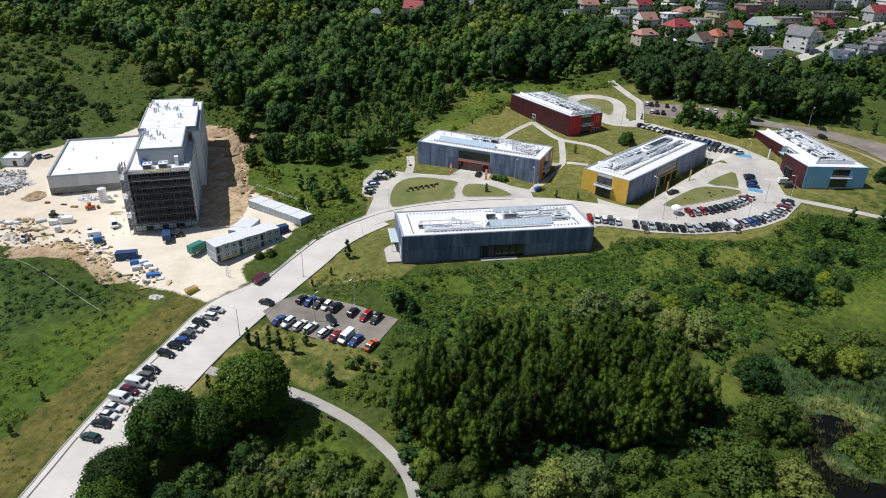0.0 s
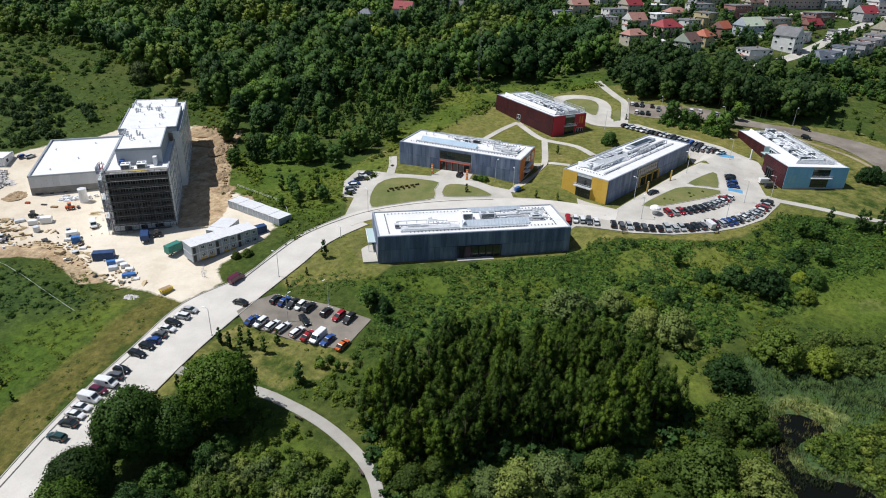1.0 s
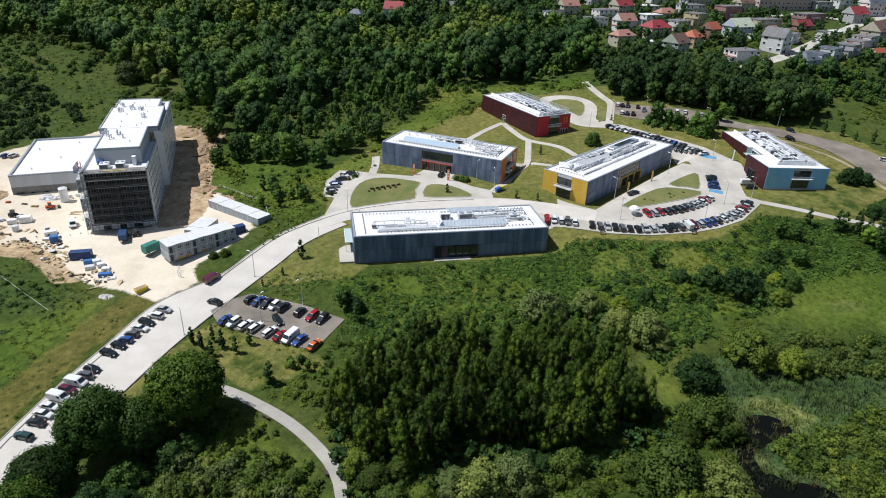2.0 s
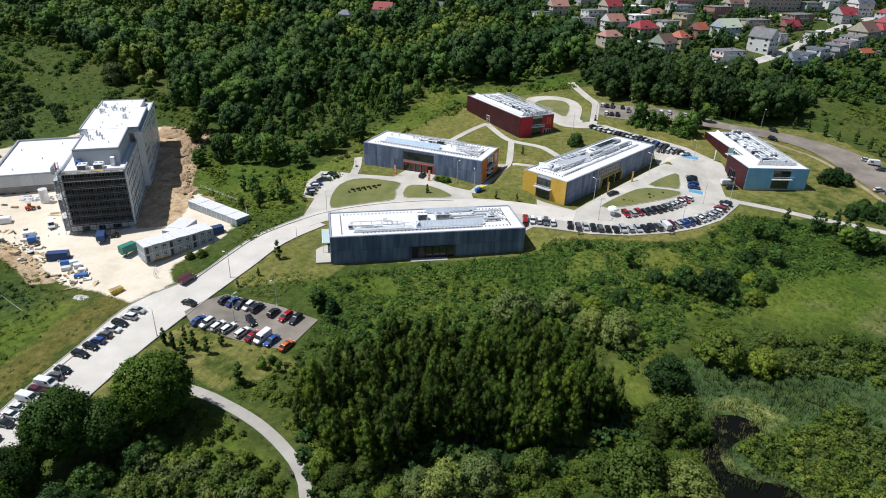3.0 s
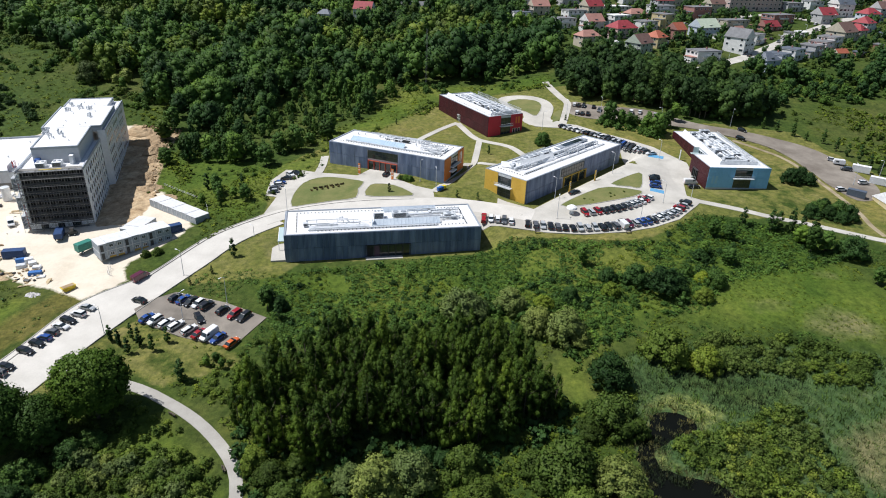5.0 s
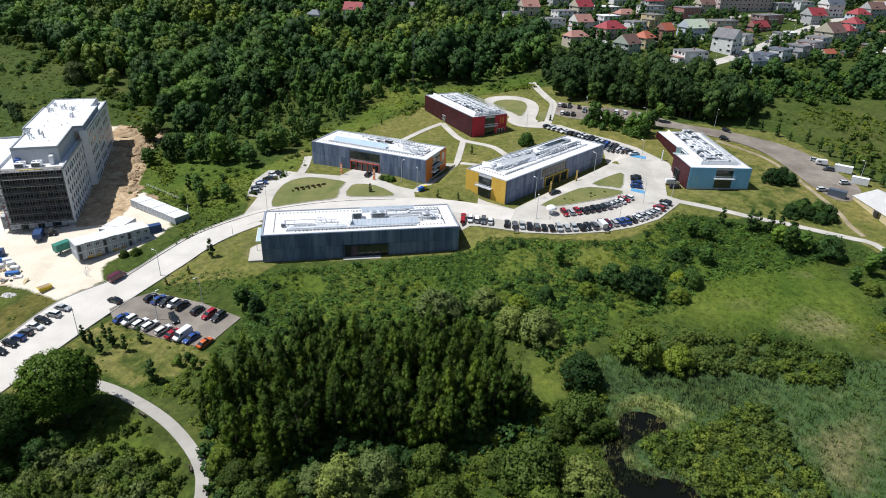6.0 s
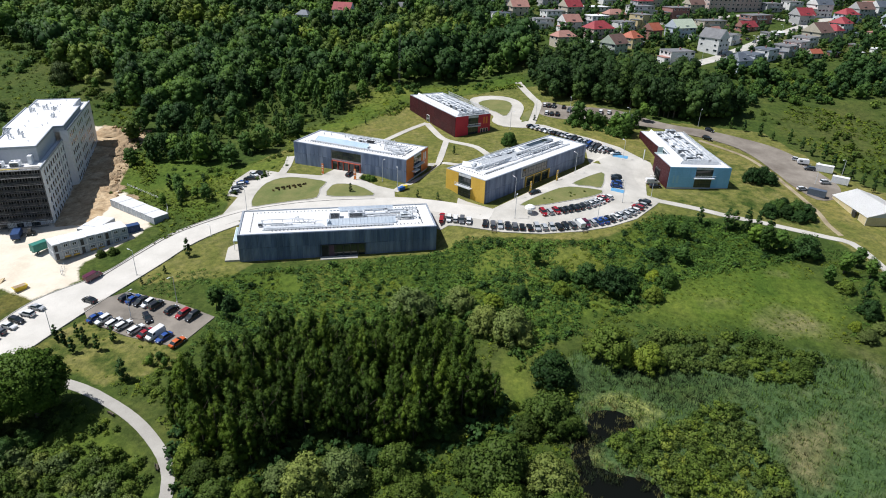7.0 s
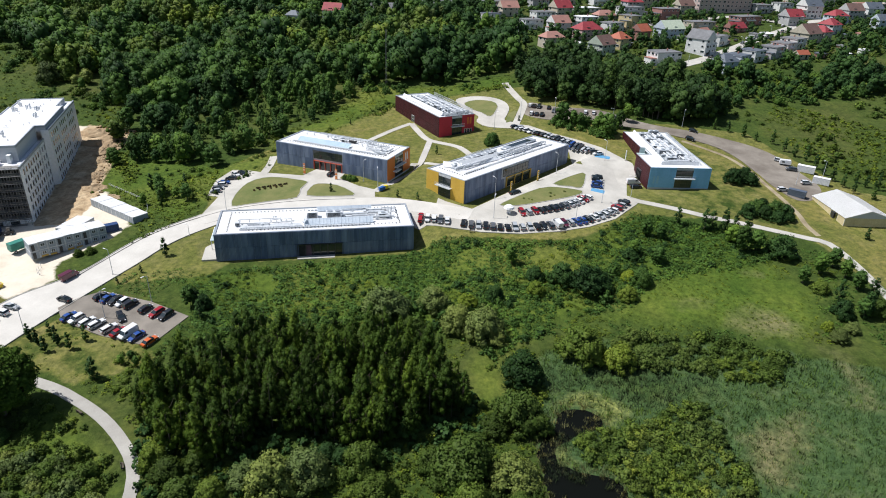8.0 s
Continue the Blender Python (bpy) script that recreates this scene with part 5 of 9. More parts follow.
X, Y = scatter([(-25, 126), (-17, 128), (-9, 136), (-7, 128), (-13, 112), (-22, 109), (-29, 114)], 2.6, R1, lambda X, Y: patchy(0.1, -0.15, 91.0)(X, Y) & off_path(X, Y))
stand("thicket", SHRUBS, X, Y, R1, LEAF_SHRUB, 0.35, 1.0, "green scrub between car park and wood", "shrubs")
X, Y = scatter(ISLE_A, 4.0, R1, lambda X, Y: edge_distance(ISLE_A, X, Y) > 2.0)
stand("isle_shrubs", SHRUBS, X, Y, R1, LEAF_OLIVE, 0.2, 0.42, "small olive shrubs planted on the lawn island", "shrubs", -0.1)


# ---- buildings ----
def cuboid(name, x0, y0, z0, x1, y1, z1, material, parent, label="", bevel=0.0):
    bm = bmesh.new()
    box(bm, x0, y0, z0, x1, y1, z1)
    if bevel:
        bmesh.ops.bevel(bm, geom=bm.edges[:], offset=bevel, segments=1, affect="EDGES")
    return part(name, bm, material, parent, label)


def root_at(name, x, y, z, ang, words, category, group=""):
    ob = new(name)
    ob.matrix_basis = pose(x, y, z, 0, 0, ang)
    return tagged(ob, words, category, group)


def side_frame(parent, side, wide, deep):
    """Local matrices of a block's four sides: x along the wall, z up, -y outwards."""
    return {"front": pose(0, 0, 0), "right": pose(wide, 0, 0, 0, 0, 90), "back": pose(wide, deep, 0, 0, 0, 180), "left": pose(0, deep, 0, 0, 0, -90)}[side]


def put(me, name, parent, m, material=None, label=""):
    ob = new(name, me)
    ob.parent = parent
    ob.matrix_basis = m
    if label:
        ob["label"] = label
    return ob


def box_mesh(name, sx, sy, sz, material, bevel=0.0):
    """A block standing on its origin, its outer face at -sy."""
    bm = bmesh.new()
    box(bm, 0, -sy, 0, sx, 0, sz)
    if bevel:
        bmesh.ops.bevel(bm, geom=bm.edges[:], offset=bevel, segments=1, affect="EDGES")
    me = bpy.data.meshes.new(name)
    bm.to_mesh(me)
    bm.free()
    me.materials.append(material)
    return me


def folded_panel(name, wide, high, material, folds=5):
    """A cladding panel with shallow vertical folds."""
    bm = bmesh.new()
    top, bot = [], []
    n = folds * 2
    for k in range(n + 1):
        y = -0.16 - (0.05 if k % 2 else 0.0)
        bot.append(bm.verts.new((wide * k / n, y, 0)))
        top.append(bm.verts.new((wide * k / n, y, high)))
    for k in range(n):
        bm.faces.new((bot[k], bot[k + 1], top[k + 1], top[k]))
    b0, b1 = bm.verts.new((0, -0.04, 0)), bm.verts.new((wide, -0.04, 0))
    t0, t1 = bm.verts.new((0, -0.04, high)), bm.verts.new((wide, -0.04, high))
    bm.faces.new((b0, bot[0], top[0], t0))
    bm.faces.new((bot[-1], b1, t1, top[-1]))
    bm.faces.new([t0] + top + [t1])
    bm.faces.new([b1] + bot[::-1] + [b0])
    me = bpy.data.meshes.new(name)
    bm.to_mesh(me)
    bm.free()
    me.materials.append(material)
    return me


def clad(parent, frame_m, length, rows, wide, material, skip=(), name="panel", start=0.0):
    """Panels in rows along a wall, left out where an opening is (row, from, to)."""
    n = max(1, round(length / wide))
    w = length / n
    for r, (z0, z1) in enumerate(rows):
        me = folded_panel(name, w - 0.05, z1 - z0 - 0.08, material)
        for k in range(n):
            a, b = k * w, (k + 1) * w
            if any(q == r and a < t - 0.3 and b > f + 0.3 for q, f, t in skip):
                continue
            put(me, name, parent, frame_m @ pose(start + a + 0.025, 0, z0 + 0.04))


def window(parent, frame_m, x, z, wide, high, bars=1, rails=0, frame_mat=None, depth=0.06):
    """A framed window set on a wall, each pane a sheet of its own."""
    fm = frame_mat or STEEL
    bm = bmesh.new()
    t = 0.09
    for x0, x1, z0, z1 in ((0, wide, 0, t), (0, wide, high - t, high), (0, t, t, high - t), (wide - t, wide, t, high - t)):
        box(bm, x0, -0.12 - depth, z0, x1, 0.0, z1)
    for k in range(1, bars):
        c = wide * k / bars
        box(bm, c - t / 2, -0.11 - depth, t, c + t / 2, 0.0, high - t)
    for k in range(1, rails + 1):
        c = high * k / (rails + 1)
        box(bm, t, -0.10 - depth, c - t / 2, wide - t, -0.01, c + t / 2)
    ob = part("window", bm, fm, parent)
    ob.matrix_basis = frame_m @ pose(x, 0, z)
    for k in range(bars):
        bm = bmesh.new()
        box(bm, wide * k / bars + t / 2, -0.06 - depth, t, wide * (k + 1) / bars - t / 2, -0.03 - depth, high - t)
        part("pane", bm, GLASS_DARK, ob)
    return ob


def parapet(parent, wide, deep, top, thick=0.35, high=0.35, material=None):
    m = material or METAL_EDGE
    for x0, y0, x1, y1 in ((-0.05, -0.05, wide + 0.05, thick), (-0.05, deep - thick, wide + 0.05, deep + 0.05), (-0.05, thick, thick, deep - thick), (wide - thick, thick, wide + 0.05, deep - thick)):
        cuboid("parapet", x0, y0, top - 0.25, x1, y1, top + high, m, parent)


def conductor(parent, pts, top, step=1.15):
    """A row of small concrete feet that hold the lightning wire."""
    for (ax, ay), (bx, by) in zip(pts, pts[1:]):
        bm = bmesh.new()
        n = max(2, int(math.hypot(bx - ax, by - ay) / step))
        for k in range(n + 1):
            x, y = ax + (bx - ax) * k / n, ay + (by - ay) * k / n
            box(bm, x - 0.14, y - 0.14, top, x + 0.14, y + 0.14, top + 0.22)
        part("conductor_feet", bm, DARK_METAL, parent)


def roof_unit(parent, x, y, z, sx, sy, sz, material=None, fans=0, ang=0.0):
    """An air handling unit: a cased box on skids with fan rings and a louvred side."""
    root = new("air_unit")
    root.parent = parent
    root.matrix_basis = pose(x, y, z, 0, 0, ang)
    bm = bmesh.new()
    box(bm, 0, 0, 0.2, sx, sy, sz)
    bmesh.ops.bevel(bm, geom=bm.edges[:], offset=0.05, segments=1, affect="EDGES")
    for k in (0.15, 0.85):
        box(bm, sx * k - 0.1, -0.05, 0, sx * k + 0.1, sy + 0.05, 0.22)
    part("casing", bm, material or STEEL, root)
    bm = bmesh.new()
    n = max(3, int(sz / 0.25))
    for k in range(n):
        zz = 0.35 + (sz - 0.5) * k / n
        box(bm, sx * 0.1, -0.06, zz, sx * 0.9, 0.01, zz + (sz - 0.5) / n * 0.55)
    part("louvre", bm, DARK_METAL, root)
    for k in range(fans):
        bm = bmesh.new()
        cx = sx * (k + 0.5) / fans
        tube(bm, (cx, sy / 2, sz - 0.02), (cx, sy / 2, sz + 0.22), min(sy, sx / fans) * 0.38, min(sy, sx / fans) * 0.36, 12)
        part("fan", bm, METAL_EDGE, root)
    return root


def duct(parent, pts, z, wide=0.8, high=0.7):
    """A sheet-metal duct that runs over the roof with flanged joints."""
    bm = bmesh.new()
    for (ax, ay), (bx, by) in zip(pts, pts[1:]):
        x0, x1, y0, y1 = min(ax, bx) - wide / 2, max(ax, bx) + wide / 2, min(ay, by) - wide / 2, max(ay, by) + wide / 2
        box(bm, x0, y0, z + 0.35, x1, y1, z + 0.35 + high)
        n = int(math.hypot(bx - ax, by - ay) / 1.6)
        for k in range(1, n):
            x, y = ax + (bx - ax) * k / n, ay + (by - ay) * k / n
            if abs(bx - ax) > abs(by - ay):
                box(bm, x - 0.06, y0 - 0.06, z, x + 0.06, y1 + 0.06, z + 0.41 + high)
            else:
                box(bm, x0 - 0.06, y - 0.06, z, x1 + 0.06, y + 0.06, z + 0.41 + high)
    return part("duct", bm, STEEL, parent)


def pipework(parent, x0, y0, x1, y1, z, n, seed):
    """Runs of lagged pipe on low stands, each with a bend, between two corners of a roof."""
    r = np.random.default_rng(seed)
    along = x1 - x0 > y1 - y0
    for k in range(n):
        bm = bmesh.new()
        for j in range(int(r.integers(2, 5))):
            u0, u1 = sorted(r.uniform(0, 1, 2))
            u1 = min(1.0, u0 + max(0.3, u1 - u0))
            v, h, rad = (k + r.uniform(0.15, 0.85)) / n, r.uniform(0.3, 1.3), r.uniform(0.1, 0.24)
            v2 = min(1.0, max(0.0, v + r.choice([-1, 1]) * r.uniform(0.1, 0.3)))
            at = (lambda u, w: (x0 + (x1 - x0) * u, y0 + (y1 - y0) * w)) if along else (lambda u, w: (x0 + (x1 - x0) * w, y0 + (y1 - y0) * u))
            a, b, c = at(u0, v), at(u1, v), at(u1, v2)
            tube(bm, (*a, z + h), (*b, z + h), rad, rad, 8)
            tube(bm, (*b, z + h), (*c, z + h), rad, rad, 8)
            tube(bm, (*a, z + h), (*a, z), rad, rad, 8)
            tube(bm, (*c, z + h), (*c, z), rad, rad, 8)
            for f in (0.25, 0.5, 0.75):
                px, py = a[0] + (b[0] - a[0]) * f, a[1] + (b[1] - a[1]) * f
                box(bm, px - 0.12, py - 0.12, z, px + 0.12, py + 0.12, z + h - rad * 0.5)
        part("pipe_run", bm, (STEEL, WALL_WHITE)[k % 2], parent)


def walkway(parent, x0, y0, x1, y1, z):
    """A grated walkway: slats across two bearers."""
    bm = bmesh.new()
    along = x1 - x0 > y1 - y0
    L = (x1 - x0) if along else (y1 - y0)
    for k in range(int(L / 0.8)):
        if along:
            box(bm, x0 + 0.8 * k, y0, z + 0.2, x0 + 0.8 * k + 0.55, y1, z + 0.3)
        else:
            box(bm, x0, y0 + 0.8 * k, z + 0.2, x1, y0 + 0.8 * k + 0.55, z + 0.3)
    for e in (0.1, 0.8):
        if along:
            box(bm, x0, y0 + (y1 - y0) * e, z, x1, y0 + (y1 - y0) * e + 0.1, z + 0.2)
        else:
            box(bm, x0 + (x1 - x0) * e, y0, z, x0 + (x1 - x0) * e + 0.1, y1, z + 0.2)
    part("walkway", bm, STEEL, parent)


def vent(parent, x, y, z, high=0.9, r=0.22):
    bm = bmesh.new()
    tube(bm, (x, y, z), (x, y, z + high), r, r, 8)
    tube(bm, (x, y, z + high * 0.85), (x, y, z + high * 1.15), r * 1.7, r * 0.9, 8)
    return part("vent", bm, STEEL, parent)


ROOF_BLUE = grainy("blue_sheet", (0.36, 0.5, 0.62), (0.44, 0.58, 0.7), 0.4, 5, 0.55, 0.0, 0.05)
SCREEN_SHEET = grainy("screen_sheet", (0.56, 0.64, 0.72), (0.68, 0.75, 0.82), 0.4, 5, 0.55, 0.0, 0.05)


def screen(parent, x0, y0, x1, y1, z, high, material=None, lean=0.0, label=""):
    """A leaning screen of seamed sheet metal, one folded piece, with stays behind it."""
    d = Vector((x1 - x0, y1 - y0, 0))
    L = d.length
    ang = math.degrees(math.atan2(d.y, d.x))
    n = max(2, int(L / 1.1))
    line = []
    for k in range(n):
        a, b = L * k / n, L * (k + 1) / n
        line += [(a, -0.11), (a + 0.12, -0.11), (a + 0.16, -0.02), (b - 0.04, -0.02)]
    line += [(L, -0.11), (L, 0.05), (0, 0.05)]
    bm = bmesh.new()
    low = [bm.verts.new((x, y, 0.05)) for x, y in line]
    top = [bm.verts.new((x, y, high)) for x, y in line]
    for k in range(len(line)):
        j = (k + 1) % len(line)
        bm.faces.new((low[k], low[j], top[j], top[k]))
    bm.faces.new(top)
    bm.faces.new(low[::-1])
    bmesh.ops.recalc_face_normals(bm, faces=bm.faces[:])
    ob = part("screen", bm, material or SCREEN_SHEET, parent, label)
    ob.matrix_basis = pose(x0, y0, z, -lean, 0, ang)
    tip = high * 0.8 * math.cos(math.radians(lean))
    back = high * 0.8 * math.sin(math.radians(lean))
    for k in range(int(L / 4) + 1):
        bm = bmesh.new()
        tube(bm, (min(L, k * 4 + 0.2), back + 0.06, tip), (min(L, k * 4 + 0.2), back + 0.7, 0.02), 0.05, 0.05, 5)
        stay = part("stay", bm, STEEL, parent)
        stay.matrix_basis = pose(x0, y0, z, 0, 0, ang)
    return ob


def fence_screen(parent, x0, y0, x1, y1, z, high):
    """An open grating of upright bars at the roof's edge."""
    d = Vector((x1 - x0, y1 - y0, 0))
    L = d.length
    bm = bmesh.new()
    for k in range(int(L / 0.45) + 1):
        box(bm, k * 0.45, -0.03, 0, k * 0.45 + 0.07, 0.03, high)
    for zz in (0.15, high / 2, high - 0.08):
        box(bm, 0, -0.04, zz, L, 0.04, zz + 0.08)
    ob = part("roof_grating", bm, STEEL, parent)
    ob.matrix_basis = pose(x0, y0, z, 0, 0, math.degrees(math.atan2(d.y, d.x)))


def shell(root, wide, deep, high, material, foot=-2.5):
    """Walls of a block with a roof deck a little below the parapet."""
    t = 0.4
    for nm, b in (("front_wall", (0, 0, foot, wide, t, high)), ("back_wall", (0, deep - t, foot, wide, deep, high)), ("left_wall", (0, t, foot, t, deep - t, high)), ("right_wall", (wide - t, t, foot, wide, deep - t, high))):
        cuboid(nm, *b, material, root)
    cuboid("roof", t, t, high - 0.5, wide - t, deep - t, high + 0.02, ROOF_WHITE, root, "white membrane flat roof")


def recess(parent, frame_m, x0, x1, z0, z1, rim, rim_mat, bays, post=0.18):
    """An entrance hollow: the inside is a flat slab painted near-black for shade, behind a coloured rim, with glazed
    doors.
    """
    bm = bmesh.new()
    box(bm, x0, -0.05, z0, x1, 0.0, z1)
    ob = part("entrance", bm, UNLIT_INSIDE, parent)
    ob.matrix_basis = frame_m
    bm = bmesh.new()
    for a, b, c, d in ((x0 - rim, x0, z0, z1 + rim), (x1, x1 + rim, z0, z1 + rim), (x0, x1, z1, z1 + rim)):
        box(bm, a, -0.55, c, b, -0.02, d)
    part("rim", bm, rim_mat, ob)
    w = (x1 - x0) / bays
    for k in range(bays):
        bm = bmesh.new()
        box(bm, x0 + w * k + 0.08, -0.09, z0 + 0.05, x0 + w * (k + 1) - 0.08, -0.06, z1 - 0.05)
        part("door_pane", bm, GLASS_DARK, ob)
        if k:
            bm = bmesh.new()
            box(bm, x0 + w * k - post, -0.5, z0, x0 + w * k + post, -0.1, z1)
            part("post", bm, rim_mat, ob)
    return ob


def end_bay(root, fm, x0, x1, high, wall_mat, wide):
    """A coloured gable wall with a glazed middle bay, a balcony and a glass door."""
    n = 5
    for a, b in ((0, x0), (x1, wide)):
        k = max(1, round((b - a) / 2.4))
        for z0, z1 in ((0, high / 2), (high / 2, high)):
            me = box_mesh("wall_panel", (b - a) / k - 0.02, 0.14, z1 - z0 - 0.02, wall_mat)
            for i in range(k):
                put(me, "wall_panel", root, fm @ pose(a + (b - a) / k * i + 0.01, 0, z0 + 0.01))
    window(root, fm, x0 + 0.1, high * 0.52, x1 - x0 - 0.2, high * 0.36, 3, 1, DARK_METAL)
    window(root, fm, x0 + 0.1, 0.1, x1 - x0 - 0.2, high * 0.4, 3, 1, DARK_METAL)
    bm = bmesh.new()
    box(bm, x0 - 0.6, -1.5, high * 0.47, x1 + 0.6, -0.02, high * 0.5)
    for k in range(9):
        x = x0 - 0.55 + (x1 - x0 + 1.1) * k / 8
        box(bm, x - 0.03, -1.48, high * 0.5, x + 0.03, -1.42, high * 0.5 + 1.0)
    box(bm, x0 - 0.6, -1.5, high * 0.5 + 0.95, x1 + 0.6, -1.4, high * 0.5 + 1.03)
    ob = part("balcony", bm, STEEL, root)
    ob.matrix_basis = fm
    bm = bmesh.new()
    box(bm, x0, -0.05, high * 0.88, x1, -0.01, high)
    ob = part("lintel", bm, STEEL, root)
    ob.matrix_basis = fm


def bars_sign(root, fm, x, z, material, name="sign_bar"):
    """Two large plain bars where the wall carries its painted mark."""
    bm = bmesh.new()
    box(bm, x, -0.17, z, x + 0.7, -0.142, z + 3.0)
    box(bm, x + 1.3, -0.17, z, x + 2.2, -0.142, z + 3.0)
    ob = part(name, bm, material, root)
    ob.matrix_basis = fm


# Grey for the shadows between roof machines, laid on as flat sheets.
MACHINE_SHADE = grainy("machine_shade_grey", (0.2, 0.23, 0.26), (0.36, 0.39, 0.42), 0.5, 4, 0.9, 0, 0.2)
PALE_GLASS = plain("pale_glass", (0.45, 0.56, 0.56), 0.1, 0.6)
# long grey building on the bank
W, D, H = 60.5, 19.0, 8.5
b_long = root_at("office_building", -14.7, 168.5, 0.0, 12.8, "long two-storey building clad in blue-grey mesh panels, white roof", "building")
shell(b_long, W, D, H - 0.2, WALL_GREY)
clad(b_long, side_frame(None, "front", W, D), W, [(-0.3, 4.1), (4.1, H)], 1.9, PANEL_GREY, [(0, 24.3, 38.0)])
clad(b_long, side_frame(None, "left", W, D), D, [(-0.3, 4.1), (4.1, H)], 1.9, PANEL_GREY, [(0, 12, 17)])
clad(b_long, side_frame(None, "right", W, D), D, [(0.2, 4.1), (4.1, H)], 1.9, PANEL_GREY)
parapet(b_long, W, D, H, 0.4, 0.14)
recess(b_long, pose(0, 0, 0), 24.3, 38.0, 0.0, 3.9, 0.12, DARK_METAL, 6)
# A flat slab; the opening's shade is only its near-black colour.
cuboid("door", 24.5, -0.14, 0.1, 26.6, -0.10, 3.4, UNLIT_INSIDE, b_long, "door slab painted near-black as an unlit opening")
cuboid("wall_panel", 26.7, -0.16, 0.1, 28.4, -0.10, 3.8, PLUM_PANEL, b_long, "plum-coloured panel beside the door")
cuboid("step", 24.0, -2.4, -1.5, 35.5, -0.3, 0.1, KERB, b_long)
conductor(b_long, [(3.5, 2.2), (3.5, 16.6), (56.5, 16.6), (56.5, 3.0), (10, 2.0)], H)
screen(b_long, 26.6, 4.2, 48.2, 4.2, H, 2.3, None, 48, "pale blue seamed roof screen")
screen(b_long, 26.4, 13.6, 26.4, 4.6, H, 1.9, WALL_WHITE, 30, "white end panel of the roof screen")
screen(b_long, 30.5, 15.0, 48.5, 15.0, H, 1.7, None, 40, "pale blue seamed roof screen")
roof_unit(b_long, 27.6, 8.8, H, 3.2, 3.4, 2.3, WALL_WHITE, 3)
roof_unit(b_long, 33.5, 9.6, H, 5.0, 2.4, 1.7, STEEL, 2)
roof_unit(b_long, 50.2, 8.0, H, 3.2, 2.0, 1.3, STEEL, 1)
duct(b_long, [(38.8, 10.6), (46, 10.6), (46, 13.2), (51, 13.2)], H)
duct(b_long, [(40, 8.6), (49.5, 8.6)], H, 0.6, 0.5)
duct(b_long, [(47.5, 11.5), (52.8, 11.5), (52.8, 7.5)], H, 0.7, 0.6)
for k in range(3):
    duct(b_long, [(7.5, 3.4 + 0.75 * k), (25.5, 3.8 + 0.75 * k)], H - 0.15, 0.3, 0.25)
roof_unit(b_long, 5.6, 5.5, H, 1.4, 1.4, 1.2, STEEL)
for x, y in ((6.8, 8), (17.0, 10.2), (17.7, 10.4), (42, 12.3), (36, 13.5)):
    vent(b_long, x, y, H)
cuboid("canopy", -2.4, 7.2, 3.2, -0.2, 17.8, 3.4, PALE_GLASS, b_long, "pale glass entrance canopy")
cuboid("canopy_rim", -2.55, 7.2, 3.15, -2.4, 17.8, 3.45, WALL_WHITE, b_long)
cuboid("porch_paving", -4.6, 0.5, -1.2, -0.2, 18.2, 0.12, PAVING, b_long)
cuboid("canopy_leg", -2.4, 7.4, 0.1, -2.25, 7.6, 3.2, STEEL, b_long)
cuboid("canopy_leg", -2.4, 17.3, 0.1, -2.25, 17.5, 3.2, STEEL, b_long)

pipework(b_long, 31, 6.5, 56, 14.5, H, 5, 21)
pipework(b_long, 6, 4.5, 26, 9.0, H, 2, 22)
walkway(b_long, 7, 2.6, 47, 3.4, H)

# grey building with orange ends
W, D, H = 50.2, 19.3, 8.5
b_orange = root_at("office_building", -15.8, 243.5, 7.0, -21.1, "grey panelled building with an orange gable and white roof", "building")
shell(b_orange, W, D, H - 0.2, WALL_GREY)
clad(b_orange, side_frame(None, "front", W, D), W, [(-0.6, 4.1), (4.1, H)], 1.9, PANEL_GREY, [(0, 17.5, 30.6), (1, 17.5, 30.6)])
clad(b_orange, side_frame(None, "left", W, D), D, [(-0.6, 4.1), (4.1, H)], 1.9, PANEL_GREY)
recess(b_orange, pose(0, 0, 0), 17.9, 30.3, -0.4, 3.4, 0.22, RIM_RED, 5, 0.1)
window(b_orange, pose(0, 0, 0), 17.6, 4.4, 13.0, 3.2, 8, 1, DARK_METAL)
cuboid("lintel", 17.5, -0.1, 7.65, 30.6, -0.02, H, PANEL_GREY, b_orange)
end_bay(b_orange, side_frame(None, "right", W, D), 6.0, 13.0, H, WALL_ORANGE, D)
bars_sign(b_orange, side_frame(None, "right", W, D), 15.0, 4.4, WALL_WHITE)
parapet(b_orange, W, D, H, 0.4, 0.14)
cuboid("canopy", 50.3, 4.4, 2.6, 52.0, 8.5, 2.9, WALL_WHITE, b_orange, "small white door canopy")
conductor(b_orange, [(3.5, 3.2), (47, 3.2), (47, 16.5)], H)
conductor(b_orange, [(44.5, 16.8), (28, 16.8)], H)
screen(b_orange, 6.5, 5.6, 30.2, 5.6, H, 2.7, ROOF_BLUE, 62, "sloping pale blue seamed roof strip")
fence_screen(b_orange, 10, 17.4, 36.5, 17.4, H, 1.0)
fence_screen(b_orange, 36.5, 17.4, 36.5, 8.0, H, 1.4)
roof_unit(b_orange, 22.0, 12.8, H, 3.0, 1.6, 1.0, DARK_METAL, 2)
roof_unit(b_orange, 26.0, 12.8, H, 3.0, 1.6, 1.1, DARK_METAL, 2)
roof_unit(b_orange, 18.0, 13.2, H, 2.0, 1.4, 0.9, STEEL, 1)
duct(b_orange, [(38.5, 8.2), (46.0, 8.2), (46.0, 12.5)], H, 0.6, 0.5)
duct(b_orange, [(34.0, 13.6), (44.0, 13.6)], H, 0.5, 0.5)
duct(b_orange, [(42.0, 5.4), (46.0, 5.4)], H, 0.7, 0.6)
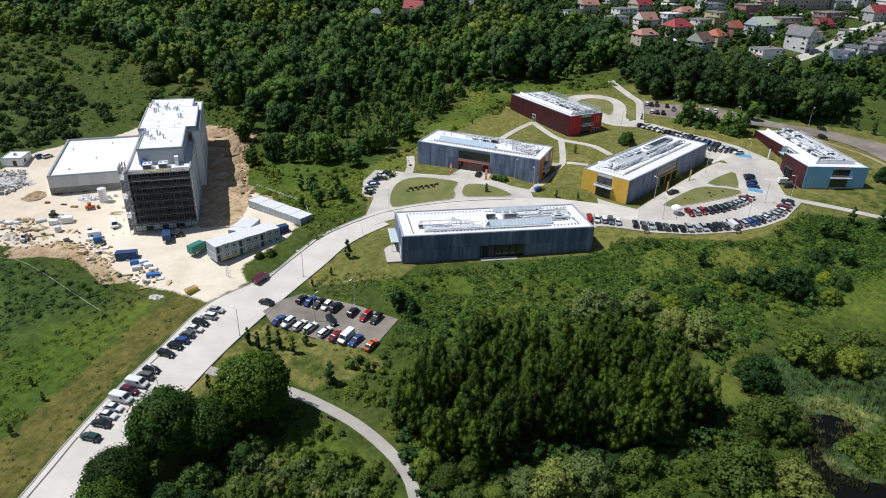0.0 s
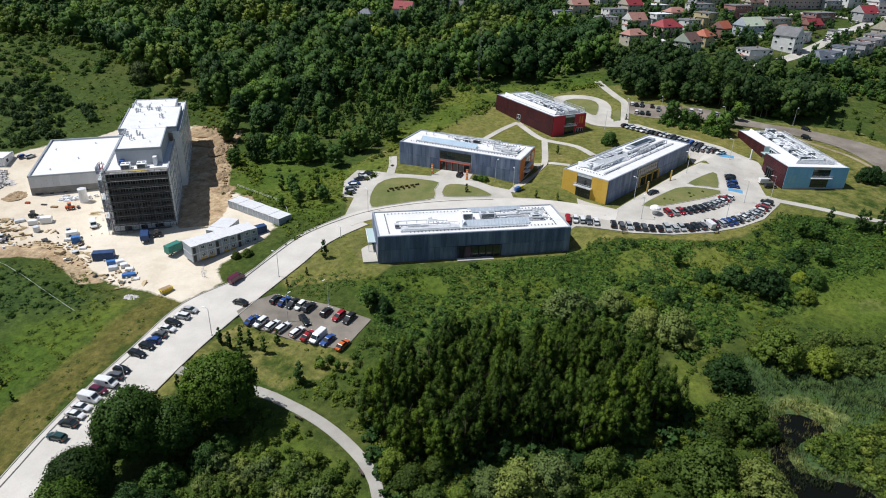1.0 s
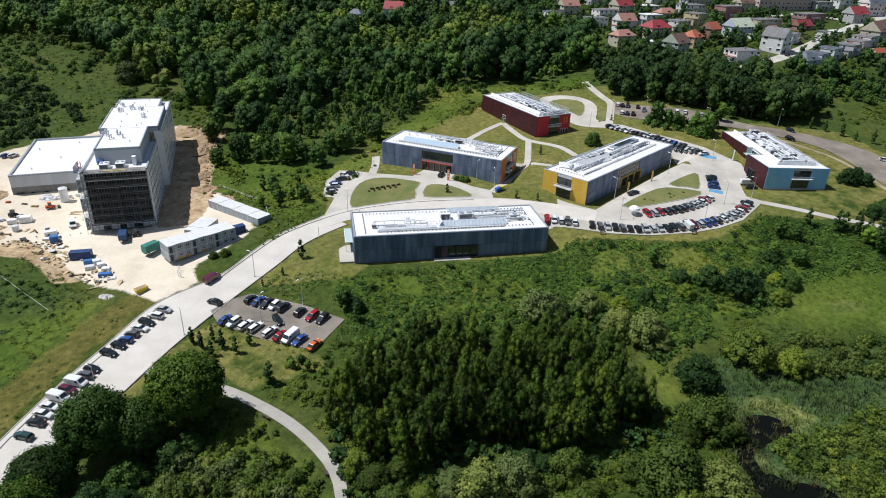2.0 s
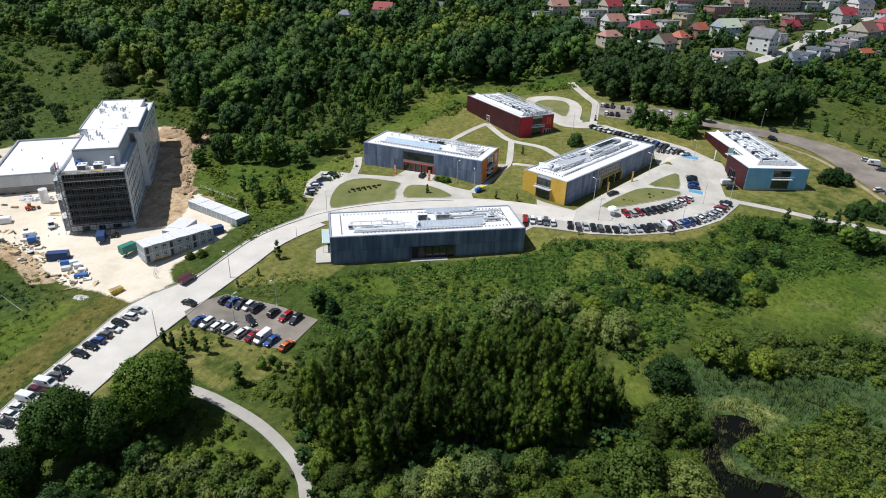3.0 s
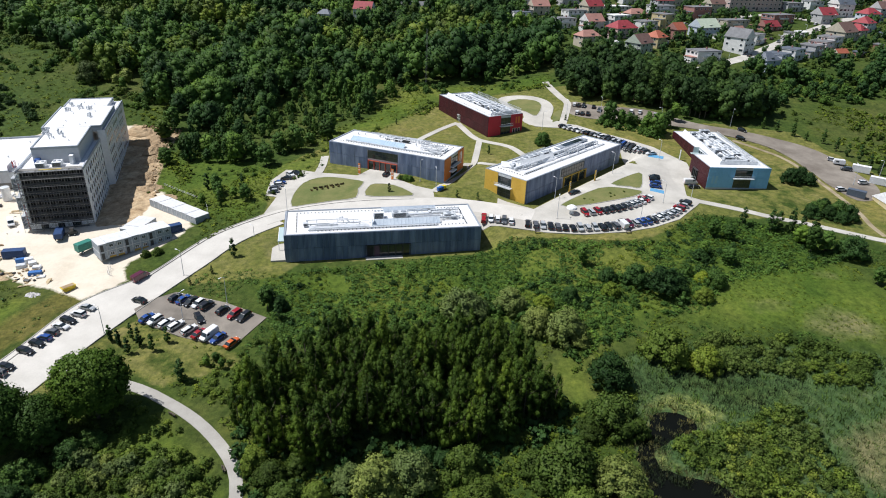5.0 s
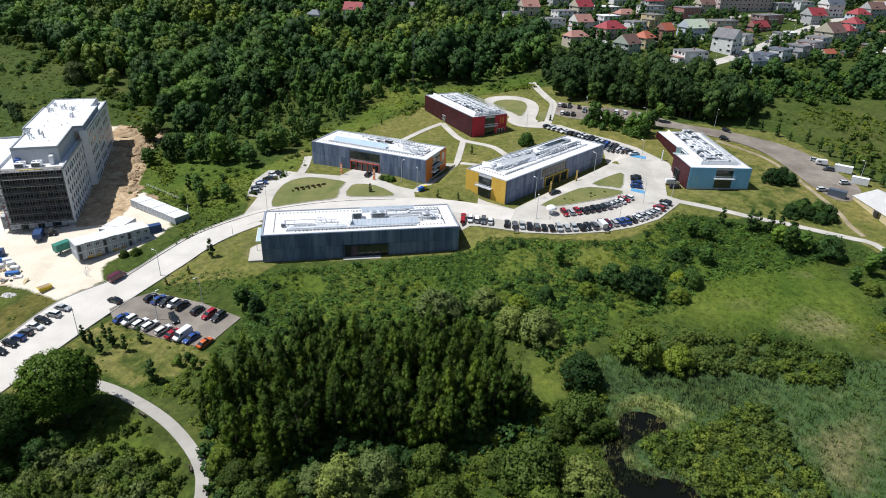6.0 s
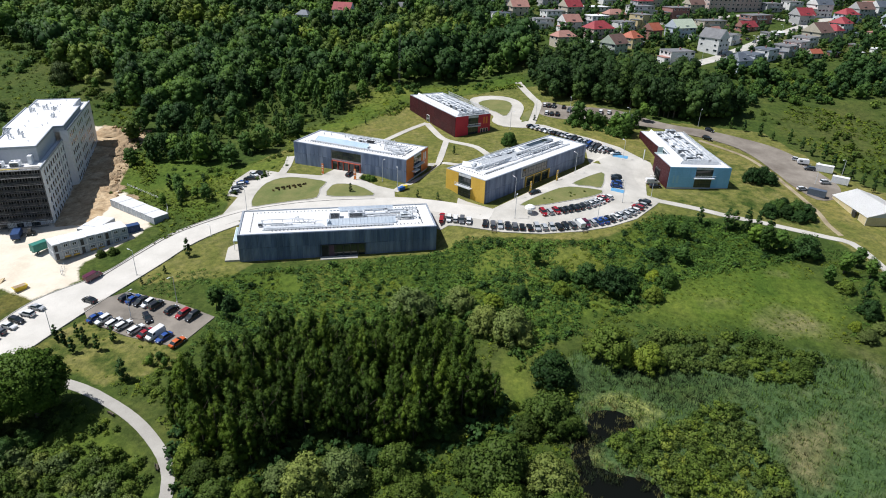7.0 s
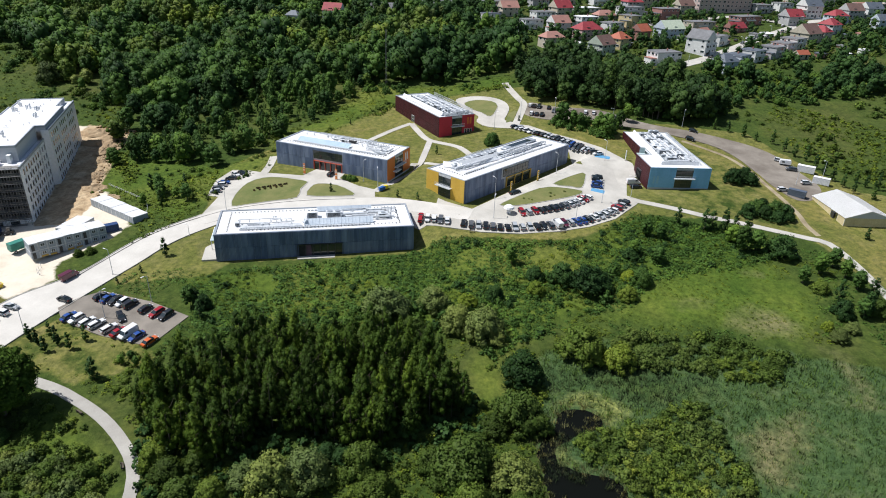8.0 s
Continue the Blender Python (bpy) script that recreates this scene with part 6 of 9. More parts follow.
for x, y in ((5, 14.5), (8, 15.2), (30, 15.2), (33, 11.5), (40, 10.6)):
    vent(b_orange, x, y, H, 0.7)

pipework(b_orange, 12, 8, 36, 16.5, H, 3, 23)
pipework(b_orange, 36, 5.5, 46.5, 14, H, 3, 24)
walkway(b_orange, 5, 4.2, 44, 5.0, H)

# long building with a yellow gable
W, D, H = 67.0, 18.4, 8.55
b_yellow = root_at("office_building", 60.2, 207.9, 6.35, 49.4, "grey panelled building with yellow gable and roof machinery", "building")
shell(b_yellow, W, D, H - 0.2, WALL_GREY)
clad(b_yellow, side_frame(None, "front", W, D), W, [(-1.0, 4.1), (4.1, H)], 1.9, PANEL_GREY, [(0, 24.0, 40.0), (1, 22.0, 38.0)])
clad(b_yellow, side_frame(None, "right", W, D), D, [(0.0, 4.1), (4.1, H)], 1.9, PANEL_GREY)
recess(b_yellow, pose(0, 0, 0), 24.4, 39.6, 0.3, 4.1, 0.3, WALL_YELLOW, 3, 0.1)
window(b_yellow, pose(0, 0, 0), 22.1, 4.8, 15.8, 3.0, 9, 1, DARK_METAL)
end_bay(b_yellow, side_frame(None, "left", W, D), 6.0, 12.0, H, WALL_YELLOW, D)
parapet(b_yellow, W, D, H, 0.4, 0.14)
conductor(b_yellow, [(4.0, 15.6), (4.0, 4.6), (16, 4.6)], H)
conductor(b_yellow, [(8, 15.8), (30, 15.8)], H)
screen(b_yellow, 9.5, 9.8, 28.5, 7.0, H, 3.0, WALL_WHITE, 42, "white roof screen")
screen(b_yellow, 9.5, 9.8, 5.8, 16.0, H, 2.2, WALL_WHITE, -40, "white roof screen")
roof_unit(b_yellow, 15.0, 11.4, H, 9.0, 2.6, 2.1, STEEL, 3)
roof_unit(b_yellow, 27.0, 11.6, H, 4.0, 2.2, 1.8, STEEL, 2)
roof_unit(b_yellow, 8.0, 11.8, H, 3.0, 2.0, 1.3, STEEL, 1)
duct(b_yellow, [(6.5, 10.0), (14.0, 10.0)], H, 0.8, 0.7)
duct(b_yellow, [(12.0, 14.8), (36.0, 14.8)], H, 0.7, 0.6)
duct(b_yellow, [(33.0, 11.0), (52.0, 11.0), (52.0, 8.5), (58.0, 8.5)], H, 0.8, 0.6)
duct(b_yellow, [(30.0, 8.2), (60.0, 8.2)], H, 0.6, 0.4)
cuboid("roof_light", 40.0, 12.4, H, 61.0, 15.6, H + 0.8, METAL_EDGE, b_yellow, "long grey roof light", 0.2)
cuboid("roof_light", 44.0, 12.7, H + 0.8, 58.0, 15.3, H + 0.86, GLASS_DARK, b_yellow)
for k in range(5):
    vent(b_yellow, 30 + 6 * k, 5.5, H, 0.6)
fence_screen(b_yellow, 20, 17.2, 36, 17.2, H, 1.2)

# Thin sheet whose grey stands for shade under and between the units.
cuboid("plant_deck", 7, 10.4, H, 36, 16.0, H + 0.06, MACHINE_SHADE, b_yellow, "thin grey sheet painting the shade among the machinery")
pipework(b_yellow, 6, 8, 34, 16, H, 5, 25)
pipework(b_yellow, 34, 7, 62, 12, H, 3, 26)
walkway(b_yellow, 6, 4.8, 62, 5.6, H)

# red building at the turning loop
W, D, H = 46.6, 17.9, 9.0
b_red = root_at("office_building", 25.2, 314.1, 11.3, -59.9, "red gabled building with dark maroon mesh walls", "building")
shell(b_red, W, D, H - 0.2, PANEL_MAROON)
clad(b_red, side_frame(None, "front", W, D), W, [(-1.0, 4.3), (4.3, H)], 1.9, PANEL_MAROON, [(0, 18.6, 21.8)])
window(b_red, pose(0, 0, 0), 18.8, 0.4, 2.7, 3.4, 2, 1, WALL_WHITE)
end_bay(b_red, side_frame(None, "right", W, D), 6.4, 11.6, H, WALL_RED, D)
for k in range(3):
    window(b_red, side_frame(None, "right", W, D), 12.9 + 1.4 * k, 0.3, 1.1, 2.5, 1, 0, WALL_WHITE, 0.12)
bars_sign(b_red, side_frame(None, "right", W, D), 14.2, 4.9, WALL_ORANGE)
parapet(b_red, W, D, H, 0.4, 0.14)
screen(b_red, 3.0, 2.4, 44.0, 2.4, H, 1.7, WALL_WHITE, 30, "long white sloping roof screen")
fence_screen(b_red, 8, 17.3, 46, 17.3, H, 2.2)
fence_screen(b_red, 46, 3, 46, 17.3, H, 1.1)
rr = np.random.default_rng(12)
for k in range(9):
    roof_unit(b_red, 6 + 4.2 * k, 5.0 + rr.uniform(0, 2), H, rr.uniform(2.0, 3.4), rr.uniform(1.4, 2.4), rr.uniform(1.0, 2.2), (STEEL, WALL_WHITE, STEEL)[k % 3], k % 3)
for k in range(4):
    duct(b_red, [(6 + 10 * k, 9.6 + k % 2), (15 + 9.5 * k, 9.6 + k % 2), (15 + 9.5 * k, 13.4)], H, 0.8, 0.7)
for k in range(6):
    duct(b_red, [(9 + 6 * k, 13.6), (13 + 6 * k, 13.6)], H, 1.1, 0.8)
for k in range(6):
    vent(b_red, 8 + 6.3 * k, 15.8, H, 1.1)

cuboid("plant_deck", 4.5, 4.2, H, 44.5, 16.0, H + 0.06, MACHINE_SHADE, b_red, "thin grey sheet painting the shade among the machinery")
pipework(b_red, 5, 4.5, 44, 16.5, H, 9, 27)
walkway(b_red, 5, 16.2, 44, 17.0, H)

# blue building with maroon flank
W, D, H = 23.4, 50.0, 7.9
b_blue = root_at("office_building", 129.6, 227.0, 8.9, 4.0, "light blue gabled building with maroon mesh flank, crowded roof", "building")
for nm, b in (("front_wall", (0, 0, -2, W, 0.4, H - 0.2)), ("back_wall", (4.4, D - 0.4, -1, W, D, H - 0.2)), ("right_wall", (W - 0.4, 0.4, -2, W, D - 0.4, H - 0.2)), ("left_wall", (0, 0.4, -2, 0.4, 16.7, H - 0.2)), ("left_wall", (6.6, 16.7, -2, 7.0, 26.4, H - 0.2)), ("left_wall", (4.4, 26.4, -2, 4.8, D - 0.4, H - 0.2))):
    cuboid(nm, *b, WALL_GREY, b_blue)
cuboid("roof", 0.4, 0.4, H - 0.6, W - 0.4, 16.7, H - 0.18, ROOF_WHITE, b_blue, "white membrane flat roof")
cuboid("roof", 7.0, 16.7, H - 0.6, W - 0.4, 26.4, H - 0.18, ROOF_WHITE, b_blue)
cuboid("roof", 4.8, 26.4, H - 0.6, W - 0.4, D - 0.4, H - 0.18, ROOF_WHITE, b_blue)
left = side_frame(None, "left", W, D)
clad(b_blue, left, 16.7, [(-1.0, 3.8), (3.8, H)], 1.75, PANEL_MAROON, [(0, 3.7, 8.2)], start=33.3)
clad(b_blue, pose(4.4, D, 0, 0, 0, -90), 23.4, [(-0.6, 3.8), (3.8, H)], 1.75, PANEL_MAROON, start=0.2)
recess(b_blue, left, 37.2, 41.4, -0.8, 3.4, 0.2, DARK_METAL, 3)
window(b_blue, pose(6.6, 26.4, 0, 0, 0, -90), 0.4, 0.4, 9.0, 6.4, 5, 3, WALL_WHITE)
cuboid("side_glazing", 0.4, 16.6, 0, 6.6, 16.75, H - 0.3, PALE_GLASS, b_blue, "pale green glazing in the notch")
cuboid("side_glazing", 4.8, 26.35, 1.2, 6.6, 26.5, H - 0.3, PALE_GLASS, b_blue, "pale green glazing in the notch")
cuboid("canopy", 3.2, 16.8, 5.2, 6.5, 26.3, 5.4, PALE_GLASS, b_blue, "pale glass canopy in the notch")
end_bay(b_blue, side_frame(None, "front", W, D), 10.0, 16.6, H, WALL_BLUE, W)
bars_sign(b_blue, pose(0, 0, 0), 1.6, 1.6, plain("pale_blue_paint", (0.3, 0.53, 0.7), 0.6, 0.4))
parapet(b_blue, W, 16.6, H - 0.2, 0.4, 0.14)
cuboid("parapet", W - 0.4, 16.7, H - 0.45, W + 0.05, D, H - 0.06, METAL_EDGE, b_blue)
cuboid("parapet", 4.35, 26.4, H - 0.45, 4.75, D, H - 0.06, METAL_EDGE, b_blue)
cuboid("parapet", 4.8, D - 0.35, H - 0.45, W - 0.45, D + 0.05, H - 0.06, METAL_EDGE, b_blue)
RZ = H - 0.2
screen(b_blue, 7.4, 47.5, 5.4, 4.6, RZ, 1.9, WALL_WHITE, 30, "long white sloping roof screen")
screen(b_blue, 5.4, 4.0, 20.0, 4.0, RZ, 1.3, WALL_WHITE, 0, "white roof screen")
fence_screen(b_blue, 20.6, 4.0, 22.2, 46, RZ, 1.5)
for k in range(10):
    roof_unit(b_blue, 8.8 + (k % 2) * 5.4, 8 + 4.0 * k + rr.uniform(0, 1), RZ, rr.uniform(2.6, 4.2), rr.uniform(1.6, 2.6), rr.uniform(0.9, 2.2), (STEEL, WALL_WHITE, STEEL)[k % 3], 1 + k % 2)
for k in range(5):
    duct(b_blue, [(9.2, 6.6 + 7.5 * k), (17.5, 6.6 + 7.5 * k), (17.5, 12.4 + 7.5 * k)], RZ, 0.9, 0.7)
duct(b_blue, [(12.0, 8.0), (12.0, 44.0)], RZ, 0.8, 0.8)
for k in range(7):
    vent(b_blue, 19.2, 7 + 5.4 * k, RZ, 1.0)

cuboid("plant_deck", 8.2, 5.6, RZ, 19.6, 46.6, RZ + 0.06, MACHINE_SHADE, b_blue, "thin grey sheet painting the shade among the machinery")
pipework(b_blue, 8.6, 6, 19.5, 46, RZ, 9, 28)
walkway(b_blue, 19.6, 5, 20.4, 46, RZ)

# ---- tower under construction and its hall ----
tower = root_at("tower_block", -105.1, 186.0, -3.4, 19.4, "white high block under construction, front still open and scaffolded", "building")
TW, TD = 19.6, 82.0
Z1, Z2, Z3 = 21.4, 24.9, 26.4
# Inner sheet painted near-black, so that the open storeys look unlit.
cuboid("core", 0.6, 1.6, -2, 0.8, 81, Z1 - 0.6, UNLIT_INSIDE, tower)
cuboid("left_wall", 0, 1.2, -2, 0.5, TD, Z1, WALL_WHITE, tower)
WX, WY = 21.7, 34.5
cuboid("right_wall", TW - 0.5, 1.2, -2, TW, WY - 0.4, Z1, WALL_WHITE, tower)
cuboid("right_wall", WX - 0.5, WY, -2, WX, TD, Z2, WALL_WHITE, tower)
cuboid("wing_wall", TW - 0.5, WY - 0.4, -2, WX, WY, Z2, WALL_WHITE, tower)
cuboid("back_wall", 0, TD - 0.5, -2, WX - 0.5, TD, Z2 - 0.1, WALL_WHITE, tower)
# Added near-black backing for the shade behind the open floors.
cuboid("back_partition", 0.9, 3.2, -2, TW - 0.6, 3.4, Z1 - 0.6, UNLIT_INSIDE, tower)
cuboid("roof", 0.5, 0.6, Z1 - 0.5, TW - 0.5, WY, Z1 - 0.25, ROOF_WHITE, tower, "white roof terrace")
cuboid("roof", 0.5, WY, Z2 - 0.5, WX - 0.5, TD - 0.5, Z2 - 0.25, ROOF_WHITE, tower)
UPPER = ((3.4, 9.0, 17.4, WY), (1.0, WY, 20.8, 67.0), (1.9, 67.0, 18.5, 81.0))
for x0, y0, x1, y1 in UPPER:
    low = Z1 if y0 < WY else Z2
    cuboid("upper_storey", x0, y0, low - 0.3, x1, y1, Z3 - 0.3, WALL_GREY, tower, "grey set-back upper storey")
    cuboid("roof", x0 + 0.3, y0 + 0.3, Z3 - 0.3, x1 - 0.3, y1 - 0.01, Z3, ROOF_WHITE, tower)
for b in ((3.4, 9.0, 17.4, 9.3), (3.4, 9.3, 3.7, WY), (17.1, 9.3, 17.4, WY), (1.0, WY, 3.7, WY + 0.3), (17.1, WY, 20.8, WY + 0.3), (1.0, WY + 0.3, 1.3, 67), (20.5, WY + 0.3, 20.8, 66.7), (18.5, 66.7, 20.8, 67), (1.9, 67, 2.2, 81), (18.2, 67, 18.5, 81), (2.2, 80.7, 18.2, 81)):
    cuboid("parapet", b[0] - 0.05, b[1] - 0.05, Z3 - 0.5, b[2] + 0.05, b[3] + 0.05, Z3 + 0.3, METAL_EDGE, tower)
for b in ((0, 0.4, 0.4, TD), (TW - 0.4, 0.4, TW, WY - 0.4)):
    cuboid("parapet", b[0] - 0.03, b[1], Z1 - 0.4, b[2] + 0.03, b[3], Z1 + 0.45, METAL_EDGE, tower)
cuboid("parapet", WX - 0.45, WY, Z2 - 0.4, WX + 0.05, TD, Z2 + 0.3, METAL_EDGE, tower)
LEVELS = [3.6 + 2.54 * k for k in range(8)]
for z in LEVELS:
    cuboid("floor_slab", 0.5, 0.9, z - 0.1, TW - 0.5, 3.2, z + 0.1, CONCRETE, tower)
for k in range(23):
    x = 0.6 + (TW - 1.4) * k / 22
    cuboid("column", x, 1.3, 3.4, x + 0.15, 1.5, Z1 - 0.5, CONCRETE, tower)
cuboid("base_wall", 0.0, 0.9, -2, TW, 1.2, 3.3, WALL_WHITE, tower, "pale block wall of the ground floor")
for x, w in ((3.2, 2.2), (8.2, 2.0), (12.6, 2.6)):
    window(tower, pose(0, 0.9, 0), x, 1.1, w, 1.5, 2, 0, DARK_METAL)
cuboid("top_beam", 0.4, 0.5, Z1 - 0.5, TW, 1.2, Z1 - 0.1, WALL_GREY, tower)
scaf = root_at("scaffold", -105.1, 186.0, -3.4, 19.4, "grey tube scaffold with boards across the open front", "scaffold")
for k in range(11):
    x = 0.2 + (TW - 0.4) * k / 10
    for y in (-0.1, -1.1):
        bm = bmesh.new()
        tube(bm, (x, y, 0.6 if y < -1 else 0.8), (x, y, Z1 + 0.6), 0.05, 0.05, 5)
        part("standard", bm, TUBE_STEEL, scaf)
for z in [1.6] + [v + 0.1 for v in LEVELS]:
    bm = bmesh.new()
    for y in (-0.1, -1.1):
        for up in (0.0, 1.0):
            tube(bm, (0, y, z + up), (TW, y, z + up), 0.03, 0.03, 5)
    part("ledger", bm, TUBE_STEEL, scaf)
    cuboid("deck_board", 0.0, -1.05, z - 0.08, TW, -0.35, z - 0.03, TUBE_STEEL, scaf)
for k in range(0, 10, 3):
    bm = bmesh.new()
    for j in range(7):
        tube(bm, (0.2 + 1.92 * k, -1.15, 1.6 + 2.54 * j), (0.2 + 1.92 * (k + 1), -1.15, 4.1 + 2.54 * j), 0.04, 0.04, 4)
    part("brace", bm, TUBE_STEEL, scaf)
stair = root_at("scaffold", -105.1, 186.0, -3.4, 19.4, "pale stair scaffold with white netting at the block's corner", "scaffold")
for x in (-1.7, -0.25):
    for y in (0.2, 3.2, 6.2):
        bm = bmesh.new()
        tube(bm, (x, y, 0.4), (x, y, Z1 + 1.4), 0.07, 0.07, 6)
        part("standard", bm, STEEL, stair)
for k in range(10):
    z = 1.8 + 2.2 * k
    cuboid("deck_board", -1.75, 0.1, z, -0.2, 6.3, z + 0.07, STEEL, stair)
    bm = bmesh.new()
    for up in (0.5, 1.0):
        tube(bm, (-1.7, 0.2, z + up), (-1.7, 6.2, z + up), 0.04, 0.04, 5)
        tube(bm, (-1.7, 0.2, z + up), (-0.25, 0.2, z + up), 0.04, 0.04, 5)
    tube(bm, (-1.2, 0.6 if k % 2 else 5.8, z), (-1.2, 5.8 if k % 2 else 0.6, z + 2.2), 0.08, 0.08, 5)
    part("stair_rail", bm, STEEL, stair)
    if k % 3 != 2:
        cuboid("netting", -1.80, 0.2, z + 0.1, -1.77, 6.2, z + 2.0, WALL_WHITE, stair, "white netting")
win_rng = np.random.default_rng(4)
right_a, right_b = pose(TW, 0, 0, 0, 0, 90), pose(WX, 0, 0, 0, 0, 90)


def tower_windows(fm, y0, y1, levels, step, gap=0):
    bm = bmesh.new()
    for a, b, c, d in ((0, 1.7, 0, 0.08), (0, 1.7, 2.02, 2.1), (0, 0.08, 0.08, 2.02), (1.62, 1.7, 0.08, 2.02)):
        box(bm, a, -0.08, c, b, -0.005, d)
    fr = bpy.data.meshes.new("window")
    bm.to_mesh(fr)
    bm.free()
    fr.materials.append(WALL_WHITE)
    pane = box_mesh("pane", 1.54, 0.04, 1.94, GLASS_DARK)
    n = int((y1 - y0) / step)
    for z in levels:
        for k in range(n):
            if gap and k % gap == gap - 1:
                continue
            w = put(fr, "window", tower, fm @ pose(y0 + step * k + 0.6, 0, z))
            put(pane, "pane", w, pose(0.08, 0, 0.08))


tower_windows(right_a, 2.0, 34.0, [Z1 - 3.4 - 3.2 * k for k in range(6)], 3.2)
tower_windows(right_b, 36.0, 81.0, [Z2 - 3.6 - 3.4 * k for k in range(7)], 2.9, 5)
for k in range(5):
    cuboid("fin", TW, 4.0 + 7.2 * k, 0, TW + 0.16, 4.3 + 7.2 * k, Z1, WALL_GREY, tower)
for x, y in ((5.0, 3.4), (9.8, 3.6)):
    roof_unit(tower, x, y, Z1 - 0.2, 2.8, 3.4, 1.7, WALL_WHITE, 2)
cuboid("cabinet", 4.2, 7.0, Z1 - 0.2, 5.8, 8.8, Z1 + 1.8, plain("blue_door", (0.03, 0.09, 0.3), 0.5, 0.4), tower, "blue steel door hood", 0.05)
cuboid("stair_head", 14.6, 6.4, Z1 - 0.2, 15.8, 8.9, Z1 + 2.6, WALL_WHITE, tower)
cuboid("timber", 6.5, 0.9, Z1 - 0.2, 13.0, 1.4, Z1 + 0.15, plain("yellow_timber", (0.6, 0.45, 0.08), 0.7, 0.3), tower)
for x, y, n in ((4.5, 26, 7), (8.2, 26.5, 5), (5.2, 60, 6), (9.0, 64, 6), (12.5, 62, 7), (14.6, 50, 6), (7.2, 20, 3), (11, 21, 2), (4.2, 70, 6)):
    for k in range(n):
        vent(tower, x + win_rng.uniform(-1.1, 1.1), y + win_rng.uniform(-2.2, 2.2), Z3, win_rng.uniform(0.7, 1.5), 0.2)
for k in range(14):
    vent(tower, win_rng.uniform(4, 16), win_rng.uniform(12, 78), Z3, 0.5, 0.14)

hall = root_at("storage_hall", -148.9, 211.7, -2.8, 22.0, "light grey windowless hall with a flat white roof", "building")
HW, HD, HH = 33.0, 48.0, 8.8
for nm, b in (("front_wall", (0, 0, -2, HW, 0.4, HH)), ("back_wall", (0, HD - 0.4, -2, HW, HD, HH)), ("left_wall", (0, 0.4, -2, 0.4, HD - 0.4, HH)), ("right_wall", (HW - 0.4, 0.4, -2, HW, HD - 0.4, HH))):
    cuboid(nm, *b, WALL_GREY, hall)
cuboid("roof", 0.4, 0.4, HH - 0.8, HW - 0.4, HD - 0.4, HH - 0.4, ROOF_WHITE, hall)
parapet(hall, HW, HD, HH, 0.5, 0.3)
cuboid("plinth", 0, -0.1, -2, HW, 0.0, 4.4, CONCRETE, hall, "bare concrete plinth")
n = 17
me = box_mesh("wall_panel", HW / n - 0.04, 0.08, HH - 4.7, WALL_GREY)
for k in range(n):
    put(me, "wall_panel", hall, pose(HW / n * k + 0.02, 0, 4.42))
cuboid("door", 1.2, -0.2, 0, 3.8, -0.1, 2.4, DARK_METAL, hall)
for x in (6.0, 10.5, 17.5):
    window(hall, pose(0, -0.1, 0), x, 0.9, 1.2, 1.3, 1, 0, DARK_METAL)
for x, y in ((6, 8), (14, 20), (4, 34), (24, 10), (18, 40)):
    vent(hall, x, y, HH - 0.4, 0.6)
mast = root_at("hoist_mast", -105.8, 187.6, -3.4, 19.4, "red and white lattice hoist mast beside the block", "hoist")
for k in range(10):
    bm = bmesh.new()
    for a, b in ((-0.4, -0.4), (0.4, -0.4), (0.4, 0.4), (-0.4, 0.4)):
        tube(bm, (a, b, 2.5 * k), (a, b, 2.5 * k + 2.5), 0.07, 0.07, 5)
    for j in range(2):
        z = 2.5 * k + 1.25 * j
        tube(bm, (-0.4, -0.4, z), (0.4, -0.4, z + 1.25), 0.05, 0.05, 4)
        tube(bm, (-0.4, 0.4, z), (-0.4, -0.4, z + 1.25), 0.05, 0.05, 4)
    part("mast_section", bm, plain("mast_paint", (0.55, 0.05, 0.05) if k in (0, 1, 2) or k % 3 == 0 else (0.7, 0.7, 0.68), 0.5, 0.4), mast)


# ---- vehicles ----
PAINTS = {"black": (0.012, 0.013, 0.015), "grey": (0.1, 0.105, 0.115), "silver": (0.42, 0.44, 0.46), "white": (0.75, 0.76, 0.77), "red": (0.32, 0.008, 0.014), "blue": (0.02, 0.07, 0.28),
          "plum": (0.1, 0.01, 0.03), "green": (0.012, 0.05, 0.05), "orange": (0.6, 0.12, 0.02), "teal": (0.012, 0.16, 0.13)}


def paint(name, colour):
    def build(n, l, b):
        g = noise_node(n, l, 2.2, 3, 0.6, "World")
        l.new(mixc(n, l, 0.25, colour, ramp(n, l, g, [(0.35, (0.6, 0.6, 0.58)), (0.65, (1, 1, 1))]), "MULTIPLY"), b.inputs["Base Color"])
        b.inputs["Roughness"].default_value = 0.28
        b.inputs["Coat Weight"].default_value = 0.6
        b.inputs["Coat Roughness"].default_value = 0.05
    return mat("car_paint_" + name, build)


PAINT = {k: paint(k, v) for k, v in PAINTS.items()}
TYRE = plain("tyre_rubber", (0.015, 0.015, 0.016), 0.85, 0.3)
LAMP_CLEAR = plain("headlight_lens", (0.7, 0.72, 0.75), 0.1, 0.7)
LAMP_RED = plain("taillight_lens", (0.35, 0.01, 0.012), 0.2, 0.6)
TRIM = plain("black_trim", (0.02, 0.02, 0.022), 0.6, 0.4)


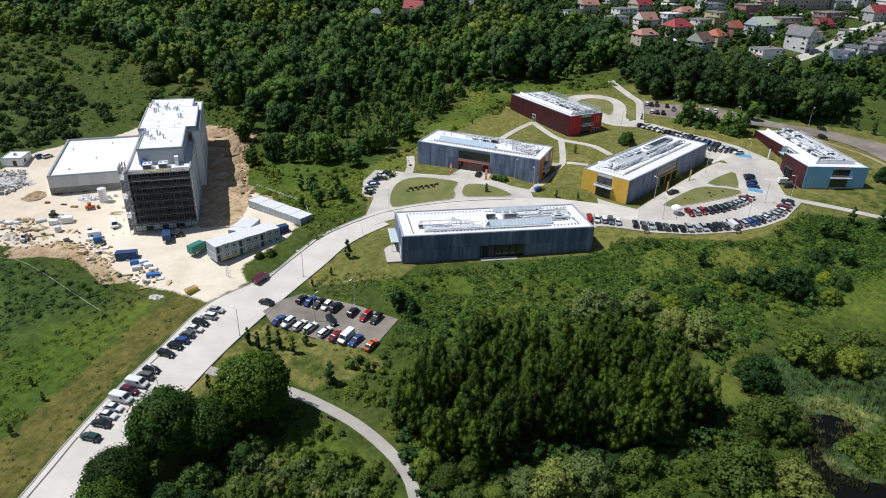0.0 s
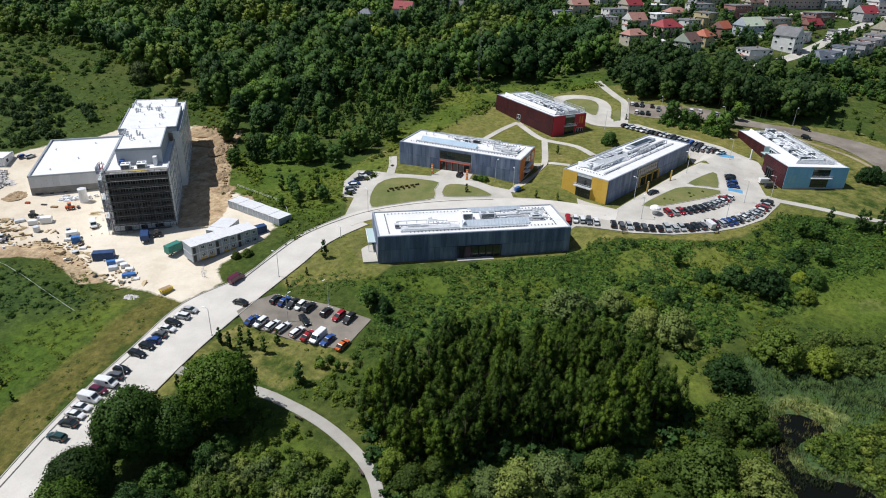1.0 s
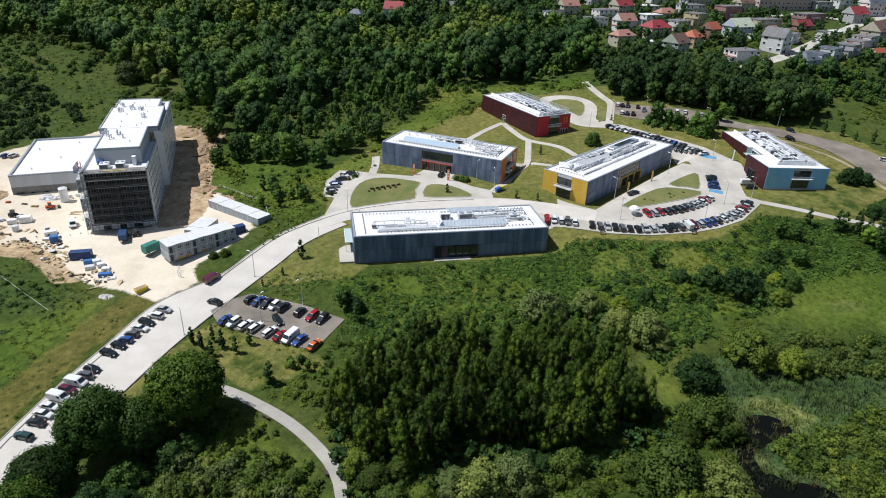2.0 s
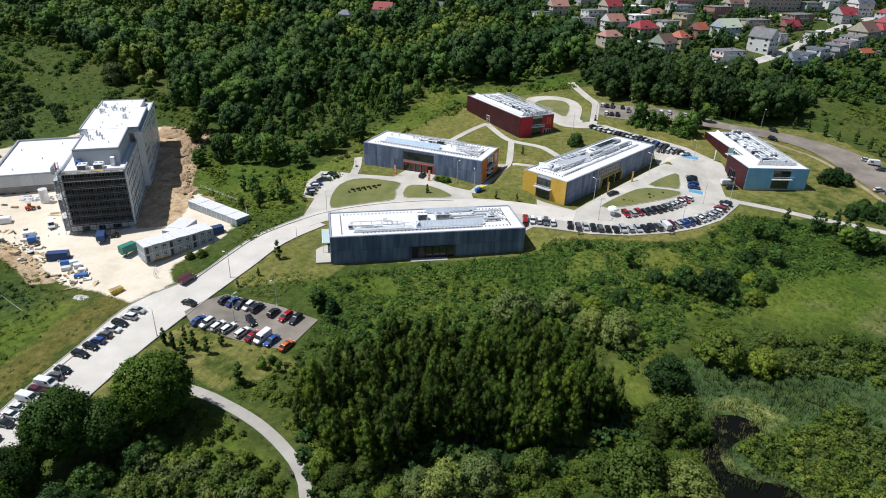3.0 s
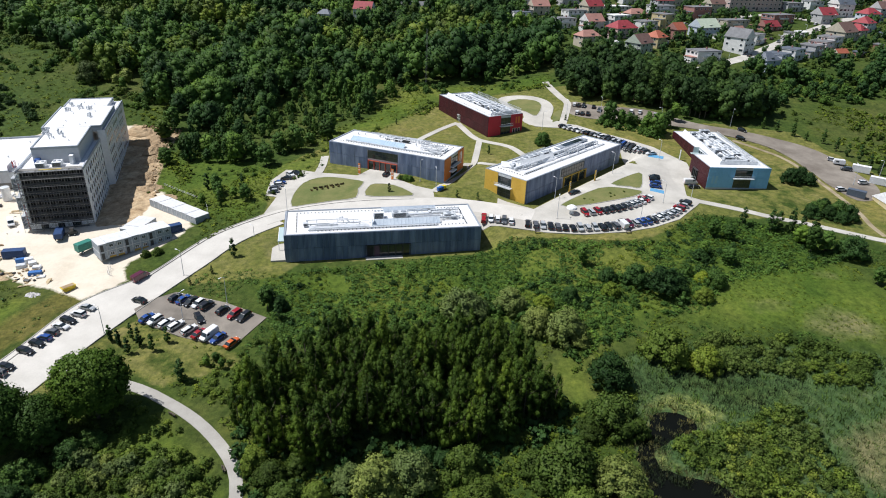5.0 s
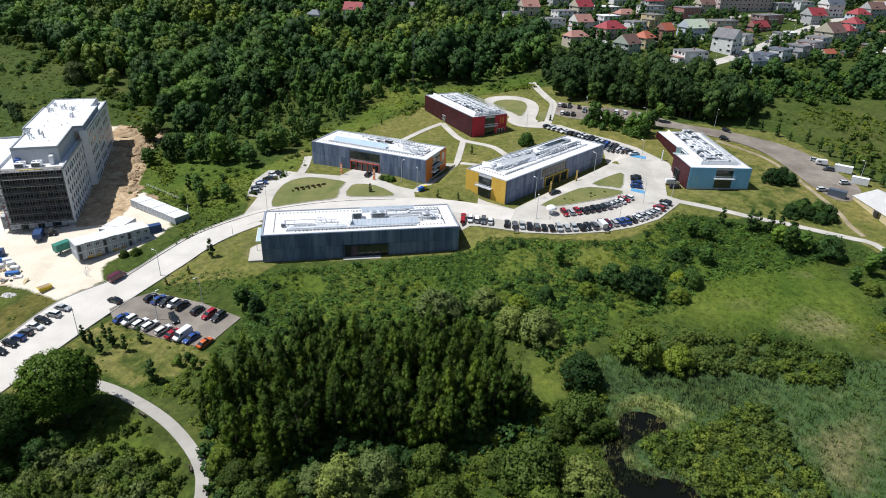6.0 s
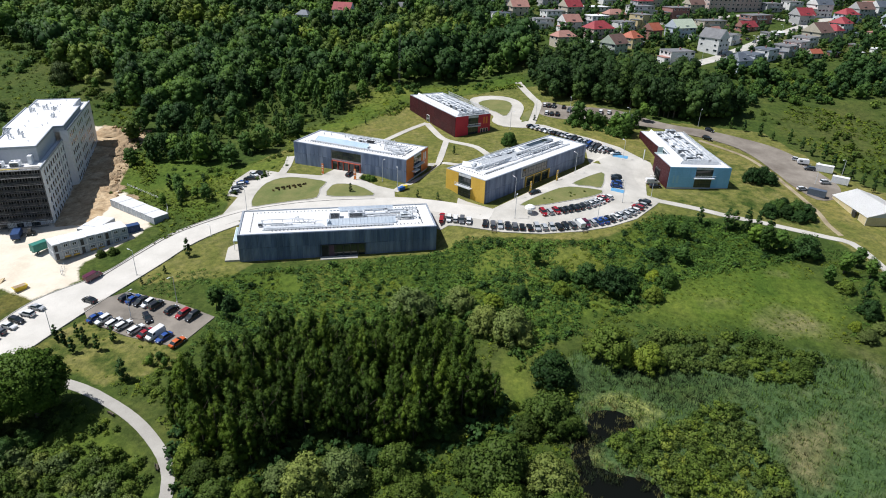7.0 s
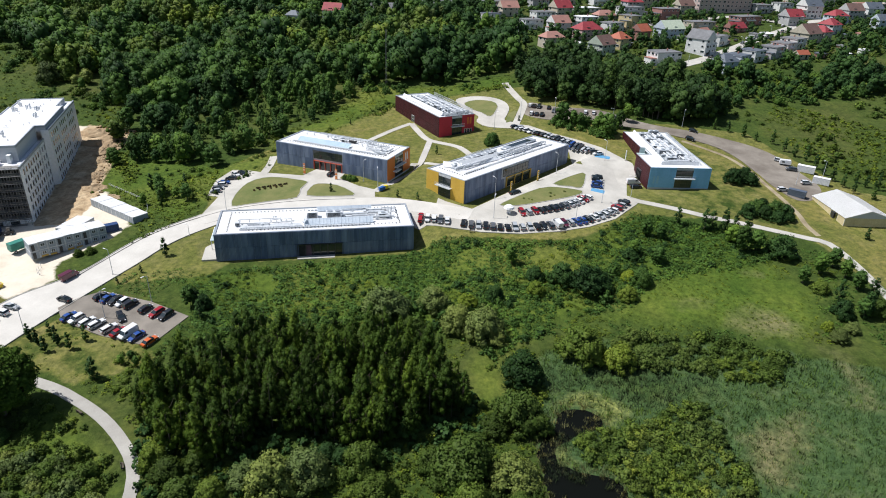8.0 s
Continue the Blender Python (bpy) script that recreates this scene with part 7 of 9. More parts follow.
def extruded(bm, profile, half, bevel=0.07):
    """A side outline (x, z) drawn out to both sides, with rounded edges."""
    v = [bm.verts.new((x, -half, z)) for x, z in profile]
    f = bm.faces.new(v)
    e = bmesh.ops.extrude_face_region(bm, geom=[f])["geom"]
    for q in e:
        if isinstance(q, bmesh.types.BMVert):
            q.co.y = half
    bmesh.ops.recalc_face_normals(bm, faces=bm.faces[:])
    if bevel:
        bmesh.ops.bevel(bm, geom=bm.edges[:], offset=bevel, segments=2, affect="EDGES")


def frustum(bm, base, top):
    """A tapered cabin between two rectangles (x0, x1, half width, z)."""
    v = []
    for x0, x1, w, z in (base, top):
        v += [bm.verts.new(p) for p in ((x0, -w, z), (x1, -w, z), (x1, w, z), (x0, w, z))]
    for f in ((0, 1, 5, 4), (1, 2, 6, 5), (2, 3, 7, 6), (3, 0, 4, 7), (4, 5, 6, 7), (3, 2, 1, 0)):
        bm.faces.new([v[i] for i in f])


SHAPES = {
    "hatch": dict(L=4.1, W=0.88, sill=0.32, belt=0.98, nose=0.82, tail=0.99, cab=(-1.95, 1.18), top=(-1.55, 0.28), roof=1.48, axle=1.27),
    "saloon": dict(L=4.6, W=0.9, sill=0.3, belt=0.96, nose=0.8, tail=0.98, cab=(-1.78, 1.2), top=(-1.0, 0.25), roof=1.44, axle=1.36),
    "estate": dict(L=4.6, W=0.9, sill=0.32, belt=0.98, nose=0.82, tail=1.0, cab=(-2.2, 1.2), top=(-1.85, 0.28), roof=1.5, axle=1.36),
    "suv": dict(L=4.4, W=0.92, sill=0.42, belt=1.1, nose=1.0, tail=1.1, cab=(-2.1, 1.15), top=(-1.75, 0.35), roof=1.68, axle=1.34),
}


def wheels(root, axle, track, r):
    for sx in (-axle, axle):
        for sy in (-track, track):
            bm = bmesh.new()
            tube(bm, (sx, sy - 0.1, r), (sx, sy + 0.1, r), r, r, 12)
            w = part("wheel", bm, TYRE, root)
            bm = bmesh.new()
            out = 0.115 if sy > 0 else -0.115
            tube(bm, (sx, sy, r), (sx, sy + out, r), r * 0.62, r * 0.5, 8)
            part("rim", bm, STEEL, w)


def car(kind, colour, words):
    s = SHAPES[kind]
    root = new("car")
    half = s["L"] / 2
    bm = bmesh.new()
    extruded(bm, [(-half, s["sill"] + 0.08), (-half - 0.02, s["tail"] - 0.2), (-half + 0.1, s["tail"]), (s["cab"][0], s["belt"]), (s["cab"][1], s["belt"]), (half - 0.25, s["nose"]), (half, s["nose"] - 0.22), (half - 0.02, s["sill"] + 0.06), (half - 0.2, s["sill"] - 0.1), (-half + 0.2, s["sill"] - 0.1)], s["W"], 0.1)
    for v in bm.verts:
        v.co.y *= (1 - 0.2 * (abs(v.co.x) / half) ** 4) * (1 - 0.06 * max(0.0, v.co.z - 0.7))
    part("body", bm, PAINT[colour], root)
    bm = bmesh.new()
    frustum(bm, (s["cab"][0], s["cab"][1], s["W"] - 0.08, s["belt"] - 0.03), (s["top"][0], s["top"][1], s["W"] - 0.24, s["roof"] - 0.04))
    part("glasshouse", bm, GLASS_DARK, root, "dark tinted glass")
    bm = bmesh.new()
    frustum(bm, (s["top"][0] - 0.06, s["top"][1] + 0.06, s["W"] - 0.22, s["roof"] - 0.05), (s["top"][0] + 0.1, s["top"][1] - 0.12, s["W"] - 0.3, s["roof"] + 0.02))
    roof = part("roof_panel", bm, PAINT[colour], root)
    for sy in (-1, 1):
        cuboid("headlight", half - 0.22, sy * 0.62 - 0.16, s["nose"] - 0.2, half + 0.005, sy * 0.62 + 0.16, s["nose"] - 0.05, LAMP_CLEAR, root)
        cuboid("taillight", -half - 0.03, sy * 0.66 - 0.13, s["tail"] - 0.32, -half + 0.1, sy * 0.66 + 0.13, s["tail"] - 0.1, LAMP_RED, root)
        cuboid("mirror", s["cab"][1] - 0.35, sy * (s["W"] + 0.1) - 0.1, s["belt"] + 0.02, s["cab"][1] - 0.2, sy * (s["W"] + 0.1) + 0.1, s["belt"] + 0.17, PAINT[colour], root)
    wheels(root, s["axle"], s["W"] - 0.1, 0.33)
    return tagged(root, words, "car")


def van(colour, words, L=5.2):
    root = new("van")
    bm = bmesh.new()
    h = L / 2
    extruded(bm, [(-h, 0.4), (-h, 2.05), (-h + 0.1, 2.15), (h - 1.75, 2.15), (h - 1.5, 2.05), (h - 0.75, 1.25), (h - 0.1, 1.0), (h, 0.8), (h, 0.4)], 0.97, 0.08)
    part("body", bm, PAINT[colour], root)
    bm = bmesh.new()
    v = [bm.verts.new(p) for p in ((h - 0.80, -0.82, 1.33), (h - 0.80, 0.82, 1.33), (h - 1.42, 0.76, 2.02), (h - 1.42, -0.76, 2.02))]
    f = bm.faces.new(v)
    e = bmesh.ops.extrude_face_region(bm, geom=[f])["geom"]
    for q in e:
        if isinstance(q, bmesh.types.BMVert):
            q.co += Vector((0.07, 0, 0.07))
    part("windscreen", bm, GLASS_DARK, root)
    for sy in (-1, 1):
        cuboid("side_window", h - 2.1, sy * 0.985 - 0.01, 1.35, h - 1.3, sy * 0.985 + 0.01, 1.95, GLASS_DARK, root)
        cuboid("headlight", h - 0.12, sy * 0.7 - 0.15, 0.75, h + 0.01, sy * 0.7 + 0.15, 0.95, LAMP_CLEAR, root)
        cuboid("taillight", -h - 0.02, sy * 0.85 - 0.08, 0.8, -h + 0.05, sy * 0.85 + 0.08, 1.3, LAMP_RED, root)
    cuboid("bumper", h - 0.1, -0.95, 0.3, h + 0.06, 0.95, 0.6, TRIM, root, "", 0.04)
    wheels(root, L * 0.31, 0.86, 0.35)
    return tagged(root, words, "van")


FLEET = {}
WORDS = {"black": "black", "grey": "dark grey", "silver": "silver", "white": "white", "red": "red", "blue": "dark blue", "plum": "plum-coloured", "green": "dark green", "orange": "orange", "teal": "teal"}


def park(kind, colour, x, y, ang, where, group=""):
    """Stand a vehicle on the paving; the first of its kind is built, the others copied."""
    eps = 0.4
    fall = (ground_z(x + eps * math.cos(radians(ang)), y + eps * math.sin(radians(ang))) - ground_z(x - eps * math.cos(radians(ang)), y - eps * math.sin(radians(ang)))) / (2 * eps)
    m = pose(x, y, ground_z(x, y) + 0.13, 0, -math.degrees(math.atan(fall)), ang)
    words = WORDS[colour] + " " + {"hatch": "hatchback", "saloon": "saloon", "estate": "estate car", "suv": "crossover", "van": "panel van"}[kind] + " " + where
    key = (kind, colour)
    if key not in FLEET:
        FLEET[key] = van(colour, words) if kind == "van" else car(kind, colour, words)
        FLEET[key].matrix_basis = m
        ob = FLEET[key]
    else:
        ob = copy_thing(FLEET[key], m)
    return tagged(ob, words, group=group)


KINDS = ("hatch", "estate", "saloon", "suv", "hatch", "saloon")
crng = np.random.default_rng(21)


def row(spots, colours, ang, where, group, follow=False):
    """A row of parked cars; follow: they stand square to the row's curve."""
    for i, ((x, y), c) in enumerate(zip(spots, colours.split())):
        a = ang
        if follow:
            p, q = spots[max(i - 1, 0)], spots[min(i + 1, len(spots) - 1)]
            a = math.degrees(math.atan2(q[1] - p[1], q[0] - p[0])) + ang
        if crng.random() < 0.35:
            a += 180
        kind = "van" if c == "van" else KINDS[int(crng.integers(len(KINDS)))]
        park(kind, "white" if c == "van" else c, x, y, a + crng.uniform(-2.5, 2.5), where, group)


row([(-62.9, 143.4), (-63.9, 140.6), (-65.2, 137.9), (-65.8, 135.4), (-66.9, 133), (-67.5, 130.8), (-68.2, 128.6), (-69.4, 125.8)], "silver white black white grey blue black black", -15, "parked at an angle beside the road", "cars along the road")
row([(-70.6, 120.1), (-71.2, 117.9), (-71.9, 115.4), (-72.7, 113.1), (-73.4, 110.6), (-74.0, 108), (-74.2, 105.8), (-74.5, 103.4), (-74.9, 99.6)], "black grey van plum van white white black green", -12, "parked at an angle beside the road", "cars along the road")
row([(-40.6, 148.5), (-38.1, 147.7), (-35.6, 146.8), (-33.2, 146), (-30.6, 145.2), (-25.6, 143.4), (-21.9, 141.9), (-19, 141)], "black blue black white black black red black", 62, "in the small car park", "cars in the small car park")
row([(-44.6, 139.4), (-41.9, 138.4), (-38.6, 137.4), (-35.6, 136.6), (-31.5, 135), (-28.4, 133.7), (-25.6, 133.2), (-23.0, 132.2), (-18.9, 130.6)], "blue white white white white red van blue orange", 60, "in the small car park", "cars in the small car park")
park("estate", "black", -30.7, 139.7, -52, "standing in the lane of the small car park")
ring_outer = [(60.3, 193.5), (62.9, 192.9), (65.3, 192.7), (67.7, 192.3), (70.1, 192), (72.5, 191.7), (75, 191.5), (77.4, 191.7), (79.9, 192), (82.4, 192.3), (84.8, 192.6), (87, 193), (89.3, 193.6), (91.7, 194.5), (94.1, 195.1), (96.3, 195.8), (98.5, 196.6), (100.6, 197.5), (102.7, 198.6), (104.9, 199.9), (106.9, 201), (108.8, 202.2), (110.6, 203.6), (112.3, 205.2), (114, 207), (115.7, 209.1), (117.3, 211.2)]
row(ring_outer, "black grey silver black grey black black silver silver silver black black grey van plum silver blue blue black white silver silver silver white red silver black", 95, "parked along the outer curve", "cars along the outer curve", True)
row([(45.7, 196.6), (48.1, 196), (50.3, 195.8), (52.5, 195.2), (54.8, 194.9)], "red white white grey white", 98, "parked beside the long grey building", "cars along the outer curve", True)
row([(80.4, 201.6), (82.7, 202.1), (85, 202.8), (87.2, 203.4), (89.3, 204.3), (91.5, 205.1), (93.6, 206.1), (95.7, 207.2), (97.6, 208.5), (99.4, 209.7), (101.2, 211), (103, 212.5), (104.7, 214)], "red silver red black black black black grey silver silver white red white", 98, "parked round the lawn island", "cars round the lawn island", True)
row([(111.1, 231.2), (110.7, 228.6), (110.2, 226), (109.7, 223.2)], "black black blue blue", -8, "parked on the inner side of the curve", "cars on the inner curve")
row([(83.1, 286.6), (84.8, 284.8), (86.5, 283.1), (88.3, 281.5), (90.1, 280), (91.9, 278.6), (93.6, 277.3), (95.3, 276), (97, 274.7), (98.7, 273.3), (100.3, 271.9), (101.9, 270.4), (103.4, 268.9), (104.9, 267.2), (106.5, 265.4), (108, 263.8), (109.6, 262.4), (111.3, 260.8), (112.9, 259.1), (114.4, 257.2), (115.7, 255)],
    "black silver white white white silver black grey silver white grey black silver silver blue grey black silver silver grey white", 75, "parked behind the yellow-ended building", "cars behind the yellow building", True)
row([(-29.1, 231), (-26.7, 231.9)], "white black", -40, "on the paved loop", "cars on the loop")
row([(-29.6, 227.2), (-31, 223.2), (-31.4, 220.7), (-31.5, 218.1), (-31.5, 215.5)], "black blue white grey silver", 10, "on the paved loop", "cars on the loop")
row([(92.6, 316.5), (94.5, 315.3), (96.8, 314.2), (101.4, 312.6), (103.4, 308)], "white black black black grey", 75, "in the far car park by the wood", "cars in the far car park")
row([(92.3, 304.9), (94.6, 304), (97.1, 303), (118.3, 305.4), (122.2, 305), (128.9, 302), (132, 299)], "white black black white white silver grey", 75, "in the far car park by the wood", "cars in the far car park")
park("van", "white", 125.6, 232.3, 4, "beside the blue-ended building")
park("estate", "black", 125.6, 227.9, 4, "beside the blue-ended building")
park("saloon", "black", 78.9, 216.6, 30, "at the garage entrance")
park("hatch", "black", 8.6, 230.2, 70, "before the glazed entrance")
park("van", "plum", -54.9, 158.2, 62, "on the road by the site gate")
park("saloon", "black", -50.2, 147.0, 160, "leaving the small car park")
park("hatch", "white", 194, 262.1, -20, "on the brown asphalt by the trees")
park("suv", "grey", 195.4, 253.2, 170, "on the brown asphalt by the trees")
park("suv", "white", 195.8, 240.4, 8, "on the brown asphalt by the tent")
park("estate", "white", 183.1, 232.4, 12, "beside the steel container")
park("hatch", "black", 165.0, 287.9, -35, "on the brown asphalt road")
park("suv", "black", 160.8, 278.0, -35, "on the brown asphalt road")
park("hatch", "blue", -170.8, 242.3, 60, "beside the small site shed")
park("hatch", "white", -168.4, 243, 60, "beside the small site shed")
park("hatch", "black", 236.4, 438.1, 48, "on the street between the houses")
park("estate", "white", 246.4, 445.0, 48, "on the street between the houses")
park("suv", "black", 204.1, 396.7, 48, "on the street between the houses")
park("hatch", "silver", 234.9, 447.2, 48, "on the street between the houses")
park("estate", "white", 288.8, 490.3, 48, "on the street between the houses")
park("suv", "grey", 298.7, 497.1, 48, "on the street between the houses")
park("van", "white", -114.9, 190.9, -55, "standing on the building site")


def container(x, y, z, ang, L, W, H, material, words, name="container"):
    """A steel box with ribbed sides, corner posts and a door end."""
    root = root_at(name, x, y, z, ang, words, "container")
    cuboid("body", 0.06, 0.06, 0.1, L - 0.06, W - 0.06, H - 0.05, material, root)
    n = int(L / 0.5)
    for yy in (0.0, W - 0.06):
        bm = bmesh.new()
        for k in range(n):
            box(bm, L * k / n + 0.12, yy, 0.2, L * k / n + 0.34, yy + 0.06, H - 0.15)
        part("ribbed_side", bm, material, root)
    cuboid("roof", 0, 0, H - 0.08, L, W, H, ROOF_WHITE if "white" in words or "pale" in words else material, root)
    for px in (0, L - 0.16):
        for py in (0, W - 0.16):
            cuboid("corner_post", px, py, 0, px + 0.16, py + 0.16, H - 0.08, material, root)
    cuboid("door", L - 0.05, 0.2, 0.2, L + 0.02, W - 0.2, H - 0.2, material, root)
    return root


BLUE_STEEL = grainy("blue_steel", (0.02, 0.055, 0.16), (0.035, 0.085, 0.22), 0.8, 4, 0.5, 0.2, 0.0)
SLATE_STEEL = grainy("slate_steel", (0.09, 0.12, 0.17), (0.13, 0.16, 0.21), 0.8, 4, 0.5, 0.2, 0.0)
CABIN_GREY = grainy("cabin_grey", (0.3, 0.35, 0.4), (0.4, 0.45, 0.5), 0.8, 4, 0.5, 0.1, 0.0)
TEAL_STEEL = grainy("teal_steel", (0.03, 0.2, 0.16), (0.05, 0.26, 0.21), 0.8, 4, 0.5, 0.1, 0.0)
WHITE_STEEL = grainy("white_steel", (0.68, 0.69, 0.7), (0.78, 0.79, 0.8), 0.8, 4, 0.5, 0.0, 0.0)
TENT_WHITE = grainy("tent_sheet", (0.9, 0.9, 0.89), (0.93, 0.93, 0.92), 0.3, 3, 0.6, 0, 0.05)
TENT_CREAM = grainy("tent_wall", (0.6, 0.5, 0.28), (0.68, 0.58, 0.35), 0.4, 3, 0.7, 0, 0.05)
container(183.6, 229.4, ground_z(185, 227), -38, 6.1, 2.4, 2.6, SLATE_STEEL, "slate blue steel container beside the tent")
container(197.8, 253.6, ground_z(200, 252), -32, 6.6, 2.5, 2.8, WHITE_STEEL, "white box container on the asphalt")
container(199.2, 242.6, ground_z(201, 241), -35, 6.0, 2.4, 2.8, WHITE_STEEL, "white box trailer beside the tent")


def caravan(x, y, ang):
    root = root_at("caravan", x, y, ground_z(x, y) + 0.12, ang, "small white caravan parked on the asphalt", "caravan")
    bm = bmesh.new()
    extruded(bm, [(-2.2, 0.5), (-2.3, 1.2), (-2.0, 2.3), (1.9, 2.35), (2.3, 1.5), (2.1, 0.5)], 1.05, 0.12)
    part("body", bm, WHITE_STEEL, root)
    for sy in (-1, 1):
        cuboid("window", -1.4, sy * 1.06 - 0.01, 1.25, -0.3, sy * 1.06 + 0.01, 1.85, GLASS_DARK, root)
        bm = bmesh.new()
        tube(bm, (0, sy * 0.85 - 0.09, 0.32), (0, sy * 0.85 + 0.09, 0.32), 0.32, 0.32, 12)
        part("wheel", bm, TYRE, root)
    bm = bmesh.new()
    tube(bm, (2.1, 0, 0.5), (3.3, 0, 0.5), 0.06, 0.05, 6)
    tube(bm, (3.0, 0, 0.0), (3.0, 0, 0.5), 0.05, 0.05, 6)
    part("drawbar", bm, STEEL, root)


caravan(195.1, 258.6, -20)

# party tent
tent = root_at("party_tent", 193.0, 205.8, ground_z(200, 215) - 0.1, 2, "large white gabled party tent with cream walls", "tent")
TWd, TLn, TE, TR = 17.0, 21.5, 2.7, 5.4
bm = bmesh.new()
P = [[bm.verts.new(p) for p in ((-0.3, y, TE - 0.1), (TWd / 2, y, TR), (TWd + 0.3, y, TE - 0.1))] for y in (-0.3, TLn * 0.25, TLn * 0.5, TLn * 0.75, TLn + 0.3)]
for a, b in zip(P, P[1:]):
    for k in (0, 1):
        bm.faces.new((a[k], a[k + 1], b[k + 1], b[k]))
for r in P[1:-1:1]:
    r[1].co.z -= 0.04
bmesh.ops.solidify(bm, geom=bm.faces[:], thickness=-0.08)
part("roof_sheet", bm, TENT_WHITE, tent)
for y in (0.0, TLn):
    bm = bmesh.new()
    v = [bm.verts.new((x, y, z)) for x, z in ((0, TE - 0.1), (TWd, TE - 0.1), (TWd / 2, TR - 0.1))]
    f = bm.faces.new(v)
    e = bmesh.ops.extrude_face_region(bm, geom=[f])["geom"]
    for q in e:
        if isinstance(q, bmesh.types.BMVert):
            q.co.y += 0.08
    part("gable_sheet", bm, WALL_GREY, tent, "grey gable sheet")
for k in range(5):
    w = TWd / 5
    for y in (0.0, TLn):
        cuboid("wall_sheet", w * k + 0.03, y - 0.04, -0.5, w * (k + 1) - 0.03, y + 0.04, TE - 0.1, TENT_CREAM, tent)
for k in range(5):
    w = TLn / 5
    for x in (0.0, TWd):
        if k == 1 and x == 0:
            continue
        cuboid("wall_sheet", x - 0.04, w * k + 0.05, -0.5, x + 0.04, w * (k + 1) - 0.05, TE - 0.1, TENT_CREAM, tent)
for k in range(6):
    for x in (0.0, TWd):
        bm = bmesh.new()
        tube(bm, (x, TLn * k / 5, -0.6), (x, TLn * k / 5, TE), 0.08, 0.08, 6)
        part("tent_pole", bm, STEEL, tent)
cuboid("doorway", -0.6, TLn / 5 + 1.4, -0.5, 0.0, TLn / 5 + 3.0, 2.2, DARK_METAL, tent, "dark doorway frame")


# ---- building site ----
def cabin_row(n, x, y, ang, wide, deep, high, levels, words, group, windows):
    """Site cabins side by side, each one a thing of its own."""
    c, s = math.cos(radians(ang)), math.sin(radians(ang))
    proto = {}
    for lv in range(levels):
        for k in range(n):
            px, py = x + c * wide * k, y + s * wide * k
            z = ground_z(x + c * wide * n / 2, y + s * wide * n / 2) + lv * high + (0.1 if k % 3 == 1 else 0.0) + 0.05
            m = pose(px, py, z, 0, 0, ang)
            key = (lv, k % 3 == 0)
            if key in proto:
                tagged(copy_thing(proto[key], m), group=group)
                continue
            root = new("site_cabin")
            root.matrix_basis = m
            tagged(root, words, "cabin", group)
            cuboid("body", 0.05, 0.05, 0, wide - 0.05, deep - 0.05, high - 0.12, CABIN_GREY, root, "", 0.03)
            cuboid("roof", 0.0, 0.0, high - 0.14, wide - 0.02, deep, high - 0.02, WHITE_STEEL, root)
            for q in (0.05, wide - 0.17):
                cuboid("corner_post", q, 0.0, 0, q + 0.12, 0.12, high - 0.14, STEEL, root)
            if windows:
                if key[1]:
                    cuboid("door", 0.5, -0.0, 0.1, 1.4, 0.04, 2.1, DARK_METAL, root)
                else:
                    window(root, pose(0, 0.05, 0), 0.6, 0.95, 1.2, 1.0, 2, 0, WHITE_STEEL, 0.0)
            if windows and lv == 0 and not key[1]:
                cuboid("banner", 0.3, -0.05, 0.1, 2.1, -0.01, 0.65, WALL_YELLOW, root, "yellow banner strip")
            proto[key] = root


cabin_row(9, -70.8, 166.2, 46.5, 2.45, 6.1, 2.6, 2, "pale grey two-storey site office cabin", "site office cabins", True)
cabin_row(10, -73.4, 205.6, -33.1, 2.66, 5.6, 2.6, 1, "grey steel storage cabin standing in a row", "storage cabins", False)
cabin_row(4, -66.6, 181.6, 82, 2.7, 6.2, 2.6, 1, "white-roofed site cabin behind the offices", "rear cabins", False)
container(-57.5, 184.2, ground_z(-55, 185), 40, 4.5, 2.4, 2.5, BLUE_STEEL, "bright blue steel box beside the offices")
container(-103.4, 168.6, ground_z(-101, 168), 16, 6.1, 2.5, 2.6, BLUE_STEEL, "dark blue steel container on the sand")


def lorry(x, y, ang, box_mat, box_h, words):
    root = root_at("lorry", x, y, ground_z(x, y) + 0.05, ang, words, "lorry")
    cuboid("chassis", -3.4, -0.5, 0.7, 3.3, 0.5, 1.0, DARK_METAL, root)
    bm = bmesh.new()
    extruded(bm, [(1.7, 0.7), (1.7, 2.6), (2.9, 2.6), (3.4, 1.7), (3.5, 0.7)], 1.15, 0.08)
    part("cab", bm, DARK_METAL if box_h > 2 else box_mat, root)
    cuboid("windscreen", 3.05, -0.95, 1.75, 3.3, 0.95, 2.35, GLASS_DARK, root)
    cuboid("load_box", -3.5, -1.2, 1.05, 1.5, 1.2, 1.05 + box_h, box_mat, root, "", 0.05)
    for k in range(8):
        for sy in (-1, 1):
            cuboid("rib", -3.4 + 0.65 * k, sy * 1.22 - 0.04, 1.1, -3.25 + 0.65 * k, sy * 1.22 + 0.04, 1.0 + box_h, box_mat, root)
    wheels(root, 2.3, 1.0, 0.5)


lorry(-79.3, 174.2, 62, TEAL_STEEL, 2.4, "lorry with a teal steel box on dark chassis")
lorry(-93.2, 182.6, 114, BLUE_STEEL, 1.7, "blue tipper lorry before the open front")


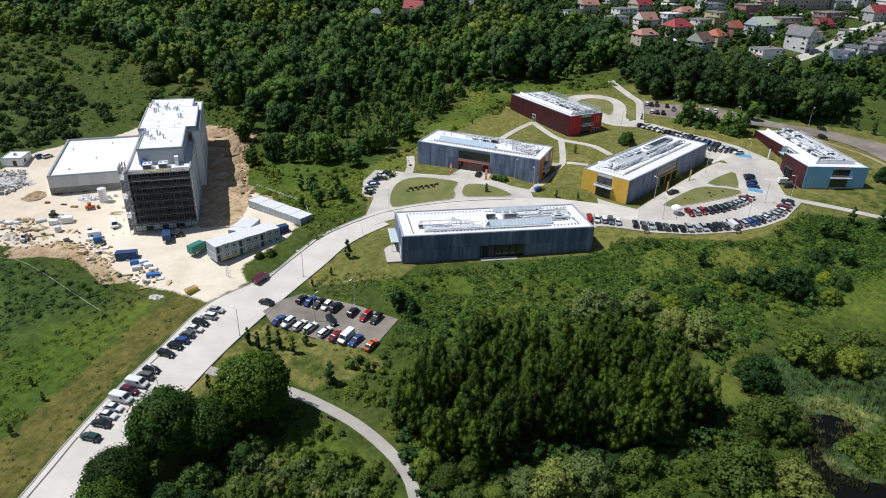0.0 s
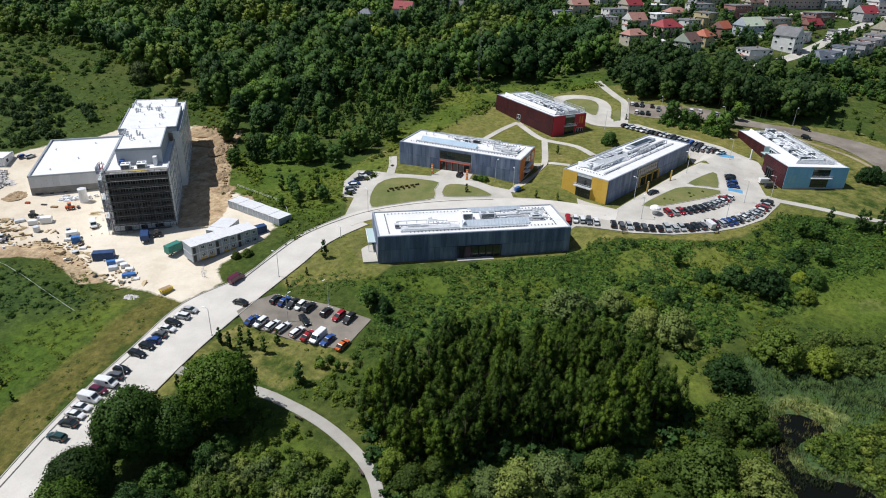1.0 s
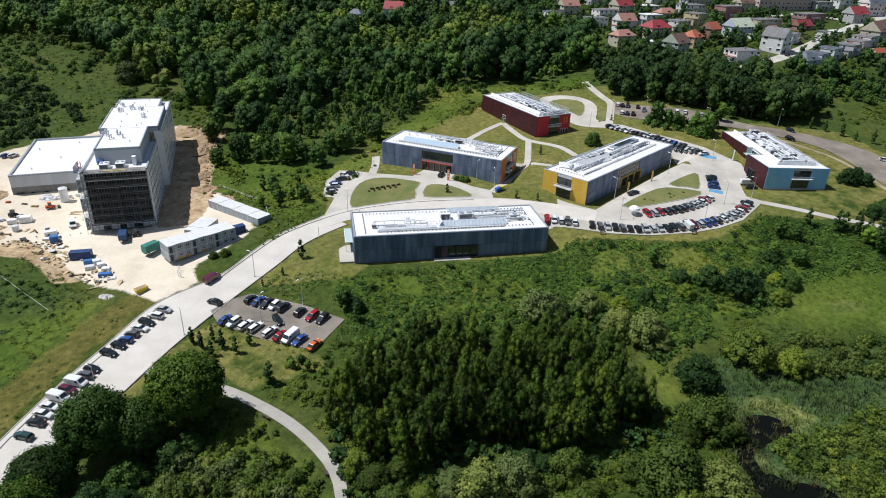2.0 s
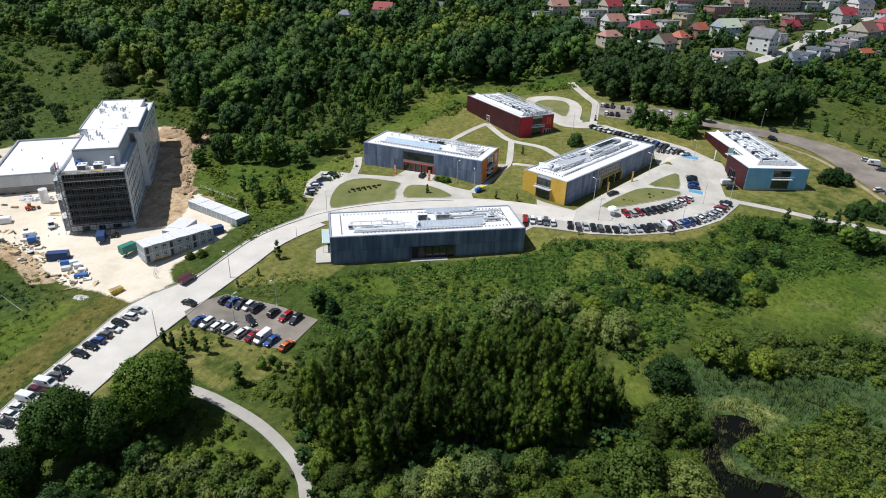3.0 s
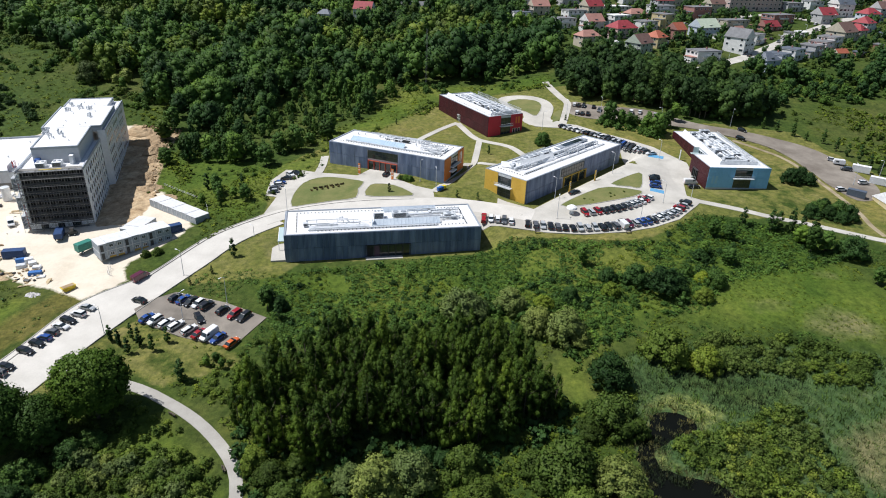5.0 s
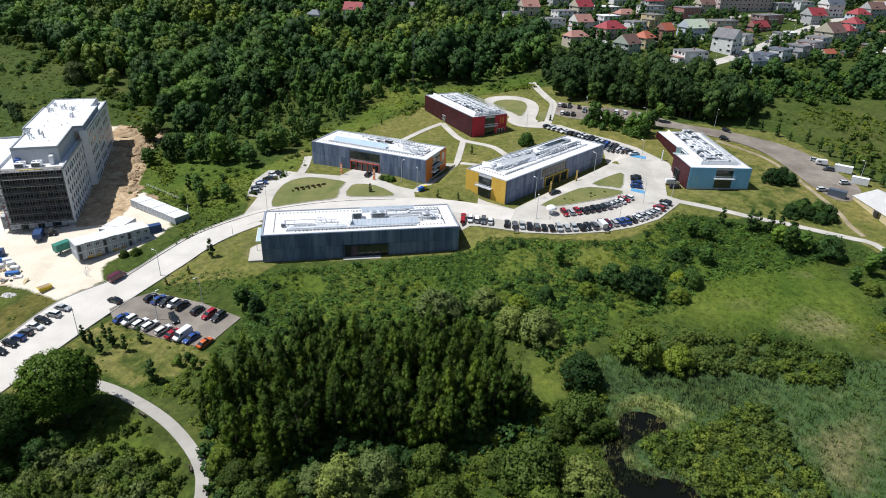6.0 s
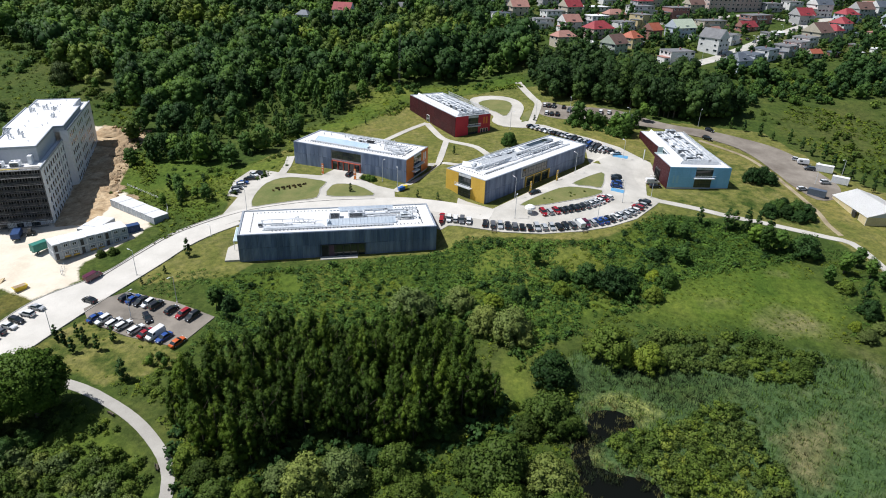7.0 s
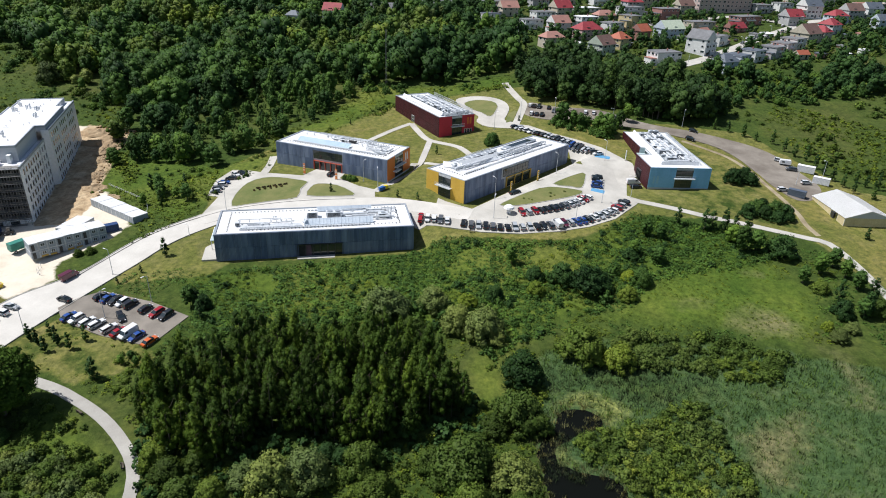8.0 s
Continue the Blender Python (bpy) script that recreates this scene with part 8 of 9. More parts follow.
def heap(name, x, y, rx, ry, high, material, words, category, seed, rough=0.35, ang=0.0):
    """A lumpy heap of loose material."""
    bm = bmesh.new()
    n, m = 30, 13
    rings = []
    for j in range(m):
        t = j / (m - 1)
        ring = []
        for k in range(n):
            a = 2 * math.pi * k / n
            q = (1 - t) * (1 + 0.3 * noise.noise(Vector((math.cos(a) * 1.4, math.sin(a) * 1.4, seed))))
            px, py = rx * q * math.cos(a), ry * q * math.sin(a)
            pz = high * (1 - (1 - t) ** 1.7) * (1 + rough * noise.noise(Vector((px * 0.6, py * 0.6, seed + 5))))
            ring.append(bm.verts.new((px, py, pz - 0.25)))
        rings.append(ring)
    for a, b in zip(rings, rings[1:]):
        for k in range(n):
            bm.faces.new((a[k], a[(k + 1) % n], b[(k + 1) % n], b[k]))
    bmesh.ops.remove_doubles(bm, verts=bm.verts[:], dist=0.01)
    for v in bm.verts:
        v.co.z += rough * (0.9 * noise.noise(v.co * 0.7) + 0.6 * noise.noise(v.co * 1.9))
    bmesh.ops.recalc_face_normals(bm, faces=bm.faces[:])
    ob = part(name, bm, material, None)
    ob.matrix_basis = pose(x, y, ground_z(x, y), 0, 0, ang)
    return tagged(ob, words, category)


EARTH = grainy("dug_earth", (0.3, 0.2, 0.11), (0.45, 0.34, 0.21), 0.35, 2.5, 0.95, 0, 0.6, 0.5)
RUBBLE = grainy("rubble", (0.42, 0.4, 0.38), (0.72, 0.7, 0.68), 1.2, 4, 0.95, 0, 0.8, 0.5)
for k, (x, y, rx, ry, hh) in enumerate(((-109, 279, 9, 5, 2.2), (-100, 274, 6, 6, 2.6), (-96, 262, 4.5, 8, 2.0), (-92, 250, 3.5, 6, 1.6), (-86, 234, 3.5, 6, 1.5), (-80, 222, 5, 4, 1.3), (-70, 213, 5, 3, 1.0), (-154.4, 210.8, 4.4, 4.6, 1.2), (-104, 268, 8, 4, 1.5))):
    heap("earth_mound", x, y, rx, ry, hh, EARTH, "brown heap of dug earth on the site", "earth mound", 3.1 * k, 0.45)
heap("rubble_mound", -169, 219, 8.5, 6.0, 2.0, RUBBLE, "pale heap of broken rubble", "rubble", 41, 0.6)
heap("rubble_mound", -145, 181.5, 4, 2.2, 0.7, RUBBLE, "pale heap of broken rubble", "rubble", 45, 0.6)
heap("rubble_mound", -82, 150.3, 3.2, 1.6, 0.6, RUBBLE, "pale heap of broken rubble", "rubble", 47, 0.6)
heap("foil_mound", -133, 210.5, 5.5, 1.6, 1.1, plain("white_foil", (0.72, 0.74, 0.77), 0.35, 0.5), "white foil-wrapped bundles against the hall", "bundles", 51, 0.7, 22)

WRAP = plain("white_wrap", (0.74, 0.75, 0.76), 0.4, 0.5)
TIMBER = grainy("sawn_timber", (0.42, 0.31, 0.17), (0.6, 0.48, 0.3), 1.5, 6, 0.85)
BLUE_WRAP = plain("blue_wrap", (0.05, 0.16, 0.42), 0.45, 0.4)
srng = np.random.default_rng(8)


def pallet_stack(x, y, ang, sx, sy, sz, material, words):
    """Goods on a pallet: deck boards on bearers, with the wrapped load on top."""
    root = root_at("pallet_stack", x, y, ground_z(x, y), ang, words, "pallet")
    for k in range(3):
        cuboid("bearer", 0, sy * k / 2 * 0.9, 0, sx, sy * k / 2 * 0.9 + sy * 0.1, 0.12, TIMBER, root)
    for k in range(4):
        cuboid("deck_board", sx * k / 4, 0, 0.12, sx * k / 4 + sx * 0.2, sy, 0.16, TIMBER, root)
    bm = bmesh.new()
    box(bm, 0.03, 0.03, 0.16, sx - 0.03, sy - 0.03, sz)
    bmesh.ops.bevel(bm, geom=bm.edges[:], offset=0.1, segments=2, affect="EDGES")
    part("load", bm, material, root)


for x, y, a, sx, sy, sz, m, wd in (
        (-133.5, 191, 20, 3.6, 2.6, 2.2, WRAP, "white wrapped goods on a pallet"), (-137, 189.8, 20, 2.8, 2.0, 1.6, WRAP, "white wrapped goods on a pallet"), (-136, 193.4, 15, 3.0, 1.6, 1.4, STEEL, "grey bundled sheets on a pallet"),
        (-120, 183, 30, 3.6, 2.4, 1.5, WRAP, "white wrapped goods on a pallet"), (-115.5, 178.5, 30, 2.6, 2.2, 2.3, BLUE_WRAP, "blue site toilet cabin with pale roof"), (-118, 172.4, -10, 2.8, 2.2, 1.0, TIMBER, "grey-brown boarded crate on the sand"),
        (-119.3, 180.3, 10, 2.2, 1.6, 0.8, WRAP, "white wrapped goods on a pallet"), (-94.6, 166, 35, 2.4, 2.0, 1.5, WRAP, "white wrapped insulation on a pallet"), (-92.4, 164.4, 35, 2.2, 2.0, 1.3, WRAP, "white wrapped insulation on a pallet"),
        (-95.6, 163, 25, 2.6, 2.0, 1.2, STEEL, "grey bundled sheets on a pallet"), (-97.6, 166, 30, 2.8, 1.6, 1.4, BLUE_WRAP, "blue-wrapped goods on a pallet"), (-90.4, 162.6, 20, 2.4, 1.8, 1.0, WRAP, "white wrapped goods on a pallet"),
        (-89.6, 159.2, 18, 3.6, 1.8, 1.2, BLUE_WRAP, "blue-wrapped goods on a pallet"), (-86.4, 158, 18, 2.4, 1.6, 0.6, WRAP, "white tarpaulin over flat goods"), (-152, 188.8, 5, 2.6, 1.6, 0.9, WRAP, "white wrapped goods on a pallet"),
        (-149.2, 189.4, 5, 1.8, 1.4, 0.8, WRAP, "white wrapped goods on a pallet"), (-155, 189.5, 5, 2.2, 1.6, 0.9, STEEL, "grey bundled sheets on a pallet"), (-142, 190.6, 40, 3.2, 1.8, 1.0, STEEL, "grey bundled sheets on a pallet"),
        (-137.2, 203.2, 0, 2.4, 1.2, 0.5, EARTH, "brown bricks on a pallet"), (-147.6, 205, 5, 1.6, 1.2, 0.6, plain("brick_red", (0.4, 0.1, 0.05), 0.8, 0.3), "red bricks on a pallet"), (-141.5, 204.6, 0, 2.0, 0.9, 0.4, DARK_METAL, "dark steel parts on a pallet"),
        (-106, 172, 40, 3.4, 0.9, 0.5, WRAP, "white wrapped pipes on a pallet"), (-111.5, 175.5, 10, 2.0, 1.2, 0.6, WRAP, "white wrapped goods on a pallet"), (-66.4, 171.4, 46, 1.4, 1.2, 1.2, plain("red_crate", (0.5, 0.03, 0.04), 0.5, 0.4), "red crate beside the site office")):
    pallet_stack(x, y, a, sx, sy, sz, m, wd)


def board_pile(x, y, ang, n, length, words):
    root = root_at("board_pile", x, y, ground_z(x, y) + 0.02, ang, words, "boards")
    for k in range(n):
        bm = bmesh.new()
        box(bm, 0, -0.12, 0, length * srng.uniform(0.7, 1.0), 0.12, 0.07)
        b = part("board", bm, TIMBER, root)
        b.matrix_basis = pose(srng.uniform(-0.4, 0.4), srng.uniform(-0.9, 0.9), 0.08 * (k % 4), 0, 0, srng.uniform(-14, 14))


for x, y, a, n, le in ((-148, 193, 20, 12, 3.5), (-150, 191, 60, 8, 3.0), (-142, 185.5, 40, 12, 4.0), (-138, 186.5, 70, 8, 3.0), (-145.5, 186, 20, 9, 3.5), (-121, 200, 15, 8, 4.0), (-119, 205, -10, 6, 3.5), (-129, 179, 8, 5, 8.5), (-108.6, 173.6, -25, 6, 6.0), (-89, 154, 25, 4, 5.0), (-155, 184, 10, 8, 3.0), (-159, 186, 30, 8, 3.0), (-162, 182, 0, 6, 4.0), (-141, 182.5, -10, 6, 3.0)):
    board_pile(x, y, a, n, le, "loose pile of sawn timber boards")


def drum(x, y, r, high, material, words, name="silo"):
    root = root_at(name, x, y, ground_z(x, y), 0, words, name)
    bm = bmesh.new()
    tube(bm, (0, 0, 0), (0, 0, high), r, r * 0.97, 16)
    part("shell", bm, material, root)
    bm = bmesh.new()
    tube(bm, (0, 0, high), (0, 0, high + 0.15), r * 1.04, r * 0.9, 16)
    part("lid", bm, STEEL, root)


drum(-128, 209.2, 1.5, 5.0, WHITE_STEEL, "white upright silo beside the hall")
drum(-131.8, 186.4, 1.1, 1.8, WHITE_STEEL, "white plastic water drum on the sand", "drum")
drum(-121.2, 186.8, 0.7, 1.4, DARK_METAL, "black plastic drum on the sand", "drum")
drum(-111.4, 173.2, 1.0, 0.9, TYRE, "stack of old black tyres", "tyre_stack")


def loader(x, y, ang, material, words):
    root = root_at("loader", x, y, ground_z(x, y), ang, words, "machine")
    bm = bmesh.new()
    extruded(bm, [(-1.6, 0.5), (-1.6, 1.4), (-0.3, 1.5), (1.0, 1.1), (1.1, 0.5)], 0.7, 0.08)
    part("body", bm, material, root)
    cuboid("cab", -0.7, -0.55, 1.4, 0.4, 0.55, 2.4, GLASS_DARK, root, "glazed cab", 0.05)
    cuboid("cab_roof", -0.8, -0.6, 2.4, 0.5, 0.6, 2.5, material, root)
    bm = bmesh.new()
    tube(bm, (0.8, -0.5, 1.2), (2.2, -0.5, 0.5), 0.1, 0.08, 6)
    tube(bm, (0.8, 0.5, 1.2), (2.2, 0.5, 0.5), 0.1, 0.08, 6)
    part("arm", bm, material, root)
    cuboid("bucket", 2.1, -0.9, 0.15, 2.9, 0.9, 0.8, DARK_METAL, root)
    wheels(root, 0.9, 0.75, 0.48)


loader(-129.5, 202.8, 30, plain("machine_orange", (0.62, 0.11, 0.03), 0.5, 0.4), "orange-red compact loader on the sand")
loader(-138.5, 195.8, 0, DARK_METAL, "dark dumper standing on the sand")
loader(-138.8, 179.4, 95, STEEL, "grey small machine beside the boards")
loader(-90.2, 184.5, 200, DARK_METAL, "dark small excavator at the foot of the block")


def skip(x, y, ang):
    root = root_at("skip", x, y, ground_z(x, y), ang, "yellow steel skip at the site corner", "skip")
    bm = bmesh.new()
    frustum(bm, (-1.2, 1.2, 0.75, 0.0), (-1.9, 1.9, 0.95, 1.3))
    part("tub", bm, plain("skip_yellow", (0.62, 0.46, 0.04), 0.6, 0.3), root)
    cuboid("contents", -1.6, -0.8, 1.28, 1.6, 0.8, 1.4, EARTH, root)


skip(-73.5, 152.6, 55)
shed = root_at("site_shed", -180.0, 231.6, ground_z(-176, 236) - 0.2, 12, "small white flat-roofed shed with a dark door", "shed")
for nm, b in (("front_wall", (0, 0, -1, 7.6, 0.2, 3.2)), ("back_wall", (0, 9.2, -1, 7.6, 9.4, 3.2)), ("left_wall", (0, 0.2, -1, 0.2, 9.2, 3.2)), ("right_wall", (7.4, 0.2, -1, 7.6, 9.2, 3.2))):
    cuboid(nm, *b, WALL_WHITE, shed)
cuboid("roof", 0.2, 0.2, 2.8, 7.4, 9.2, 3.1, ROOF_WHITE, shed)
parapet(shed, 7.6, 9.4, 3.2, 0.25, 0.1)
cuboid("door", 4.2, -0.06, 0, 5.6, 0.0, 2.2, DARK_METAL, shed)
window(shed, side_frame(None, "right", 7.6, 9.4), 2.0, 1.0, 1.4, 1.2, 2, 0, DARK_METAL)
roof_unit(shed, 3.2, 4.0, 3.1, 1.0, 1.0, 0.8, STEEL, 1)


def post_line(name, pts, step, high, rails, material, words, category):
    """A light fence: posts with rails or tape between them."""
    root = new(name)
    tagged(root, words, category)
    line = smooth_line(pts, step)
    for (ax, ay), (bx, by) in zip(line, line[1:]):
        za, zb = ground_z(ax, ay), ground_z(bx, by)
        bm = bmesh.new()
        tube(bm, (ax, ay, za - 0.2), (ax, ay, za + high), 0.06, 0.05, 5)
        part("post", bm, material, root)
        for r in rails:
            bm = bmesh.new()
            tube(bm, (ax, ay, za + r), (bx, by, zb + r), 0.03, 0.03, 5)
            part("rail", bm, material, root)


post_line("site_fence", [(-76, 223.5), (-66, 216.5), (-55, 208.2), (-50.5, 200), (-50, 194)], 3.0, 1.1, (0.6, 1.05), WRAP, "white tape fence round the site", "fence")
post_line("hose_line", [(-146, 167.5), (-135, 168), (-122, 161), (-107, 151), (-95, 143)], 5.0, 0.5, (0.5,), WRAP, "white hose carried on short posts through the grass", "hose")
post_line("site_fence", [(-66.8, 163.8), (-66.0, 160.5), (-64.2, 159.6)], 1.5, 1.9, (0.2, 1.0, 1.8), STEEL, "grey mesh gate barrier by the road", "fence")


def litter(name, poly, spacing, material, small, large, flat, words, seed, keep=None):
    """Loose blocks, boards or scraps strewn over a stretch of ground."""
    r = np.random.default_rng(seed)
    X, Y = scatter(poly, spacing, r, keep, 0.6)
    V, F = [], []
    for x, y, z in zip(X, Y, land(X, Y)):
        a, b, c = r.uniform(small, large), r.uniform(small, large) * r.uniform(0.3, 1.0), r.uniform(0.5, 1.0) * flat
        m = pose(x, y, z + c * 0.3, r.normal(0, 12), r.normal(0, 12), r.uniform(0, 180))
        k = len(V)
        for dz in (-0.5, 0.5):
            for dx, dy in ((-0.5, -0.5), (0.5, -0.5), (0.5, 0.5), (-0.5, 0.5)):
                V.append(tuple(m @ Vector((dx * a * r.uniform(0.8, 1.1), dy * b * r.uniform(0.8, 1.1), dz * c + c * 0.2))))
        F += [[k + q for q in f] for f in ((3, 2, 1, 0), (4, 5, 6, 7), (0, 1, 5, 4), (1, 2, 6, 5), (2, 3, 7, 6), (3, 0, 4, 7))]
    me = bpy.data.meshes.new(name)
    me.from_pydata(V, [], F)
    me.materials.append(material)
    tagged(new(name, me), words, "site debris", kind="stuff")


YARD = [(-156, 184), (-150.3, 194), (-143.7, 196), (-135.2, 186), (-129, 187), (-122.5, 187), (-116.2, 184.7), (-107.7, 176), (-97.4, 167), (-87.8, 164.5), (-81, 156), (-89.7, 155), (-98, 160), (-112.5, 168.5), (-122, 176), (-133.3, 176), (-143.1, 171.5), (-156, 174)]
ROUGH = [(-169, 228), (-162, 219), (-164, 210), (-172, 208), (-182, 214), (-180, 226)]
litter("loose_blocks", YARD, 2.7, WRAP, 0.3, 1.2, 0.6, "white blocks and scraps strewn over the yard", 61, patchy(0.09, 0.1, 3.0))
litter("loose_boards", YARD, 2.9, TIMBER, 0.6, 3.0, 0.25, "loose timber boards strewn over the yard", 62, patchy(0.08, -0.1, 8.0))
litter("broken_brick", YARD, 2.0, EARTH, 0.3, 1.1, 0.5, "broken brown brick and clods strewn over the yard", 63, patchy(0.1, 0.0, 13.0))
litter("dark_scrap", YARD, 4.2, DARK_METAL, 0.5, 1.8, 0.6, "dark scrap lying about the yard", 64, patchy(0.08, 0.05, 17.0))
litter("broken_concrete", ROUGH, 1.2, RUBBLE, 0.5, 1.6, 1.6, "broken concrete lying over the rubble heap", 65)
litter("broken_stone", [(-120, 206), (-104, 204), (-100, 190), (-106, 186), (-114, 184), (-118, 196)], 3.4, RUBBLE, 0.3, 1.3, 0.4, "scattered broken stone at the tower's foot", 66)
litter("loose_sheets", [(-138, 211), (-125.5, 215), (-125, 212), (-137, 208)], 1.3, WRAP, 0.8, 1.9, 1.1, "white foil-wrapped insulation piled along the hall", 67)
litter("clods", [(-116, 288), (-92, 284), (-90, 256), (-80, 224), (-68, 210), (-76, 214), (-92, 244), (-98, 270)], 2.6, EARTH, 0.4, 1.6, 0.8, "loose clods of dug earth along the trench", 68)


# ---- houses on the hill ----
def plaster(name, c):
    return grainy("plaster_" + name, tuple(v * 0.85 for v in c), c, 0.6, 3, 0.85, 0, 0.05)


PLASTER = {"white": plaster("white", (0.82, 0.82, 0.8)), "cream": plaster("cream", (0.6, 0.54, 0.43)), "yellow": plaster("yellow", (0.64, 0.53, 0.3)), "grey": plaster("grey", (0.5, 0.5, 0.5)),
           "blue": plaster("blue", (0.58, 0.65, 0.72)), "green": plaster("green", (0.5, 0.56, 0.46)), "brick": plaster("brick", (0.4, 0.2, 0.17)), "pink": plaster("pink", (0.58, 0.47, 0.43))}
ROOFS = {"red": grainy("tile_red", (0.26, 0.03, 0.04), (0.35, 0.05, 0.058), 0.5, 5, 0.7), "orange": grainy("tile_orange", (0.36, 0.095, 0.05), (0.45, 0.135, 0.075), 0.5, 5, 0.7), "brown": grainy("tile_brown", (0.15, 0.085, 0.07), (0.2, 0.12, 0.1), 0.5, 5, 0.8),
         "grey": grainy("roof_felt", (0.15, 0.152, 0.16), (0.22, 0.222, 0.23), 0.5, 5, 0.85), "slate": grainy("roof_slate", (0.09, 0.11, 0.14), (0.14, 0.16, 0.19), 0.5, 5, 0.6), "white": ROOF_WHITE, "green": grainy("roof_green", (0.5, 0.58, 0.44), (0.6, 0.67, 0.52), 0.5, 5, 0.7), "salmon": grainy("roof_salmon", (0.36, 0.18, 0.145), (0.44, 0.23, 0.185), 0.5, 5, 0.8)}


def far_window(wide, high, frame_mat):
    """A small framed window with its pane, for houses far off."""
    bm = bmesh.new()
    t = 0.1
    for x0, x1, z0, z1 in ((0, wide, 0, t), (0, wide, high - t, high), (0, t, t, high - t), (wide - t, wide, t, high - t)):
        box(bm, x0, -0.12, z0, x1, 0.0, z1)
    k = len(bm.faces)
    box(bm, t, -0.06, t, wide - t, -0.03, high - t)
    bm.faces.ensure_lookup_table()
    for f in bm.faces[k:]:
        f.material_index = 1
    me = bpy.data.meshes.new("window")
    bm.to_mesh(me)
    bm.free()
    me.materials.append(frame_mat)
    me.materials.append(GLASS_DARK)
    return me


HOUSE_WINDOW = far_window(1.5, 1.35, WALL_WHITE)
WIDE_WINDOW = far_window(2.4, 1.4, WALL_WHITE)
HOUSE_DOOR = far_window(1.1, 2.1, TRIM)


def house(x, y, ang, w, d, storeys, roof, wall, tile, words, category="house"):
    """A house with walls, windows and doors on all sides, a roof and a chimney."""
    h = 2.9 * storeys
    cx, cy = math.cos(radians(ang)), math.sin(radians(ang))
    ox, oy = x - cx * w / 2 + cy * d / 2, y - cy * w / 2 - cx * d / 2
    root = root_at("house" if category == "house" else "apartment_block", ox, oy, ground_z(x, y) - 0.2, ang, words, category)
    m, t = PLASTER[wall], ROOFS[tile]
    bm = bmesh.new()
    box(bm, 0, 0, -2.5, w, d, h)
    part("wall", bm, m, root)
    over = 0.5
    if roof == "flat":
        cuboid("roof", -0.25, -0.25, h, w + 0.25, d + 0.25, h + 0.3, t, root)
        cuboid("roof_edge", -0.3, -0.3, h - 0.15, w + 0.3, d + 0.3, h - 0.01, m, root)
        top = h + 0.3
    else:
        rise = min(w, d) * (0.45 if roof == "gable" else 0.36)
        inset = 0.0 if roof == "gable" else min(w, d) * 0.42
        bm = bmesh.new()
        low = [bm.verts.new(p) for p in ((-over, -over, h - 0.1), (w + over, -over, h - 0.1), (w + over, d + over, h - 0.1), (-over, d + over, h - 0.1))]
        if w >= d:
            rid = [bm.verts.new((-over + inset, d / 2, h + rise)), bm.verts.new((w + over - inset, d / 2, h + rise))]
            fs = ((low[0], low[1], rid[1], rid[0]), (low[2], low[3], rid[0], rid[1]), (low[1], low[2], rid[1]), (low[3], low[0], rid[0]))
        else:
            rid = [bm.verts.new((w / 2, -over + inset, h + rise)), bm.verts.new((w / 2, d + over - inset, h + rise))]
            fs = ((low[1], low[2], rid[1], rid[0]), (low[3], low[0], rid[0], rid[1]), (low[0], low[1], rid[0]), (low[2], low[3], rid[1]))
        gables = []
        for k, f in enumerate(fs):
            face = bm.faces.new(f)
            if len(f) == 3 and roof == "gable":
                gables.append(face)
        bm.faces.new(low[::-1])
        bmesh.ops.recalc_face_normals(bm, faces=bm.faces[:])
        ob = part("roof", bm, t, root)
        if roof == "gable":
            ob.data.materials.append(m)
            for f in ob.data.polygons:
                if len(f.vertices) == 3:
                    f.material_index = 1
        top = h + rise * 0.6
    cuboid("chimney", w * 0.62, d * 0.55, h - 0.2, w * 0.62 + 0.7, d * 0.55 + 0.6, top + 1.2, PLASTER["brick"], root)
    r = np.random.default_rng(int(x * 7 + y * 3) % 9973)
    for side, length in (("front", w), ("left", d), ("right", d)):
        fm = side_frame(None, side, w, d)
        cols = max(2, int(length / 3.4))
        for q in range(storeys):
            for k in range(cols):
                xx = length * (k + 0.5) / cols - 0.7
                if q == 0 and k == cols // 2 and side == "front":
                    put(HOUSE_DOOR, "door", root, fm @ pose(xx, 0, 0.3))
                elif category != "house" or r.random() < 0.72:
                    put(WIDE_WINDOW if r.random() < 0.3 and xx + 2.5 < length else HOUSE_WINDOW, "window", root, fm @ pose(xx, 0, 2.9 * q + 1.1))
    if category == "house" and w > 9:
        # a lower wing on one side, with a roof of its own
        e, depth, tall = (-1, 1)[int(r.integers(2))], d * r.uniform(0.45, 0.75), 2.9 * max(1, storeys - 1) - 0.2
        long = r.uniform(2.8, 4.2)
        xa, xb = (-long, 0.0) if e < 0 else (w, w + long)
        cuboid("wing", xa, 0.6, -2.5, xb, 0.6 + depth, tall, m, root)
        cuboid("wing_roof", xa - 0.25, 0.35, tall, xb + 0.25, 0.85 + depth, tall + 0.22, ROOFS[("grey", "slate", "salmon")[int(r.integers(3))]], root)
        put(HOUSE_WINDOW, "window", root, pose(xa + long / 2 - 0.75, 0.6, 1.0))
        if roof != "flat":
            # a dormer with a pane, set into the slope towards the street
            dx = w * r.uniform(0.25, 0.5)
            cuboid("dormer", dx, d * 0.08, h - 0.1, dx + 2.2, d * 0.42, h + 1.35, m, root)
            cuboid("dormer_roof", dx - 0.2, d * 0.08 - 0.25, h + 1.35, dx + 2.4, d * 0.46, h + 1.5, t, root)
            put(HOUSE_WINDOW, "window", root, pose(dx + 0.35, d * 0.08, h - 0.08))
